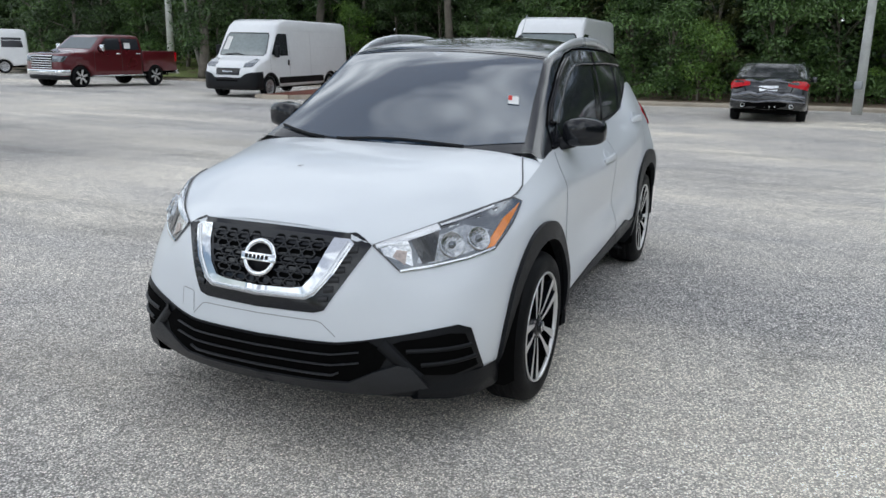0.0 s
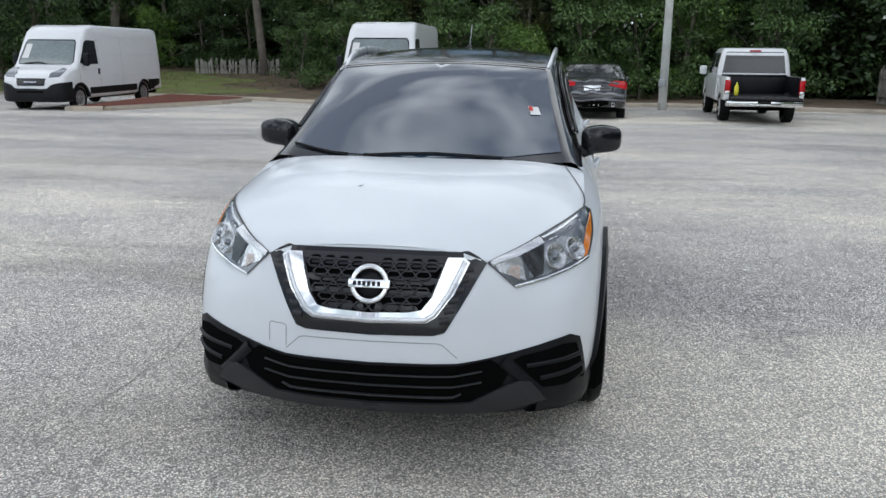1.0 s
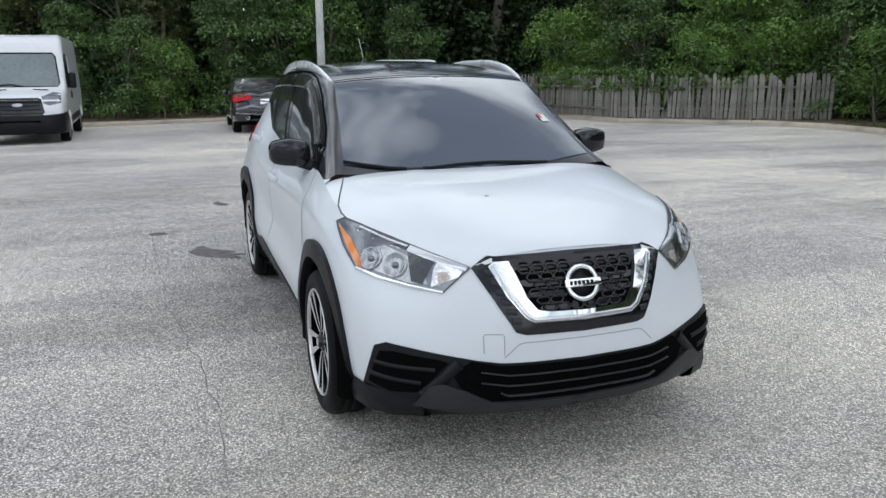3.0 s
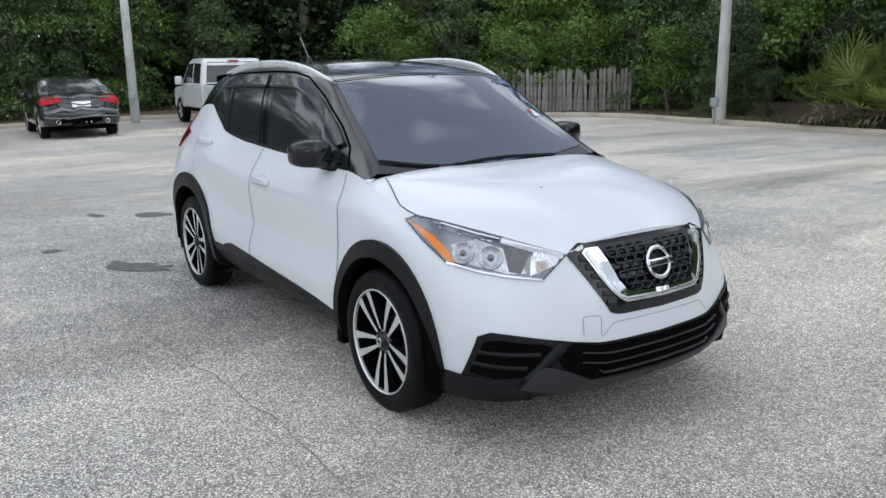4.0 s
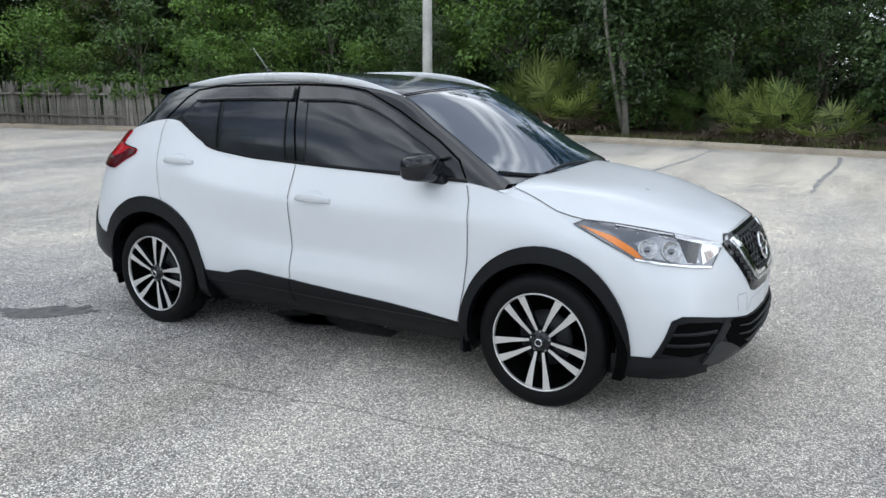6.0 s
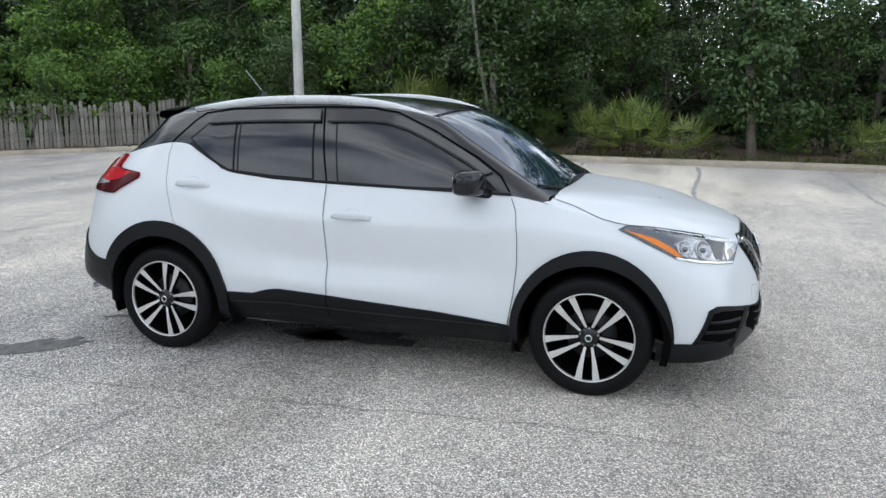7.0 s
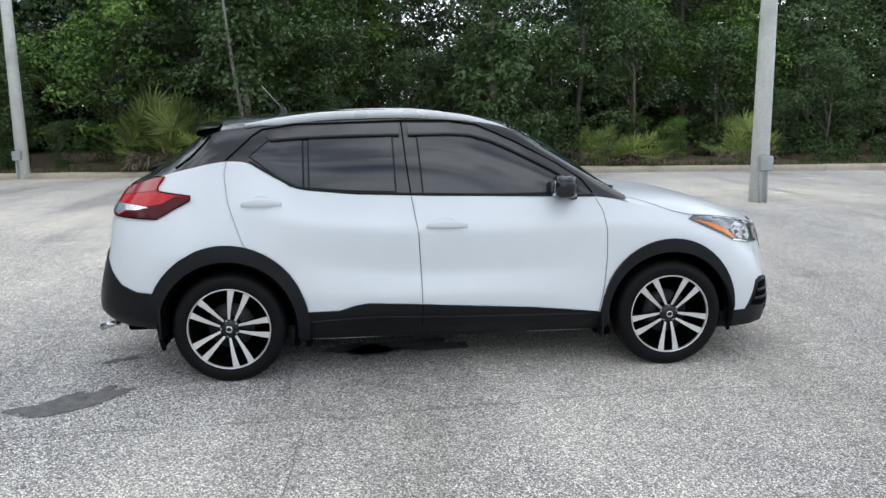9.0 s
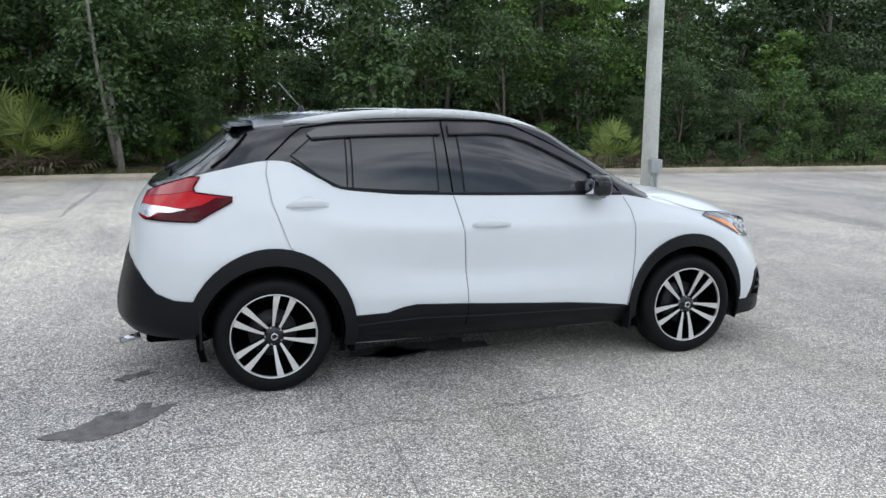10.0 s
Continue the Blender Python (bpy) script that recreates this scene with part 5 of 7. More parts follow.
def plant(kind, i, x, y, size, turn, lift=0.10):
    if low_stretch(x, y):
        size *= 0.78 if kind == "tree" else 0.78
    key = (kind, i)
    m = Matrix.Translation((x, y, vz(x, y) + lift)) @ Matrix.Rotation(turn, 4, "Z")
    if key not in PROTO:
        t = thing(kind, m, LABEL[kind][i], kind, "plants of the wood's edge")
        trunk, crown = KINDS[kind][i]
        part("trunk", trunk, M_bark, t)
        part("crown", crown, M_leafB, t)
        t.scale = (size, size, size)
        PROTO[key] = t
        return t
    t = copy_thing(PROTO[key], m)
    t.scale = (size, size, size * (0.9 + 0.2 * ((x * 7.3 + y * 3.1) % 1)))
    return t


def belt_of_trees(line, step, depth, kind, sizes, weights, seed, jitter=0.6):
    g = np.random.default_rng(seed)
    for a, b in zip(line, line[1:]):
        a, b = Vector(a), Vector(b)
        L = (b - a).length
        nrm = Vector((-(b - a).y, (b - a).x)).normalized()
        for k in range(max(1, int(L / step))):
            p = a.lerp(b, (k + g.uniform(0.2, 0.8)) * step / L) + nrm * (depth + g.uniform(-jitter, jitter))
            plant(kind, int(g.choice(len(weights), p=weights)), p.x, p.y, g.uniform(*sizes), g.uniform(0, 6.28))


EL = [(EAST(-26), -26), (EAST(12.5), 12.5)]
NL = [(10.5, 25.0), (-2, NORTH(-2) + .3), (-6, 26.8), (-13, 29.8)]
# line direction is chosen so that the wood lies on its right-hand side; depth is therefore negative
belt_of_trees(EL, 2.3, -4.2, "shrub", (0.75, 1.15), [.35, .5, .15], 3, 0.8)
belt_of_trees(EL, 3.0, -6.3, "tree", (0.85, 1.1), [.45, .25, .1, .2], 4)
belt_of_trees([(EAST(-26), -26), (EAST(-7), -7)], 3.6, -9.5, "tree", (1.0, 1.3), [.5, .3, .2, .0], 5)
belt_of_trees([(EAST(2), 2), (EAST(12.5), 12.5)], 3.6, -9.5, "tree", (1.0, 1.3), [.5, .3, .2, .0], 15)
belt_of_trees(EL, 2.2, -2.7, "shrub", (0.30, 0.52), [.4, .3, .3], 23, 0.5)
belt_of_trees([(x, y) for x, y in NL[::-1]], 2.2, 2.2, "shrub", (0.85, 1.25), [.45, .3, .25], 6)
belt_of_trees([(x, y) for x, y in NL[::-1]], 3.0, 4.5, "tree", (0.9, 1.15), [.35, .3, .25, .1], 7)
belt_of_trees([(-23, 32), (-45, 33)], 2.8, 0.0, "tree", (0.9, 1.2), [.4, .3, .2, .1], 8, 1.2)
belt_of_trees([(-23, 33.5), (-45, 35)], 2.6, 0.0, "shrub", (1.0, 1.5), [.4, .5, .1], 18, 1.2)
belt_of_trees([(-11.5, 39.5), (-24, 39.0)], 2.0, 0.0, "shrub", (1.0, 1.5), [.4, .4, .2], 19, 0.6)
belt_of_trees([(-9, 41.5), (-44, 41.0)], 3.6, 0.0, "tree", (1.25, 2.0), [.4, .3, .2, .1], 20, 1.2)
belt_of_trees([(17.5, 14.5), (12.6, 18.5), (12.6, 26.5)], 2.2, -1.2, "shrub", (0.9, 1.3), [.3, .2, .5], 9)
belt_of_trees([(19, 16), (14.5, 21), (14.5, 27)], 2.8, -1.5, "tree", (0.9, 1.15), [.3, .2, .1, .4], 10)
belt_of_trees([(EAST(-26), -26), (EAST(-9.5), -9.5)], 1.5, -1.7, "shrub", (0.42, 0.75), [.4, .45, .15], 24, 0.4)
belt_of_trees([(EAST(6.8), 6.8), (EAST(12.5), 12.5)], 1.5, -1.9, "shrub", (0.30, 0.50), [.4, .45, .15], 25, 0.4)
for x, y, s, i in ((17.4, 4.2, .95, 0), (18.6, 2.7, 1.0, 1), (19.4, 5.6, 1.1, 0), (18.2, 7.4, 1.0, 3)):
    plant("tree", i, x, y, s, x * 3.1)
for x, y, s, i in ((18.2, 14.7, 1.15, 0), (17.7, 12.9, 1.0, 2), (18.5, 11.8, 1.1, 0), (17.5, 10.5, .9, 1), (18.9, 16.2, 1.2, 2)):
    plant("shrub", i, x, y, s, x * 2.3)
for x, y, s, i in ((20.2, 14.2, .95, 1), (20.6, 12.0, .95, 3), (20.2, 16.4, 1.0, 1)):
    plant("tree", i, x, y, s, x * 1.7)

# the far wood, a mass of leaves that closes the view
far_c, far_r = [], []
gfar = np.random.default_rng(31)
for a, b in ((Vector((EAST(-40) + 13.5, -40)), Vector((EAST(14) + 12.5, 14))), (Vector((27, 13)), Vector((17, 31))), (Vector((18, 31.5)), Vector((-7, 34))), (Vector((-7, 35)), Vector((-12, 43))), (Vector((-12, 43)), Vector((-62, 43)))):
    L = (b - a).length
    for _ in range(int(L * (36 if a.x > 18 and a.y < 0 else 52))):
        p = a.lerp(b, gfar.uniform(0, 1))
        zz = (5.2 if p.x > 20 else 7.0 if p.x > -10 else 7.0) * gfar.uniform(0.01, 1.0) ** 1.35
        # the wood is thin here, and the sky shows between the trunks
        if p.x > 20 and -20 < p.y < 1.5 and zz > 2.4 and gfar.uniform() < (.75 if low_stretch(20, p.y) else .05):
            continue
        far_c.append((p.x + gfar.uniform(-2, 2), p.y + gfar.uniform(-2, 2), zz))
        far_r.append(gfar.uniform(0.7, 1.4))
near_i = [k for k, c in enumerate(far_c) if 12 < c[1] < 31.5 and c[0] > 14]
rest_i = [k for k, c in enumerate(far_c) if not (12 < c[1] < 31.5 and c[0] > 14)]
vn, fn = leaf_cloud([far_c[k] for k in near_i], [far_r[k] for k in near_i], 95, 0.19, 0.55, 0.2, 34)
east_i = [k for k in rest_i if far_c[k][0] > 16 and far_c[k][1] < 12]
rest_i = [k for k in rest_i if not (far_c[k][0] > 16 and far_c[k][1] < 12)]
ve, fe = leaf_cloud([far_c[k] for k in east_i], [far_r[k] for k in east_i], 60, 0.22, 0.55, 0.2, 35)
vn, fn = np.concatenate([vn, ve]), np.concatenate([fn, fe + len(vn)])
v_, f_ = leaf_cloud([far_c[k] for k in rest_i], [far_r[k] for k in rest_i], 38, 0.31, 0.55, 0.2, 32)
v_, f_ = np.concatenate([v_, vn]), np.concatenate([f_, fn + len(v_)])
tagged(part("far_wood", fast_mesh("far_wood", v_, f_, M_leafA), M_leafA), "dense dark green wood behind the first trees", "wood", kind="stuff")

# the depth of the wood behind it, seen only through gaps between leaves
deep_c, deep_r = [], []
for a, b in ((Vector((29, -7.5)), Vector((23, -45))), (Vector((30, 1.5)), Vector((30, 12))), (Vector((30, -5.5)), Vector((30, -2.6))), (Vector((29, 12)), Vector((21, 33))), (Vector((22, 36)), Vector((-8, 39))), (Vector((-8, 40)), Vector((-14, 48))), (Vector((-12, 48)), Vector((-64, 48)))):
    L = (b - a).length
    for _ in range(int(L * 22)):
        p = a.lerp(b, gfar.uniform(0, 1))
        deep_c.append((p.x + gfar.uniform(-1.5, 1.5), p.y + gfar.uniform(-1.5, 1.5), (8.5 if p.y > 0 or p.y < -8.5 and not -19.5 < p.y < -16.5 else 3.2) * gfar.uniform(0.01, 1.0) ** 1.2))
        deep_r.append(gfar.uniform(0.9, 1.6))
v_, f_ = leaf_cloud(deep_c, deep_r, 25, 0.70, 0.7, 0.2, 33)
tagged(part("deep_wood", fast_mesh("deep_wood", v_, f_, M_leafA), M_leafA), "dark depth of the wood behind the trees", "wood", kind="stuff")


# tall pines that stand over the wood and show in the glass
KINDS["pine"] = []
LABEL["pine"] = ["tall dark pine over the wood", "tall sparse pine over the wood"]
for seed, hgt in ((71, 17.0), (72, 14.5)):
    gp = np.random.default_rng(seed)
    cc = [(gp.normal(0, 1.5), gp.normal(0, 1.5), hgt * gp.uniform(.46, 1.0)) for _ in range(34)]
    v_, f_ = leaf_cloud(cc, [gp.uniform(.5, 1.15) for _ in cc], 70, .34, .35, .3, seed)
    stem = [tube([(.2 * math.sin(z * .4 + seed), .2 * math.cos(z * .3), z) for z in np.linspace(-.3, hgt * .97, 9)], .2, 8, .3)]
    stem += [tube([(.2 * math.sin(c[2] * .4 + seed), .2 * math.cos(c[2] * .3), c[2] - .5), c], .05, 5, .4) for c in cc[::2]]
    tr = mesh_of(joined(*stem), "trunk")
    tr.materials.append(M_bark)
    KINDS["pine"].append((tr, fast_mesh("crown", v_, f_, M_leafA)))
for k, (x, y) in enumerate(((-34, 41), (-29, 44), (-25, 40), (-21, 44), (-17, 41), (-12, 45), (-8, 40), (-3, 42), (2, 38), (7, 41), (-27, 36.5), (-15, 36), (-5.5, 34.5), (-.5, 33.5), (4.5, 33), (9, 32.5), (14, 31), (12, 36), (17, 39), (21, 34), (25, 30), (24, 24), (28, 19), (25, 14), (29, 9), (27, 4.5), (30, -9), (26, -14), (29, -19), (25, -25))):
    plant("pine", k % 2, x, y, (1.15 if y > 30 else .85) + .3 * ((k * .37) % 1), k * 1.7)


# ---- poles, fence, palms, island, marks on the ground ----
def light_pole(x, y, r, box_z, box_side, conduit, label, turn=0.0, reach=1.2):
    t = thing("light_pole", Matrix.Translation((x, y, gz(x, y))) @ Matrix.Rotation(radians(turn), 4, "Z"), label, "pole", "lot light poles")
    shaft = tube([(0, 0, -.3), (0, 0, 4), (0, 0, 9.5)], r, 12, .62)
    p = part("shaft", shaft, M_pole, t, "square-edged pale concrete shaft")
    arm = part("lamp_arm", joined(tube([(0, 0, 9.3), (-reach, 0, 9.6)], .04, 8), tube([(0, 0, 9.3), (reach, 0, 9.6)], .04, 8)), M_plast, t)
    for s in (-1, 1):
        part("lamp_head", box(s * reach - .35, s * reach + .35, -.18, .18, 9.55, 9.70, .03), M_plast, t)
    if box_z:
        a = radians(box_side)
        d = Vector((math.cos(a), math.sin(a), 0))
        m = Matrix.Translation(d * (r + .05) + Vector((0, 0, box_z))) @ Matrix.Rotation(a, 4, "Z")
        part("junction_box", moved(box(-.06, .06, -.10, .10, -.11, .11, .012), m), M_box, t, "grey steel junction box")
        for k in range(conduit):
            o = Vector((-d.y, d.x, 0)) * (-.05 + .10 * k)
            part("conduit", tube([d * (r + .03) + o + Vector((0, 0, -.1)), d * (r + .03) + o + Vector((0, 0, box_z - .1))], .022, 8), M_box, t)
    return t


light_pole(15.15, 9.0, .155, .58, 170, 1, "pale concrete light pole beside the kerb")
light_pole(3.62, 21.2, .14, .82, 250, 0, "pale concrete light pole behind the parked cars")
light_pole(6.74, -5.6, .145, .62, 178, 2, "pale concrete light pole with grey conduits on the lot")
light_pole(-14.6, -6.9, .145, 0, 0, 0, "pale concrete light pole with two lamp heads out on the lot", 80, .75)
up = thing("utility_pole", Matrix.Translation((-28.7, 30.5, vz(-28.7, 30.5))), "tall grey wooden utility pole at the wood's edge", "pole")
part("shaft", tube([(0, 0, -.3), (0, 0, 11)], .19, 10, .7), M_pole, up)
part("crossarm", box(-1.1, 1.1, -.06, .06, 10.2, 10.32, .01), M_wood, up)

# picket fences: posts, rails and uneven boards
gf = np.random.default_rng(5)
board_me = []
for hh in (1.22, 1.30, 1.36):
    b = prism([(-.048, 0), (.048, 0), (.048, hh - .05), (.0, hh), (-.048, hh - .05)], .018, 0, "xz", -.009)
    me_b = mesh_of(b, "board", False)
    me_b.materials.append(M_wood)
    board_me.append(me_b)


def picket_fence(line, label, sunk=0.0):
    fence = thing("picket_fence", Matrix(), label, "fence")
    for a, b in zip(line, line[1:]):
        a, b = Vector((*a, 0)), Vector((*b, 0))
        L = (b - a).length
        ang = math.atan2((b - a).y, (b - a).x)
        k = 0.0
        while k < L:
            p = a.lerp(b, k / L)
            o = part("board", board_me[int(gf.integers(3))], M_wood, fence)
            o.matrix_world = Matrix.Translation((p.x, p.y, vz(p.x, p.y) + sunk + .10 + gf.uniform(-.04, .05))) @ Matrix.Rotation(ang, 4, "Z") @ Matrix.Rotation(gf.normal(0, .035) if gf.uniform() > .06 else gf.uniform(-.35, .35), 4, "Y")
            k += gf.uniform(.10, .135)
        for z in (.40, 1.05):
            q = tube([Vector((a.x, a.y, vz(a.x, a.y) + sunk + z)), Vector((b.x, b.y, vz(b.x, b.y) + sunk + z))], .04, 4, 1.0)
            part("rail", moved(q, Matrix.Translation((math.sin(ang) * .05, .05, 0))), M_wood, fence, smooth=False)
        for k in range(int(L / 2.4) + 1):
            p = a.lerp(b, min(1, k * 2.4 / L))
            part("post", box(p.x - .045, p.x + .045, p.y + .03, p.y + .12, vz(p.x, p.y) - .6, vz(p.x, p.y) + sunk + 1.35, .006), M_wood, fence)


FENCE = [(11.7, 26.3), (11.9, 17.4), (17.4, 14.1)]
picket_fence(FENCE, "weathered grey picket fence, some boards loose and leaning")
picket_fence([(-18.9, 36.7), (-14.5, 37.3)], "grey picket fence at the top of the lawn", -.55)

# vines heaped over the fence
vc, vr = [], []
for _ in range(150):
    u = gf.uniform(0.0, 1.0) ** 1.0
    s = gf.uniform(.0, .75)
    p = Vector(FENCE[1]).lerp(Vector(FENCE[2]), s * u) if gf.uniform() > .3 else Vector(FENCE[1]).lerp(Vector(FENCE[0]), .5 * u)
    vc.append((p.x + gf.uniform(-.25, .4), p.y + gf.uniform(-.1, .5), gz(p.x, p.y) + gf.uniform(.95, 1.55)))
    vr.append(gf.uniform(.15, .34))
v_, f_ = leaf_cloud(vc, vr, 46, .09, .75, .3, 41)
vine = thing("vine", Matrix(), "bright green creeper heaped over the fence", "plant")
part("leaves", fast_mesh("vine_leaves", v_, f_, M_leafC), M_leafC, vine)


# saw palmettos
def palmetto_mesh(seed, n, rad, height, material, sag=.10):
    g = np.random.default_rng(seed)
    vs, fs = [], []
    for _ in range(n):
        a = g.uniform(0, 6.28)
        up_ = g.uniform(.25, 1.0)
        base = np.array([.18 * math.cos(a), .18 * math.sin(a), 0.0])
        tip = np.array([rad * (1.15 - .75 * up_) * math.cos(a), rad * (1.15 - .75 * up_) * math.sin(a), height * up_ * g.uniform(.75, 1.0)])
        axis = (tip - base) / np.linalg.norm(tip - base)
        side = np.cross(axis, [0, 0, 1.0])
        side /= np.linalg.norm(side)
        nrm = np.cross(side, axis)
        k0 = len(vs)
        w = .010
        vs += [base - side * w, base + side * w, tip + side * w * .5, tip - side * w * .5]
        fs.append((k0, k0 + 1, k0 + 2, k0 + 3))
        L = g.uniform(.50, .72)
        m = 15
        for j in range(m):
            b = radians(-100 + 200 * j / (m - 1)) + g.normal(0, .04)
            d = axis * math.cos(b) + side * math.sin(b) + nrm * .18
            d /= np.linalg.norm(d)
            t = np.cross(d, nrm)
            t /= np.linalg.norm(t) + 1e-9
            ln = L * g.uniform(.85, 1.1) * (1 - .25 * abs(b) / 1.75)
            k0 = len(vs)
            hang = sag * g.uniform(.3, 1.5)
            e = tip + d * ln * (1 - .45 * hang) + np.array([0, 0, -hang * ln])
            mid = tip + d * ln * .5 + np.array([0, 0, -.3 * hang * ln])
            vs += [tip, mid + t * .026, e, mid - t * .026]
            fs.append((k0, k0 + 1, k0 + 2, k0 + 3))
    return fast_mesh("fronds", np.array(vs), np.array(fs), material)


pal = [palmetto_mesh(51, 26, 1.0, 1.30, M_palm), palmetto_mesh(52, 22, .95, 1.0, M_palm), palmetto_mesh(53, 30, 1.15, 1.5, M_palm)]
dead = palmetto_mesh(54, 15, .8, .45, M_deadpalm, .42)
for k, (x, y, s, i) in enumerate(((15.5, 5.7, 1.1, 2), (15.9, 4.9, 1.05, 0), (16.3, 5.9, 1.15, 2), (15.1, .7, .9, 0), (14.9, -.2, .8, 2), (14.8, -1.1, .85, 1), (14.0, -5.1, .7, 0), (13.9, -6.1, .75, 1), (13.6, -8.6, .85, 0))):
    t = thing("saw_palmetto", Matrix.Translation((x, y, gz(x, y) + .1)) @ Matrix.Rotation(k * 1.9, 4, "Z"), "green and yellow fan-leaved palmetto clump behind the kerb", "palm", "palmettos behind the kerb")
    part("fronds", pal[i], M_palm, t).scale = (s, s, s)
    part("dead_fronds", dead, M_deadpalm, t, "dry brown fallen fronds").scale = (1.0 * s, 1.0 * s, 1.0 * s)

# single trunks that stand out
for x, y, r, hgt, lean, kind in ((15.3, 3.5, .10, 4, .0, "forked"), (14.6, -2.6, .12, 3.6, .0, "plain"), (22.0, -.4, .16, 9, .04, "plain"), (21.2, .3, .12, 9, -.03, "plain"), (-25.1, 28.6, .25, 7, .03, "forked"), (19.5, -6.0, .09, 9, .04, "plain"), (20.5, -3.2, .10, 9, -.05, "plain"), (20.0, -9.5, .10, 9, .05, "plain")):
    t = thing("bare_trunk", Matrix.Translation((x, y, gz(x, y) + .05)), "tall grey-brown tree trunk at the wood's edge", "tree", "tall trunks")
    pts = [(lean * z + .10 * math.sin(z * 1.1 + x), .10 * math.cos(z * .9 + y), z) for z in np.linspace(-.2, hgt, 10)]
    part("trunk", tube(pts, r, 10, .55), M_barkpale if x > 0 and kind == "forked" else M_bark, t)
    if kind == "forked":
        part("limb", tube([(0, 0, .25), (-.35, .1, 1.2), (-.9, .2, 2.6), (-1.2, .3, 4.2)], r * .6, 8, .5), M_barkpale, t)
        part("limb", tube([(0.05, 0, 2.2), (.5, .1, 3.2), (1.2, .2, 4.6)], r * .5, 8, .4), M_barkpale, t)
    thin = low_stretch(x, y)
    cc, rr = clumps(60 if thin else 90, 1.25 if 0 < x < 16 else 2.0, hgt + 2.5, hgt * .30 if thin else max(.85, hgt * .22), int(abs(x * 10)))
    v_, f_ = leaf_cloud(cc, rr, 130, .14, .5, .3, int(abs(y * 10)) + 3)
    part("crown", fast_mesh("crown", v_, f_, M_leafA), M_leafA, t)

# thin grass tufts along the kerb
gt = np.random.default_rng(61)
vs, fs = [], []
for _ in range(6500):
    if gt.uniform() < .6:
        y = gt.uniform(-22, 12)
        x = EAST(y) + .2 + abs(gt.normal(0, .5))
    else:
        x = gt.uniform(-30, -12.5)
        y = 27.6 + gt.uniform(0, 9)
    z = vz(x, y) + .09
    a, h_ = gt.uniform(0, 6.28), gt.uniform(.04, .17)
    d = np.array([math.cos(a), math.sin(a), 0]) * .012
    e = np.array([gt.normal(0, .05), gt.normal(0, .05), h_])
    p = np.array([x, y, z])
    k0 = len(vs)
    vs += [p - d, p + d, p + e + d * .2, p + e - d * .2]
    fs.append((k0, k0 + 1, k0 + 2, k0 + 3))
tagged(part("grass", fast_mesh("grass", np.array(vs), np.array(fs), M_grass), M_grass), "thin green grass along the kerb", "grass", kind="stuff")

# mulch island beside the van
isl = [(-13.6, 17.2), (-12.9, 17.6), (-11.5, 22.4), (-11.3, 24.4), (-11.9, 25.6), (-13.4, 26.0), (-14.0, 25.6)]
bm_i = bmesh.new()
fi = bm_i.faces.new([bm_i.verts.new((x, y, gz(x, y) + .13)) for x, y in isl])
poked = bmesh.ops.poke(bm_i, faces=[fi])
for v in poked["verts"]:
    v.co.z += .22
bm_i.normal_update()
if sum(f.normal.z for f in bm_i.faces) < 0:
    bmesh.ops.reverse_faces(bm_i, faces=bm_i.faces)
tagged(part("island_mulch", bm_i, M_mulch, smooth=False), "red wood mulch bed in a kerbed island", "ground", kind="structure")
kerb_run("kerb_island", isl[::-1] + [isl[-1]], "pale concrete kerb round the mulch island")
lawn_rows = []
for k in range(23):
    y = 27.6 + .45 * k
    lawn_rows.append([Vector((x, y + .5 * noise.noise(Vector((x * .3, k * .2, 4.0))), vz(x, y) + .14 + .05 * noise.noise(Vector((x, y, 1.0))))) for x in [-34 + (22.2 - .28 * k + 1.2 * math.sin(k * .6)) * j / 30 for j in range(31)]])
bm_l = grid_bm(lawn_rows)
bm_l.normal_update()
if sum(f.normal.z for f in bm_l.faces) < 0:
    bmesh.ops.reverse_faces(bm_l, faces=bm_l.faces)
tagged(part("lawn", bm_l, mk("patchy_lawn", (.15, .19, .05), .95, var=.4, s1=1.2, s2=25, bump=1, bs=40, dirt=(.17, .12, .07)), smooth=False), "patchy green and brown lawn", "ground", kind="structure")


# stains, cracks and a small round cover on the asphalt
def blob(cx, cy, a, b, turn, seed, n=72, rough=.8):
    out = []
    for k in range(n):
        t = 2 * math.pi * k / n
        q = 1 + rough * noise.noise(Vector((math.cos(t) * 1.6, math.sin(t) * 1.6, seed)))+ rough * .4 * noise.noise(Vector((math.cos(t) * 6, math.sin(t) * 6, seed + 3))) + rough * .25 * noise.noise(Vector((math.cos(t) * 17, math.sin(t) * 17, seed + 6)))
        x, y = a * q * math.cos(t), b * q * math.sin(t)
        c, s = math.cos(radians(turn)), math.sin(radians(turn))
        out.append((cx + x * c - y * s, cy + x * s + y * c))
    return out


for k, (cx, cy, a, b, turn) in enumerate(((-1.12, 2.20, .31, .105, 127), (-.95, 2.02, .12, .05, 150), (-.36, 2.08, .10, .045, 120), (-.30, .22, .34, .14, 95), (-.33, .55, .22, .09, 80), (-.30, 4.50, .22, .11, 130), (-.82, 4.86, .16, .06, 100))):
    flat_shape("stain", blob(cx, cy, a, b, turn, k * 3.7), M_stain, .0035, "dark oil stain on the asphalt", "stain")
flat_shape("survey_cover", blob(-1.53, 3.2, .085, .085, 0, 9, 20, .02), M_stain, .004, "small round iron cover in the asphalt", "cover")


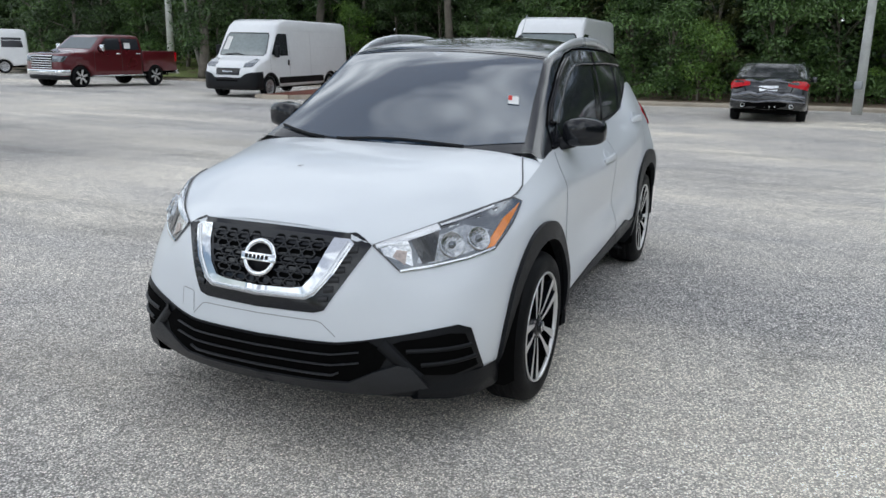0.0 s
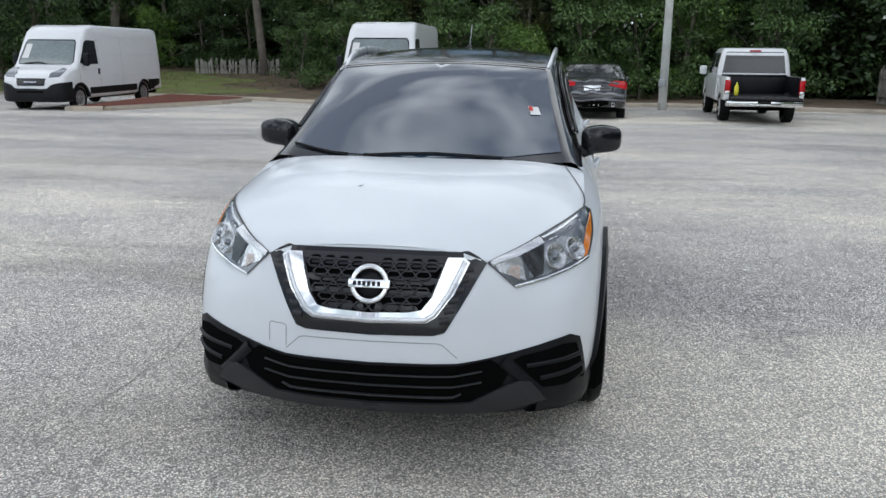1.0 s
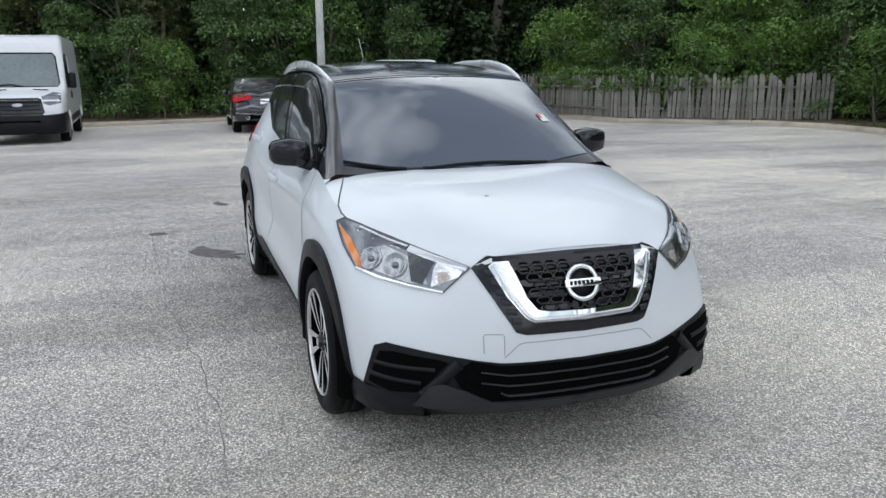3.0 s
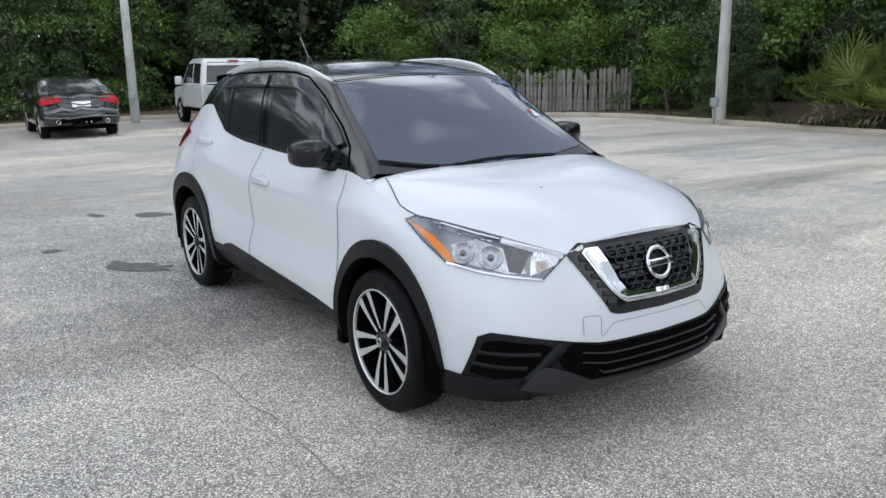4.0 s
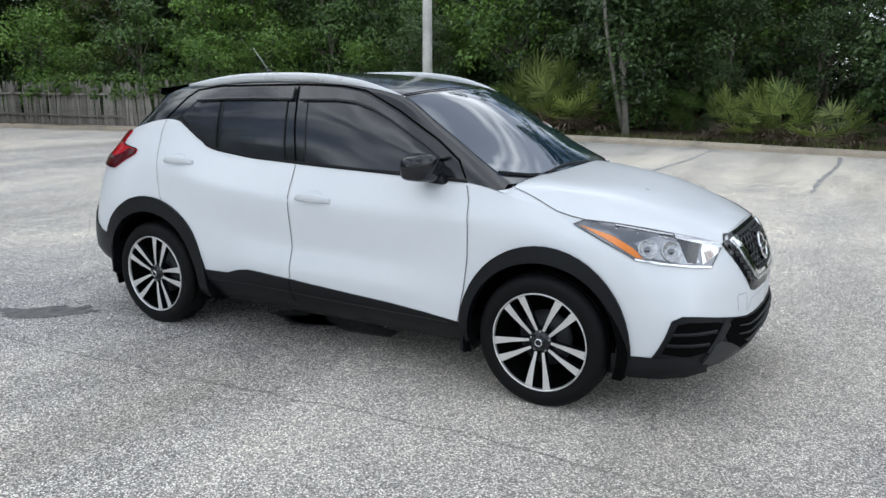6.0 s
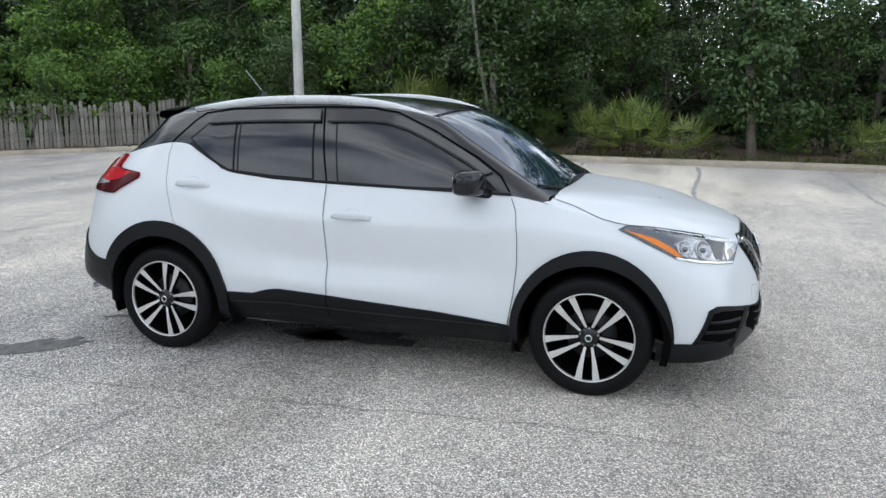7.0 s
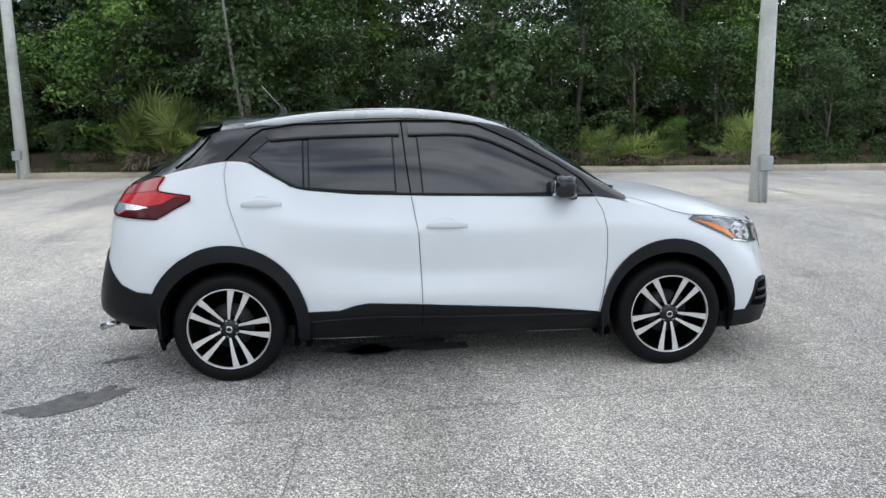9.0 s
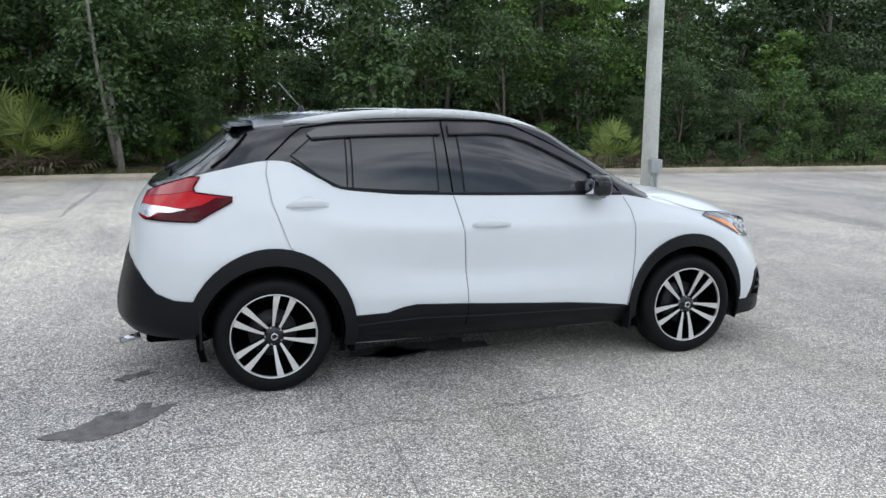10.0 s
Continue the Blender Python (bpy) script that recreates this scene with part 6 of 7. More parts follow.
def crack(name, pts, width, seed, material=None, label="thin dark crack across the asphalt"):
    g = np.random.default_rng(seed)
    fine = []
    for a, b in zip(pts, pts[1:]):
        a, b = Vector(a), Vector(b)
        n = max(2, int((b - a).length / .12))
        nr = Vector((-(b - a).y, (b - a).x)).normalized()
        fine += [a.lerp(b, k / n) + nr * g.normal(0, .012) for k in range(n)]
    fine.append(Vector(pts[-1]))
    bm = bmesh.new()
    rows = []
    for i, p in enumerate(fine):
        t = (fine[min(i + 1, len(fine) - 1)] - fine[max(0, i - 1)]).normalized()
        w = width * g.uniform(.3, 1.2)
        nr = Vector((-t.y, t.x))
        rows.append((bm.verts.new((*(p + nr * w / 2), gz(p.x, p.y) + .003)), bm.verts.new((*(p - nr * w / 2), gz(p.x, p.y) + .003))))
    for a, b in zip(rows, rows[1:]):
        bm.faces.new((a[0], a[1], b[1], b[0]))
    bm.normal_update()
    if sum(f.normal.z for f in bm.faces) < 0:
        bmesh.ops.reverse_faces(bm, faces=bm.faces)
    tagged(part(name, bm, material or M_crack, smooth=False), label, "crack" if material is None else "marking", kind="structure")


crack("crack", [(-1.60, 3.6), (-1.54, 1.8), (-1.45, .4), (-1.29, -1.2), (-1.33, -2.2)], .007, 1)
for k, y in enumerate((3.62, .88, -1.62, -4.15, -6.75, -9.3, -11.9)):
    crack("stall_line", [(EAST(y) - .25, y + .06), (11.0, y - .03), (9.2, y + .02), (7.4, y)], .085, 20 + k, M_oldline, "faded blacked-out parking line")
crack("crack", [(-6.0, 1.1), (-3.4, .95), (-1.2, .80)], .006, 31)
crack("crack", [(2.0, 6.0), (5.5, 5.2), (9.5, 5.6)], .012, 32)


# ---- parked vehicles ----
def arch_pts(cy, r, z0, n=12):
    """The cut-out of a wheel arch, from the rear foot over the wheel to the front foot (falling y)."""
    cz = r * 0.86
    a0 = math.asin(max(-1, min(1, (z0 - cz) / (r * 1.18))))
    R = r * 1.18
    return [(cy + R * math.cos(a0 + (math.pi - 2 * a0) * k / n), cz + R * math.sin(a0 + (math.pi - 2 * a0) * k / n)) for k in range(n + 1)]


def profile_body(prof, half, inset=0.06, lean=0.0, z_lean=1.0, nose=0.0, tail=0.0):
    """A closed body from its side outline, with rounded shoulders; it leans in above z_lean and narrows to nose and tail."""
    n = len(prof)
    area = sum(prof[i][0] * prof[(i + 1) % n][1] - prof[(i + 1) % n][0] * prof[i][1] for i in range(n))
    s = 1 if area > 0 else -1
    ins = []
    for i in range(n):
        a, b, c = Vector(prof[i - 1]), Vector(prof[i]), Vector(prof[(i + 1) % n])
        n1 = Vector((-(b - a).y, (b - a).x)).normalized() * s
        n2 = Vector((-(c - b).y, (c - b).x)).normalized() * s
        m = (n1 + n2)
        m = m.normalized() if m.length > 1e-6 else n1
        ins.append(b + m * inset)
    bm = bmesh.new()
    y0, y1 = min(p[0] for p in prof), max(p[0] for p in prof)
    rings = []
    for x, outline in ((half, ins), (half - inset * 0.35, [Vector(p) * 0.3 + q * 0.7 * 0 + q * 0.0 + (q - Vector(p)) * 0.35 + Vector(p) * 0.7 for p, q in zip(prof, ins)]), (half - inset, [Vector(p) for p in prof])):
        rings.append([bm.verts.new((x, p.x, p.y)) for p in outline])
    mids = [[bm.verts.new(((half - inset) * t, p[0], p[1])) for p in prof] for t in (0.5, 0.0)]
    rings += mids
    f0 = bm.faces.new(rings[0])
    for a, b in zip(rings, rings[1:]):
        for i in range(n):
            j = (i + 1) % n
            bm.faces.new((a[i], a[j], b[j], b[i]))
    for ax, no in ((1, Vector((0, 1, 0))), (2, Vector((0, 0, 1)))):
        lo, hi = (y0, y1) if ax == 1 else (min(p[1] for p in prof), max(p[1] for p in prof))
        k = lo + 0.22
        while k < hi:
            bmesh.ops.bisect_plane(bm, geom=bm.verts[:] + bm.edges[:] + bm.faces[:], plane_co=no * k, plane_no=no)
            k += 0.22
    bmesh.ops.triangulate(bm, faces=[f for f in bm.faces if len(f.verts) > 4])
    b2 = mirrored(bm)
    bm = joined(bm, b2)
    bmesh.ops.remove_doubles(bm, verts=bm.verts, dist=1e-4)
    for v in bm.verts:
        x, y, z = v.co
        k = 1 - lean * max(0.0, z - z_lean) ** 1.3 / half
        if nose and y < y0 + 0.9:
            k *= 1 - nose * ((y0 + 0.9 - y) / 0.9) ** 2
        if tail and y > y1 - 0.7:
            k *= 1 - tail * ((y - y1 + 0.7) / 0.7) ** 2
        v.co.x = x * k
        # bow the nose and the tail in plan
        u = min(1, abs(x) / half)
        if y < y0 + 0.5:
            v.co.y += 0.16 * nose / 0.1 * u**3 * (y0 + 0.5 - y) / 0.5 * 0.6
    bmesh.ops.recalc_face_normals(bm, faces=bm.faces)
    return bm


WHEEL_CACHE = {}


def add_wheel(root, x, y, r, width, kind):
    key = (r, width, kind)
    if key not in WHEEL_CACHE:
        t = mesh_of(lathe([(r * .68, .02), (r * .76, .004), (r * .88, 0), (r * .97, .018), (r, .045), (r, width - .045), (r * .97, width - .018), (r * .85, width), (r * .66, width - .01)], 40), "tyre")
        t.materials.append(M_rubber)
        bm = lathe([(0, .03), (r * .14, .03), (r * .2, .05), (r * .30, .05), (r * .56, .035), (r * .60, .022), (r * .685, .012), (r * .70, .03), (r * .66, .1)], 36)
        d = mesh_of(bm, "wheel")
        d.materials.append(M_steel if kind == "steel" else M_void)
        sp = None
        if kind == "alloy":
            q = prism([(-.030, r * .10), (.030, r * .10), (.045, r * .685), (-.045, r * .685)], .02, .004, "yz", .012)
            sp = mesh_of(q, "spoke", False)
            sp.materials.append(M_alloy)
        hole = None
        if kind == "steel":
            hole = mesh_of(moved(lathe([(0, 0), (.022, 0), (.022, .01)], 10), Matrix.Translation((.040, 0, r * .43))), "hand_hole")
            hole.materials.append(M_void)
        WHEEL_CACHE[key] = (t, d, sp, hole)
    t, d, sp, hole = WHEEL_CACHE[key]
    w = part("wheel", d, M_steel, root)
    w.matrix_local = Matrix.Translation((x, y, r - 0.004)) @ Matrix.Rotation(0 if x < 0 else math.pi, 4, "Z")
    part("tyre", t, M_rubber, w)
    if sp:
        for k in range(6):
            part("spoke", sp, M_alloy, w).matrix_local = Matrix.Rotation(radians(60 * k + 15), 4, "X")
    if hole:
        for k in range(8):
            part("hand_hole", hole, M_void, w).matrix_local = Matrix.Rotation(radians(45 * k), 4, "X")
    return w


def bvh_of(bm):
    c = bm.copy()
    bmesh.ops.triangulate(c, faces=c.faces)
    t = BVHTree.FromBMesh(c)
    c.free()
    return t


def duo(root, name, bm, material, label=""):
    b2 = mirrored(bm)
    return part(name, bm, material, root, label), part(name, b2, material, root, label)


L_ = (1, 0, 0)
F_ = (0, 1, 0)
M_fold = mk("scuffed_silver_skin", (.16, .165, .18), .18, metal=.7, var=.3, s1=9, s2=60, bump=.5, bs=12, coat=.6)


def wrap_band(plan, low, high, swell=.012):
    """A bumper skin: a plan line from the side round the nose to the middle, mirrored, with a rounded section."""
    line = [Vector((x, y, t)) for x, y, t in plan]
    line = spline(line, 4)
    line = line + [Vector((-p.x, p.y, p.z)) for p in line[-2::-1]]
    n = len(line)
    rows = []
    for i, p in enumerate(line):
        t = (line[min(n - 1, i + 1)] - line[max(0, i - 1)])
        nv = Vector((-t.y, t.x, 0)).normalized()
        if nv.dot(Vector((p.x, p.y - plan[-1][1] - 1.0, 0))) < 0:
            nv = -nv
        top = high + p.z
        q = Vector((p.x, p.y, 0))
        rows.append([q + nv * o + Vector((0, 0, z)) for o, z in ((-.06, top - .005), (.0, top), (swell * .6, top - .03), (swell, (low + top) / 2), (swell * .5, low + .07), (-.03, low + .01), (-.14, low))])
    bm = grid_bm(rows)
    bmesh.ops.recalc_face_normals(bm, faces=bm.faces)
    return bm


def van(m, label, wb, front, rear, height, style):
    """A panel van with its nose towards -y; style picks the face."""
    root = thing("panel_van", m, label, "van")
    fa, ra = -wb / 2, wb / 2
    r = 0.355
    n0, t1 = fa - front, ra + rear
    h = height
    prof = [(t1, .46), (t1 + .02, 1.2), (t1 - .03, h - .18), (t1 - .12, h - .04), (t1 - .35, h), (n0 + 2.0, h), (n0 + 1.72, h - .06), (n0 + 1.50, h - .20), (n0 + 1.30, h - .48), (n0 + .92, 1.42), (n0 + .80, 1.30), (n0 + .42, 1.18), (n0 + .14, 1.05), (n0 + .04, .88), (n0, .62), (n0 + .03, .36), (n0 + .16, .28)]
    prof += arch_pts(fa, r, .30)[::-1] + [(fa + .6, .34), (ra - .6, .36)] + arch_pts(ra, r, .38)[::-1]
    bm = profile_body(prof, 1.01, .09, .055, 1.1, .10, .03)
    T = bvh_of(bm)
    part("body", bm, M_vanwhite, root)
    part("underfloor", box(-.85, .85, n0 + .3, t1 - .2, .30, .50, .03), M_void, root)
    ws = FRONT([(-.82, 1.36), (-.865, 1.43), (-.79, h - .54), (-.73, h - .46), (.73, h - .46), (.79, h - .54), (.865, 1.43), (.82, 1.36)])
    part("windscreen", patch(T, ws, F_, .006, .01, .12), mk("van_windscreen", (.20, .235, .235), .05, var=.15, s1=2, s2=12, coat=1), root, "pale grey windscreen glass")
    part("windscreen_edge", ribbon(T, ws + [ws[0]], F_, .035, .006), M_plast, root)
    part("paper", patch(T, FRONT([(-.80, 1.52), (-.75, h - .58), (-.56, h - .58), (-.60, 1.52)]), F_, .014, .001, .2), M_paper, root)
    part("wiper", ribbon(T, FRONT([(-.65, 1.36), (-.2, 1.40), (.05, 1.35)]), F_, .03, .02, .1, .015), M_plast, root)
    win = SIDE([(n0 + 1.05, 1.40), (n0 + 1.40, h - .52), (n0 + 1.52, h - .46), (n0 + 2.02, h - .46), (n0 + 2.06, 1.36), (n0 + 1.30, 1.34)])
    duo(root, "door_window", patch(T, win, L_, .006, .01, .12), M_tint, "dark cab window")
    duo(root, "door_gap", ribbon(T, SIDE([(n0 + .95, 1.36), (n0 + .98, .8), (n0 + 1.18, .42), (n0 + 2.16, .40), (n0 + 2.16, 1.4), (n0 + 2.10, h - .38)]), L_, .012, .004), M_softseam)
    duo(root, "door_handle", ribbon(T, SIDE([(n0 + 2.05, 1.22), (n0 + 2.05, 1.04)]), L_, .05, .03, .05, .03), M_plast, "black door handle")
    for zz in ((1.02, 1.66, h - .34) if style == "wide" else (1.0, 1.72)):
        duo(root, "side_crease", ribbon(T, SIDE([(n0 + 2.3, zz), (t1 - .15, zz)]), L_, .02, .008, crown=.006), M_vanwhite)
    duo(root, "door_gap", ribbon(T, SIDE([(n0 + 3.55, .5), (n0 + 3.55, h - .35)]), L_, .010, .004), M_softseam)
    mb = box(-1.22, -1.05, n0 + 1.12, n0 + 1.24, 1.30, 1.68, .05, 3)
    duo(root, "door_mirror", mb, M_plast, "tall black door mirror")
    duo(root, "mirror_arm", tube([(-1.10, n0 + 1.2, 1.36), (-.95, n0 + 1.28, 1.34)], .04, 8), M_plast)
    if style == "wide":
        part("bumper", wrap_band([(-1.005, fa - .43, .06), (-1.0, n0 + .40, .05), (-.955, n0 + .17, .04), (-.80, n0 + .05, .02), (-.62, n0 + .0, -.04), (-.5, n0 - .02, -.13), (0, n0 - .035, -.13)], .27, .80), M_plast, root, "dark grey plastic bumper")
        part("grille", patch(T, FRONT([(-.45, .95), (.45, .95), (.42, .74), (-.42, .74)]), F_, .014, .02, .12), M_gloss, root, "black grille with a light mark")
        for k in range(5):
            part("grille_mark", patch(T, FRONT([(-.20 + .08 * k, .87), (-.145 + .08 * k, .87), (-.145 + .08 * k, .83), (-.20 + .08 * k, .83)]), F_, .02, .002, .1), M_satin, root)
        part("grille_slot", patch(T, FRONT([(-.40, .60), (.40, .60), (.38, .46), (-.38, .46)]), F_, .052, .003, .1), M_void, root)
        duo(root, "head_lamp", patch(T, [(-.66, n0, 1.10), (-.60, n0, .98), (-.90, n0 + .05, 1.0), (-.99, n0 + .35, 1.22), (-.93, n0 + .25, 1.25)], (.5, .85, 0), .01, .01, .08), M_lampgrey, "clear head lamp")
        duo(root, "side_trim", patch(T, SIDE([(fa + .52, .66), (ra - .55, .68), (ra - .55, .47), (fa + .52, .46)]), L_, .01, .02, .3), M_plast, "black side strip")
        duo(root, "rear_trim", patch(T, SIDE([(ra + .30, .80), (t1 - .02, .80), (t1 - .04, .46), (ra + .46, .46)]), L_, .01, .02, .3), M_plast)
        duo(root, "front_arch_trim", ribbon(T, SIDE([(fa + .47 * math.cos(a), .31 + .47 * math.sin(a)) for a in [math.pi * k / 12 for k in range(13)]]), L_, .09, .012, .05, .02), M_plast)
        duo(root, "rear_arch_trim", ribbon(T, SIDE([(ra + .47 * math.cos(a), .31 + .47 * math.sin(a)) for a in [math.pi * k / 12 for k in range(13)]]), L_, .07, .012, .05, .02), M_plast)
    else:
        part("bumper", wrap_band([(-1.005, fa - .43, .03), (-1.0, n0 + .40, .03), (-.955, n0 + .17, .02), (-.80, n0 + .05, .0), (-.5, n0 - .015, -.02), (0, n0 - .035, -.02)], .27, .73), M_plast, root, "dark grey plastic bumper")
        part("grille", patch(T, FRONT([(-.50, 1.06), (-.42, 1.09), (.42, 1.09), (.50, 1.06), (.56, .78), (.48, .67), (-.48, .67), (-.56, .78)]), F_, .018, .02, .12), M_gloss, root, "black grille with an oval badge")
        for zz in (.76, .85, .94, 1.03):
            part("grille_bar", ribbon(T, FRONT([(-.5, zz), (.5, zz)]), F_, .035, .03, .1, .012), M_plast2, root)
        part("badge", patch(T, FRONT([(.11 * math.cos(a), .93 + .042 * math.sin(a)) for a in [2 * math.pi * k / 16 for k in range(16)]]), F_, .045, .012, .1), M_satin, root)
        part("bumper_slot", patch(T, FRONT([(-.46, .60), (.46, .60), (.42, .46), (-.42, .46)]), F_, .052, .003, .1), M_void, root)
        duo(root, "head_lamp", patch(T, [(-.62, n0, 1.12), (-.60, n0, .98), (-.72, n0, .93), (-.95, n0 + .1, .98), (-.98, n0 + .30, 1.20), (-.88, n0 + .2, 1.22)], (.4, .9, 0), .01, .01, .08), M_lampgrey, "clear head lamp")
        duo(root, "bonnet_vent", ribbon(T, FRONT([(-.62, 1.27), (-.28, 1.285)]), F_, .02, .008), M_void)
        duo(root, "side_trim", patch(T, SIDE([(fa + .52, .62), (ra - .55, .66), (ra - .55, .50), (fa + .52, .46)]), L_, .01, .02, .3), M_plast)
        duo(root, "load_window", patch(T, SIDE([(n0 + 2.35, 1.36), (n0 + 2.38, h - .50), (n0 + 3.40, h - .50), (n0 + 3.40, 1.36)]), L_, .006, .01, .12), M_tint if style == "glazed" else M_vanwhite)
    if style == "glazed":
        for q0, q1 in ((n0 + 3.55, n0 + 4.55), (n0 + 4.70, t1 - .22)):
            duo(root, "load_window", patch(T, SIDE([(q0, 1.36), (q0 + .02, h - .44), (q1 - .1, h - .44), (q1, 1.36)]), L_, .006, .01, .12), M_tint, "dark side glass")
        duo(root, "lower_trim", patch(T, SIDE([(fa + .52, .80), (ra - .55, .80), (ra - .55, .50), (fa + .52, .46)]), L_, .014, .02, .3), M_plast)
    for y in (fa, ra):
        for x in (-.985, .985):
            add_wheel(root, x, y, r, .22, "steel")
    return root


def sedan(m):
    """A grey saloon with a crushed boot, nose towards -y."""
    root = thing("saloon_car", m, "dark grey saloon with a crushed rear bumper, parked at the kerb", "car")
    fa, ra, r = -1.41, 1.41, .335
    prof = [(2.36, .34), (2.40, .56), (2.34, .82), (2.27, .98), (1.72, 1.06), (1.25, 1.24), (.78, 1.40), (.2, 1.455), (-.25, 1.42), (-.75, 1.20), (-1.12, 1.0), (-1.8, .92), (-2.25, .80), (-2.42, .62), (-2.42, .36), (-2.3, .24)]
    prof += arch_pts(fa, r, .26)[::-1] + arch_pts(ra, r, .26)[::-1]
    bm = profile_body(prof, .905, .10, .40, .90, .12, .09)
    for v in bm.verts:
        if v.co.y > 1.7:
            k = (v.co.y - 1.7) / .7
            v.co.y -= .13 * k * max(0.0, noise.noise(Vector((v.co.x * 3.1, v.co.z * 4.2, 2.0))) + .25)
            v.co.z += .05 * k * noise.noise(Vector((v.co.x * 3.5, v.co.z * 5.0, 7.0)))
    T = bvh_of(bm)
    part("body", bm, M_greypaint, root)
    part("underfloor", box(-.75, .75, -2.1, 2.15, .22, .36, .03), M_void, root)
    B_ = (0, -1, 0)
    part("rear_screen", patch(T, FRONT([(-.64, 1.07), (-.47, 1.39), (.47, 1.39), (.64, 1.07)]), B_, .006, .01, .1), M_tint, root, "dark rear screen")
    duo(root, "tail_lamp", patch(T, [(-.45, 2.3, .98), (-.62, 2.28, 1.0), (-.84, 2.1, 1.0), (-.88, 1.98, .93), (-.84, 2.15, .80), (-.62, 2.3, .86), (-.44, 2.33, .90)], (.35, -.94, 0), .012, .015, .06), M_red, "red tail lamp")
    part("boot_gap", ribbon(T, FRONT([(-.58, .98), (-.50, .74), (.48, .72), (.60, .96)]), B_, .022, .006), M_void, root)
    part("plate_panel", patch(T, FRONT([(-.22, .90), (.22, .88), (.20, .76), (-.20, .77)]), B_, .012, .004, .1), M_satin, root, "bent pale plate panel")
    for pts, w in (([(-.80, .62), (-.45, .70), (-.3, .67), (.05, .73), (.2, .66), (.4, .71), (.80, .64)], .11), ([(-.82, .52), (-.2, .56), (.3, .50), (.82, .54)], .05), ([(-.55, .96), (-.1, 1.02), (.2, .97), (.55, 1.0)], .035), ([(-.40, .86), (-.05, .80), (.35, .87)], .03)):
        part("torn_bumper_fold", ribbon(T, FRONT(pts), B_, w, .02, .08, .02, .03), M_fold, root, "crumpled bumper skin")
    part("bumper_cavity", patch(T, FRONT([(-.62, .46), (-.5, .52), (.5, .50), (.62, .46), (.55, .34), (-.55, .34)]), B_, .012, .003, .1), M_void, root)
    for k in range(4):
        part("bumper_clip", box(-.2 + .12 * k, -.17 + .12 * k, 2.28, 2.33, .38, .46, .005), M_satin, root)
    duo(root, "exhaust_tip", moved(lathe([(.038, -.06), (.05, -.06), (.05, .06), (.04, .06)], 18, True), Matrix.Translation((-.55, 2.33, .42)) @ Matrix.Rotation(radians(90), 4, "Z")), M_chrome, "chrome exhaust tip")
    duo(root, "side_window", patch(T, SIDE([(-.72, 1.0), (-.30, 1.30), (.3, 1.37), (.85, 1.30), (1.25, 1.06), (.4, .98)]), L_, .006, .01, .1), M_tint, "dark side glass")
    duo(root, "door_mirror", box(-1.03, -.89, -.72, -.60, .92, 1.06, .035, 3), M_greypaint, "grey door mirror")
    part("windscreen", patch(T, FRONT([(-.62, 1.02), (-.52, 1.34), (.52, 1.34), (.62, 1.02)]), F_, .006, .01, .1), M_tint, root)
    for y in (fa, ra):
        for x in (-.885, .885):
            add_wheel(root, x, y, r, .22, "alloy")
    return root


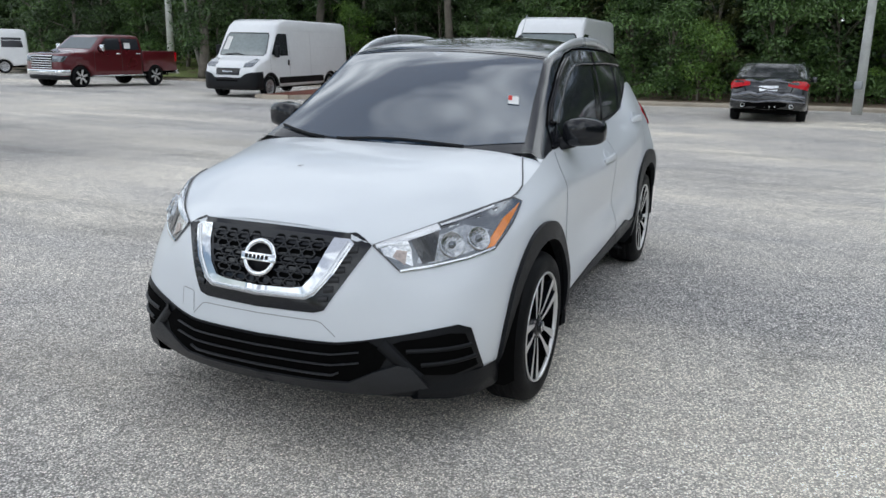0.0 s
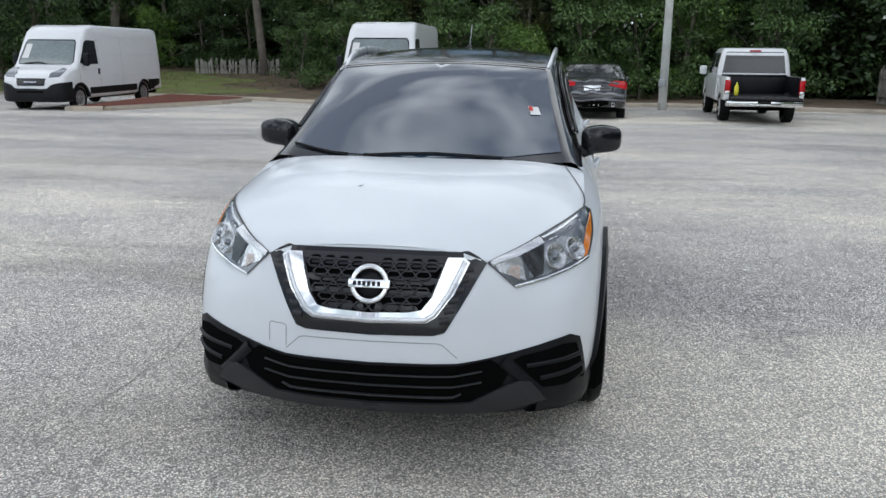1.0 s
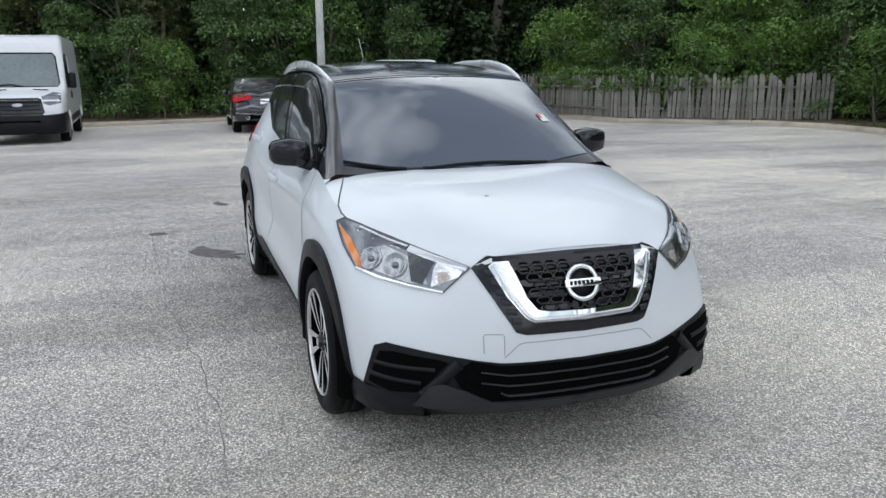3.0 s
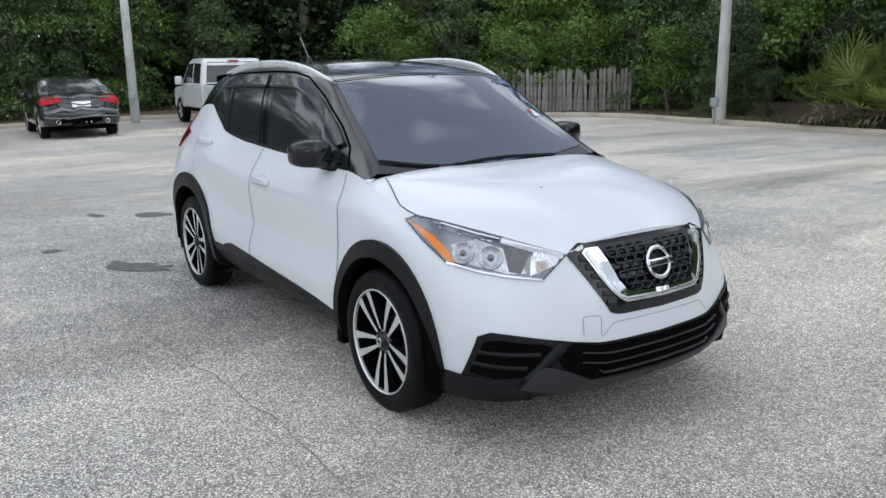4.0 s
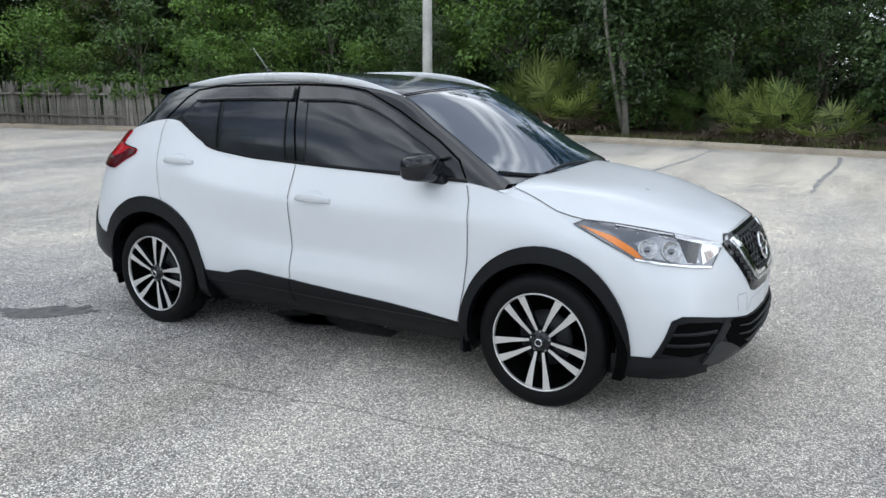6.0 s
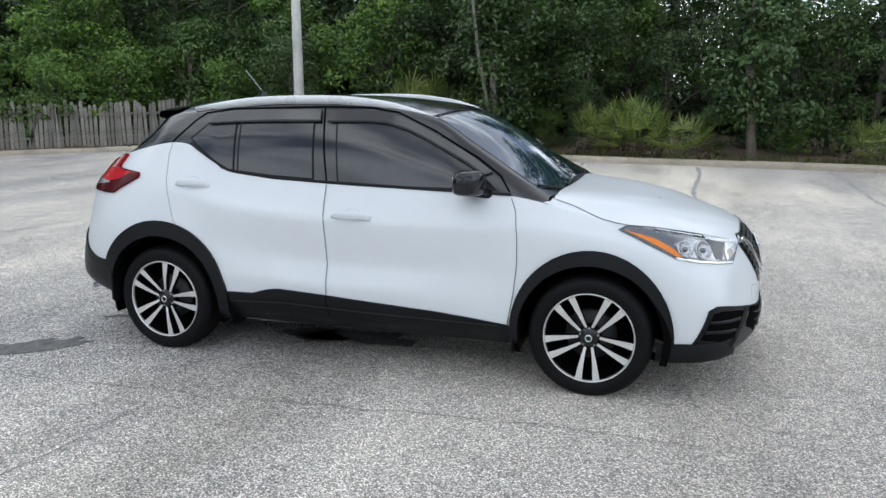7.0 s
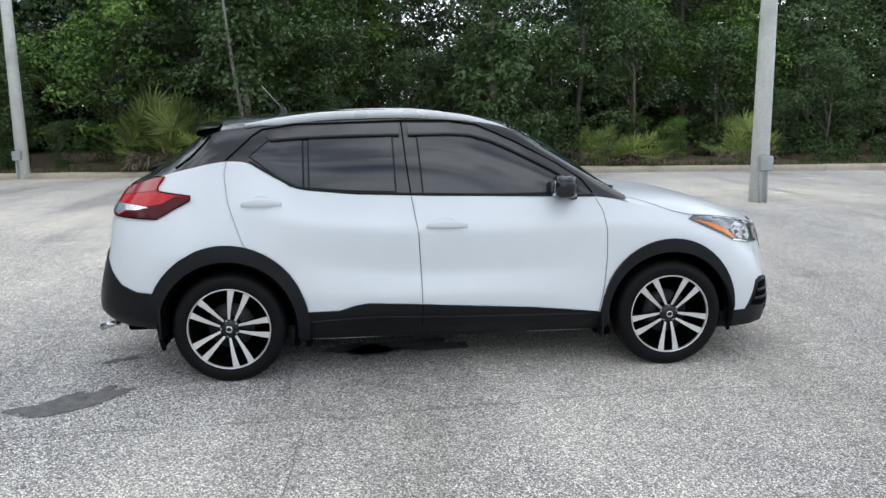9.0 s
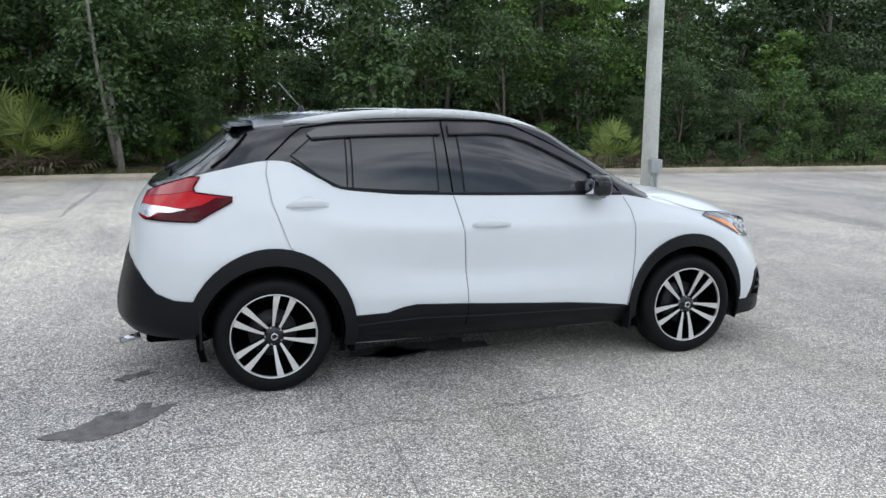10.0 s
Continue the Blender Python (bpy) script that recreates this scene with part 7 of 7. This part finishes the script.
def pickup(m, label, paint, wb, height, big, gate_down):
    """A crew-cab pickup, nose towards -y."""
    root = thing("pickup_truck", m, label, "truck")
    r = .40 if big else .37
    fa, ra = -wb / 2, wb / 2
    half = 1.0 if big else .91
    h = height
    belt = 1.36 if big else 1.14
    hood = 1.30 if big else 1.06
    n0, t1 = fa - .92, ra + (1.18 if big else 1.10)
    cab = ra - .68
    low = .40 if big else .48
    prof = [(cab, low), (cab, belt + .02), (cab - .05, h - .16), (cab - .16, h - .03), (cab - .5, h), (fa + 1.35, h - .01), (fa + 1.15, h - .08), (fa + .55, belt + .04), (fa + (.30 if big else .42), hood + .02), (fa - .4, hood - .02), (n0 + .12, hood - .08), (n0 + .02, hood - .22), (n0, .60), (n0 + .05, .44), (n0 + .25, .38)] + arch_pts(fa, r, .46)[::-1] + [(fa + .7, low)]
    bm = profile_body(prof, half, .07, .20, belt, .10, 0)
    T = bvh_of(bm)
    part("cab", bm, paint, root)
    # the load bed: two side walls with arches, a floor, a front wall and a tailgate
    wall = [(cab + .02, .55), (cab + .02, belt), (t1 - .03, belt - .01), (t1, belt - .06), (t1, .58)] + [p for p in arch_pts(ra, r, .56)[::-1]]
    wall = [(cab + .02, .55), (cab + .02, belt), (t1 - .03, belt - .01), (t1, belt - .06), (t1, .58)] + arch_pts(ra, r, .56)
    side = prism(wall, .10, .015, "yz", -half + .01)
    duo(root, "bed_side", side, paint)
    part("bed_floor", box(-half + .1, half - .1, cab + .02, t1 - .02, .62, .68, .01), M_plast, root, "black bed liner")
    part("bed_front", box(-half + .1, half - .1, cab + .02, cab + .09, .62, belt - .01, .01), M_plast, root)
    duo(root, "liner_side", box(-half + .105, -half + .125, cab + .06, t1 - .02, .66, belt - .005, .004), M_plast)
    if gate_down:
        g = part("tailgate", box(-half + .12, half - .12, t1 - .01, t1 + .50, .62, .675, .02), M_plast2, root, "lowered tailgate with a dark liner")
    else:
        g = part("tailgate", box(-half + .11, half - .11, t1 - .07, t1, .62, belt - .03, .02), paint, root)
    part("rear_bumper", joined(box(-half + .03, half - .03, t1 - .02, t1 + .16, .44, .60, .04, 3), box(-.38, .38, t1 + .02, t1 + .20, .46, .52, .02)), M_chrome, root, "metal rear bumper")
    part("plate", box(-.15, .15, t1 + .165, t1 + .17, .50, .58, .002), M_plast2, root)
    duo(root, "tail_lamp", box(-half + .0, -half + .125, t1 - .10, t1 + .006, belt - .42, belt - .07, .02, 3), M_red, "red tail lamp")
    part("chassis", joined(box(-.5, .5, n0 + .4, t1 - .1, .40, .56, .03), box(-.8, .8, fa + .6, cab, .38, .5, .03), tube([(-.75, ra, r), (.75, ra, r)], .09, 10), tube([(.3, ra + .3, .42), (.42, t1 + .05, .40)], .035, 8)), M_void, root)
    B_ = (0, -1, 0)
    part("rear_window", patch(T, FRONT([(-half + .13, belt + .06), (-half + .20, h - .13), (-half + .24, h - .11), (half - .24, h - .11), (half - .20, h - .13), (half - .13, belt + .06)]), B_, .006, .01, .12), M_tint, root, "dark rear cab window")
    part("stop_lamp", box(-.14, .14, cab - .06, cab - .02, h - .10, h - .06, .01), M_red, root)
    y1, y2 = fa + .78, cab - .17
    ym = (y1 + y2) / 2 + .12
    duo(root, "front_window", patch(T, SIDE([(y1, belt + .02), (y1 + .42, h - .15), (ym - .05, h - .13), (ym - .05, belt + .03)]), L_, .006, .01, .1), M_tint, "dark cab window")
    duo(root, "rear_side_window", patch(T, SIDE([(ym + .05, belt + .03), (ym + .05, h - .13), (y2 - .05, h - .15), (y2, belt + .03)]), L_, .006, .01, .1), M_tint, "dark cab window")
    for yy in (y1 - .16, ym, y2 + .10):
        duo(root, "door_gap", ribbon(T, SIDE([(yy, .55), (yy, belt)]), L_, .012, .004), M_seam)
    for yy in (ym - .18, y2 - .08):
        duo(root, "door_handle", ribbon(T, SIDE([(yy - .12, belt - .12), (yy + .08, belt - .12)]), L_, .04, .035, .05, .03, .01), M_chrome if big else paint, "door handle")
    part("windscreen", patch(T, FRONT([(-half + .14, belt + .06), (-half + .26, h - .12), (half - .26, h - .12), (half - .14, belt + .06)]), F_, .006, .01, .12), mk("truck_windscreen", (.12, .14, .145), .05, var=.1, s1=2, s2=12, coat=1), root, "pale windscreen glass")
    duo(root, "door_mirror", box(-half - .26, -half - .06, y1 + .02, y1 + .14, belt - .02, belt + .22, .04, 3), M_chrome if big else paint, "door mirror")
    part("grille", patch(T, FRONT([(-.55, hood - .12), (.55, hood - .12), (.52, .68), (-.52, .68)]), F_, .014, .02, .12), M_plast, root, "chrome barred grille")
    for k in range(6):
        zg = .72 + (hood - .88) / 5 * k
        part("grille_bar", ribbon(T, FRONT([(-.53, zg), (.53, zg)]), F_, .03, .03, .1, .015, .006), M_chrome, root)
    part("front_bumper", wrap_band([(-half + .01, fa - .50, 0), (-half + .015, n0 + .35, 0), (-half + .06, n0 + .16, 0), (-half + .22, n0 + .03, 0), (-.4, n0 - .03, 0), (0, n0 - .045, 0)], .44, .66), M_chrome, root, "chrome front bumper")
    duo(root, "head_lamp", patch(T, [(-.58, n0, hood - .14), (-.57, n0, hood - .36), (-half + .05, n0 + .1, hood - .36), (-half + .01, n0 + .3, hood - .16)], (.35, .94, 0), .012, .015, .08), M_lampgrey, "clear head lamp")
    part("front_valance", wrap_band([(-half + .05, fa - .50, 0), (-half + .06, n0 + .35, 0), (-half + .12, n0 + .18, 0), (-half + .28, n0 + .06, 0), (-.4, n0 + .0, 0), (0, n0 - .015, 0)], .30, .46), M_plast, root)
    if gate_down:
        duo(root, "lamp_base", box(-half + .002, -half + .118, t1 - .09, t1 + .009, belt - .42, belt - .33, .015, 3), M_clear, "clear reversing lamp")
        for k in range(9):
            part("gate_rib", box(-half + .2 + k * (2 * half - .4) / 8 - .02, -half + .2 + k * (2 * half - .4) / 8 + .02, t1 + .03, t1 + .46, .672, .684, .004), M_plast, root)
        part("bed_rail", box(-half + .1, half - .1, cab + .03, cab + .10, belt - .03, belt + .02, .01), M_plast, root)
        duo(root, "bumper_step", box(-half + .03, -half + .30, t1 + .0, t1 + .185, .575, .605, .01), M_plast, "black step pad")
    if big:
        duo(root, "paper", patch(T, SIDE([(ym + .15, belt + .08), (ym + .15, h - .30), (ym + .45, h - .30), (ym + .45, belt + .08)]), L_, .012, .002, .2), M_paper, "white paper in the window")
        duo(root, "running_board", box(-half - .06, -half + .12, fa + .55, ra - .6, .40, .45, .02), M_chrome)
    for y in (fa, ra):
        for x in (-half + .02, half - .02):
            add_wheel(root, x, y, r, .25, "alloy")
    return root


def parked(x, y, heading):
    """A place on the lot; heading turns the nose from -y, in degrees."""
    return Matrix.Translation((x, y, gz(x, y))) @ Matrix.Rotation(radians(heading), 4, "Z")


van(parked(-4.48, 19.2, .5), "white mid-roof panel van with a black grille, parked at the kerb", 3.75, 1.02, 1.20, 2.60, "tall")
van(parked(-14.9, 20.0, 2), "white high-roof panel van with dark bumper beside the mulch island", 4.04, .95, 1.40, 2.52, "wide")
sedan(parked(1.40, 19.0, 180 - 2))
pickup(parked(5.52, 18.6, 180 - 3), "white crew-cab pickup with its tailgate lowered, parked at the kerb", M_vanwhite, 3.4, 1.84, False, True)
pickup(parked(-23.3, 20.3, -3), "dark red crew-cab pickup with chrome grille, parked in the far row", M_redpaint, 3.68, 1.95, True, False)
van(parked(-38.9, 26.2, -38), "white passenger van with dark side glass in the far row", 3.75, 1.02, 1.20, 2.30, "glazed")
bottle = thing("spray_bottle", parked(4.68, 15.58, 0) @ Matrix.Translation((0, 0, .685)), "yellow bottle standing on the pickup's tailgate", "bottle")
part("bottle_body", moved(lathe([(0, 0), (.05, 0), (.052, .18), (.03, .25), (.018, .27), (.018, .31), (0, .31)], 18), Matrix.Rotation(radians(-90), 4, "Y")), M_yellow, bottle)
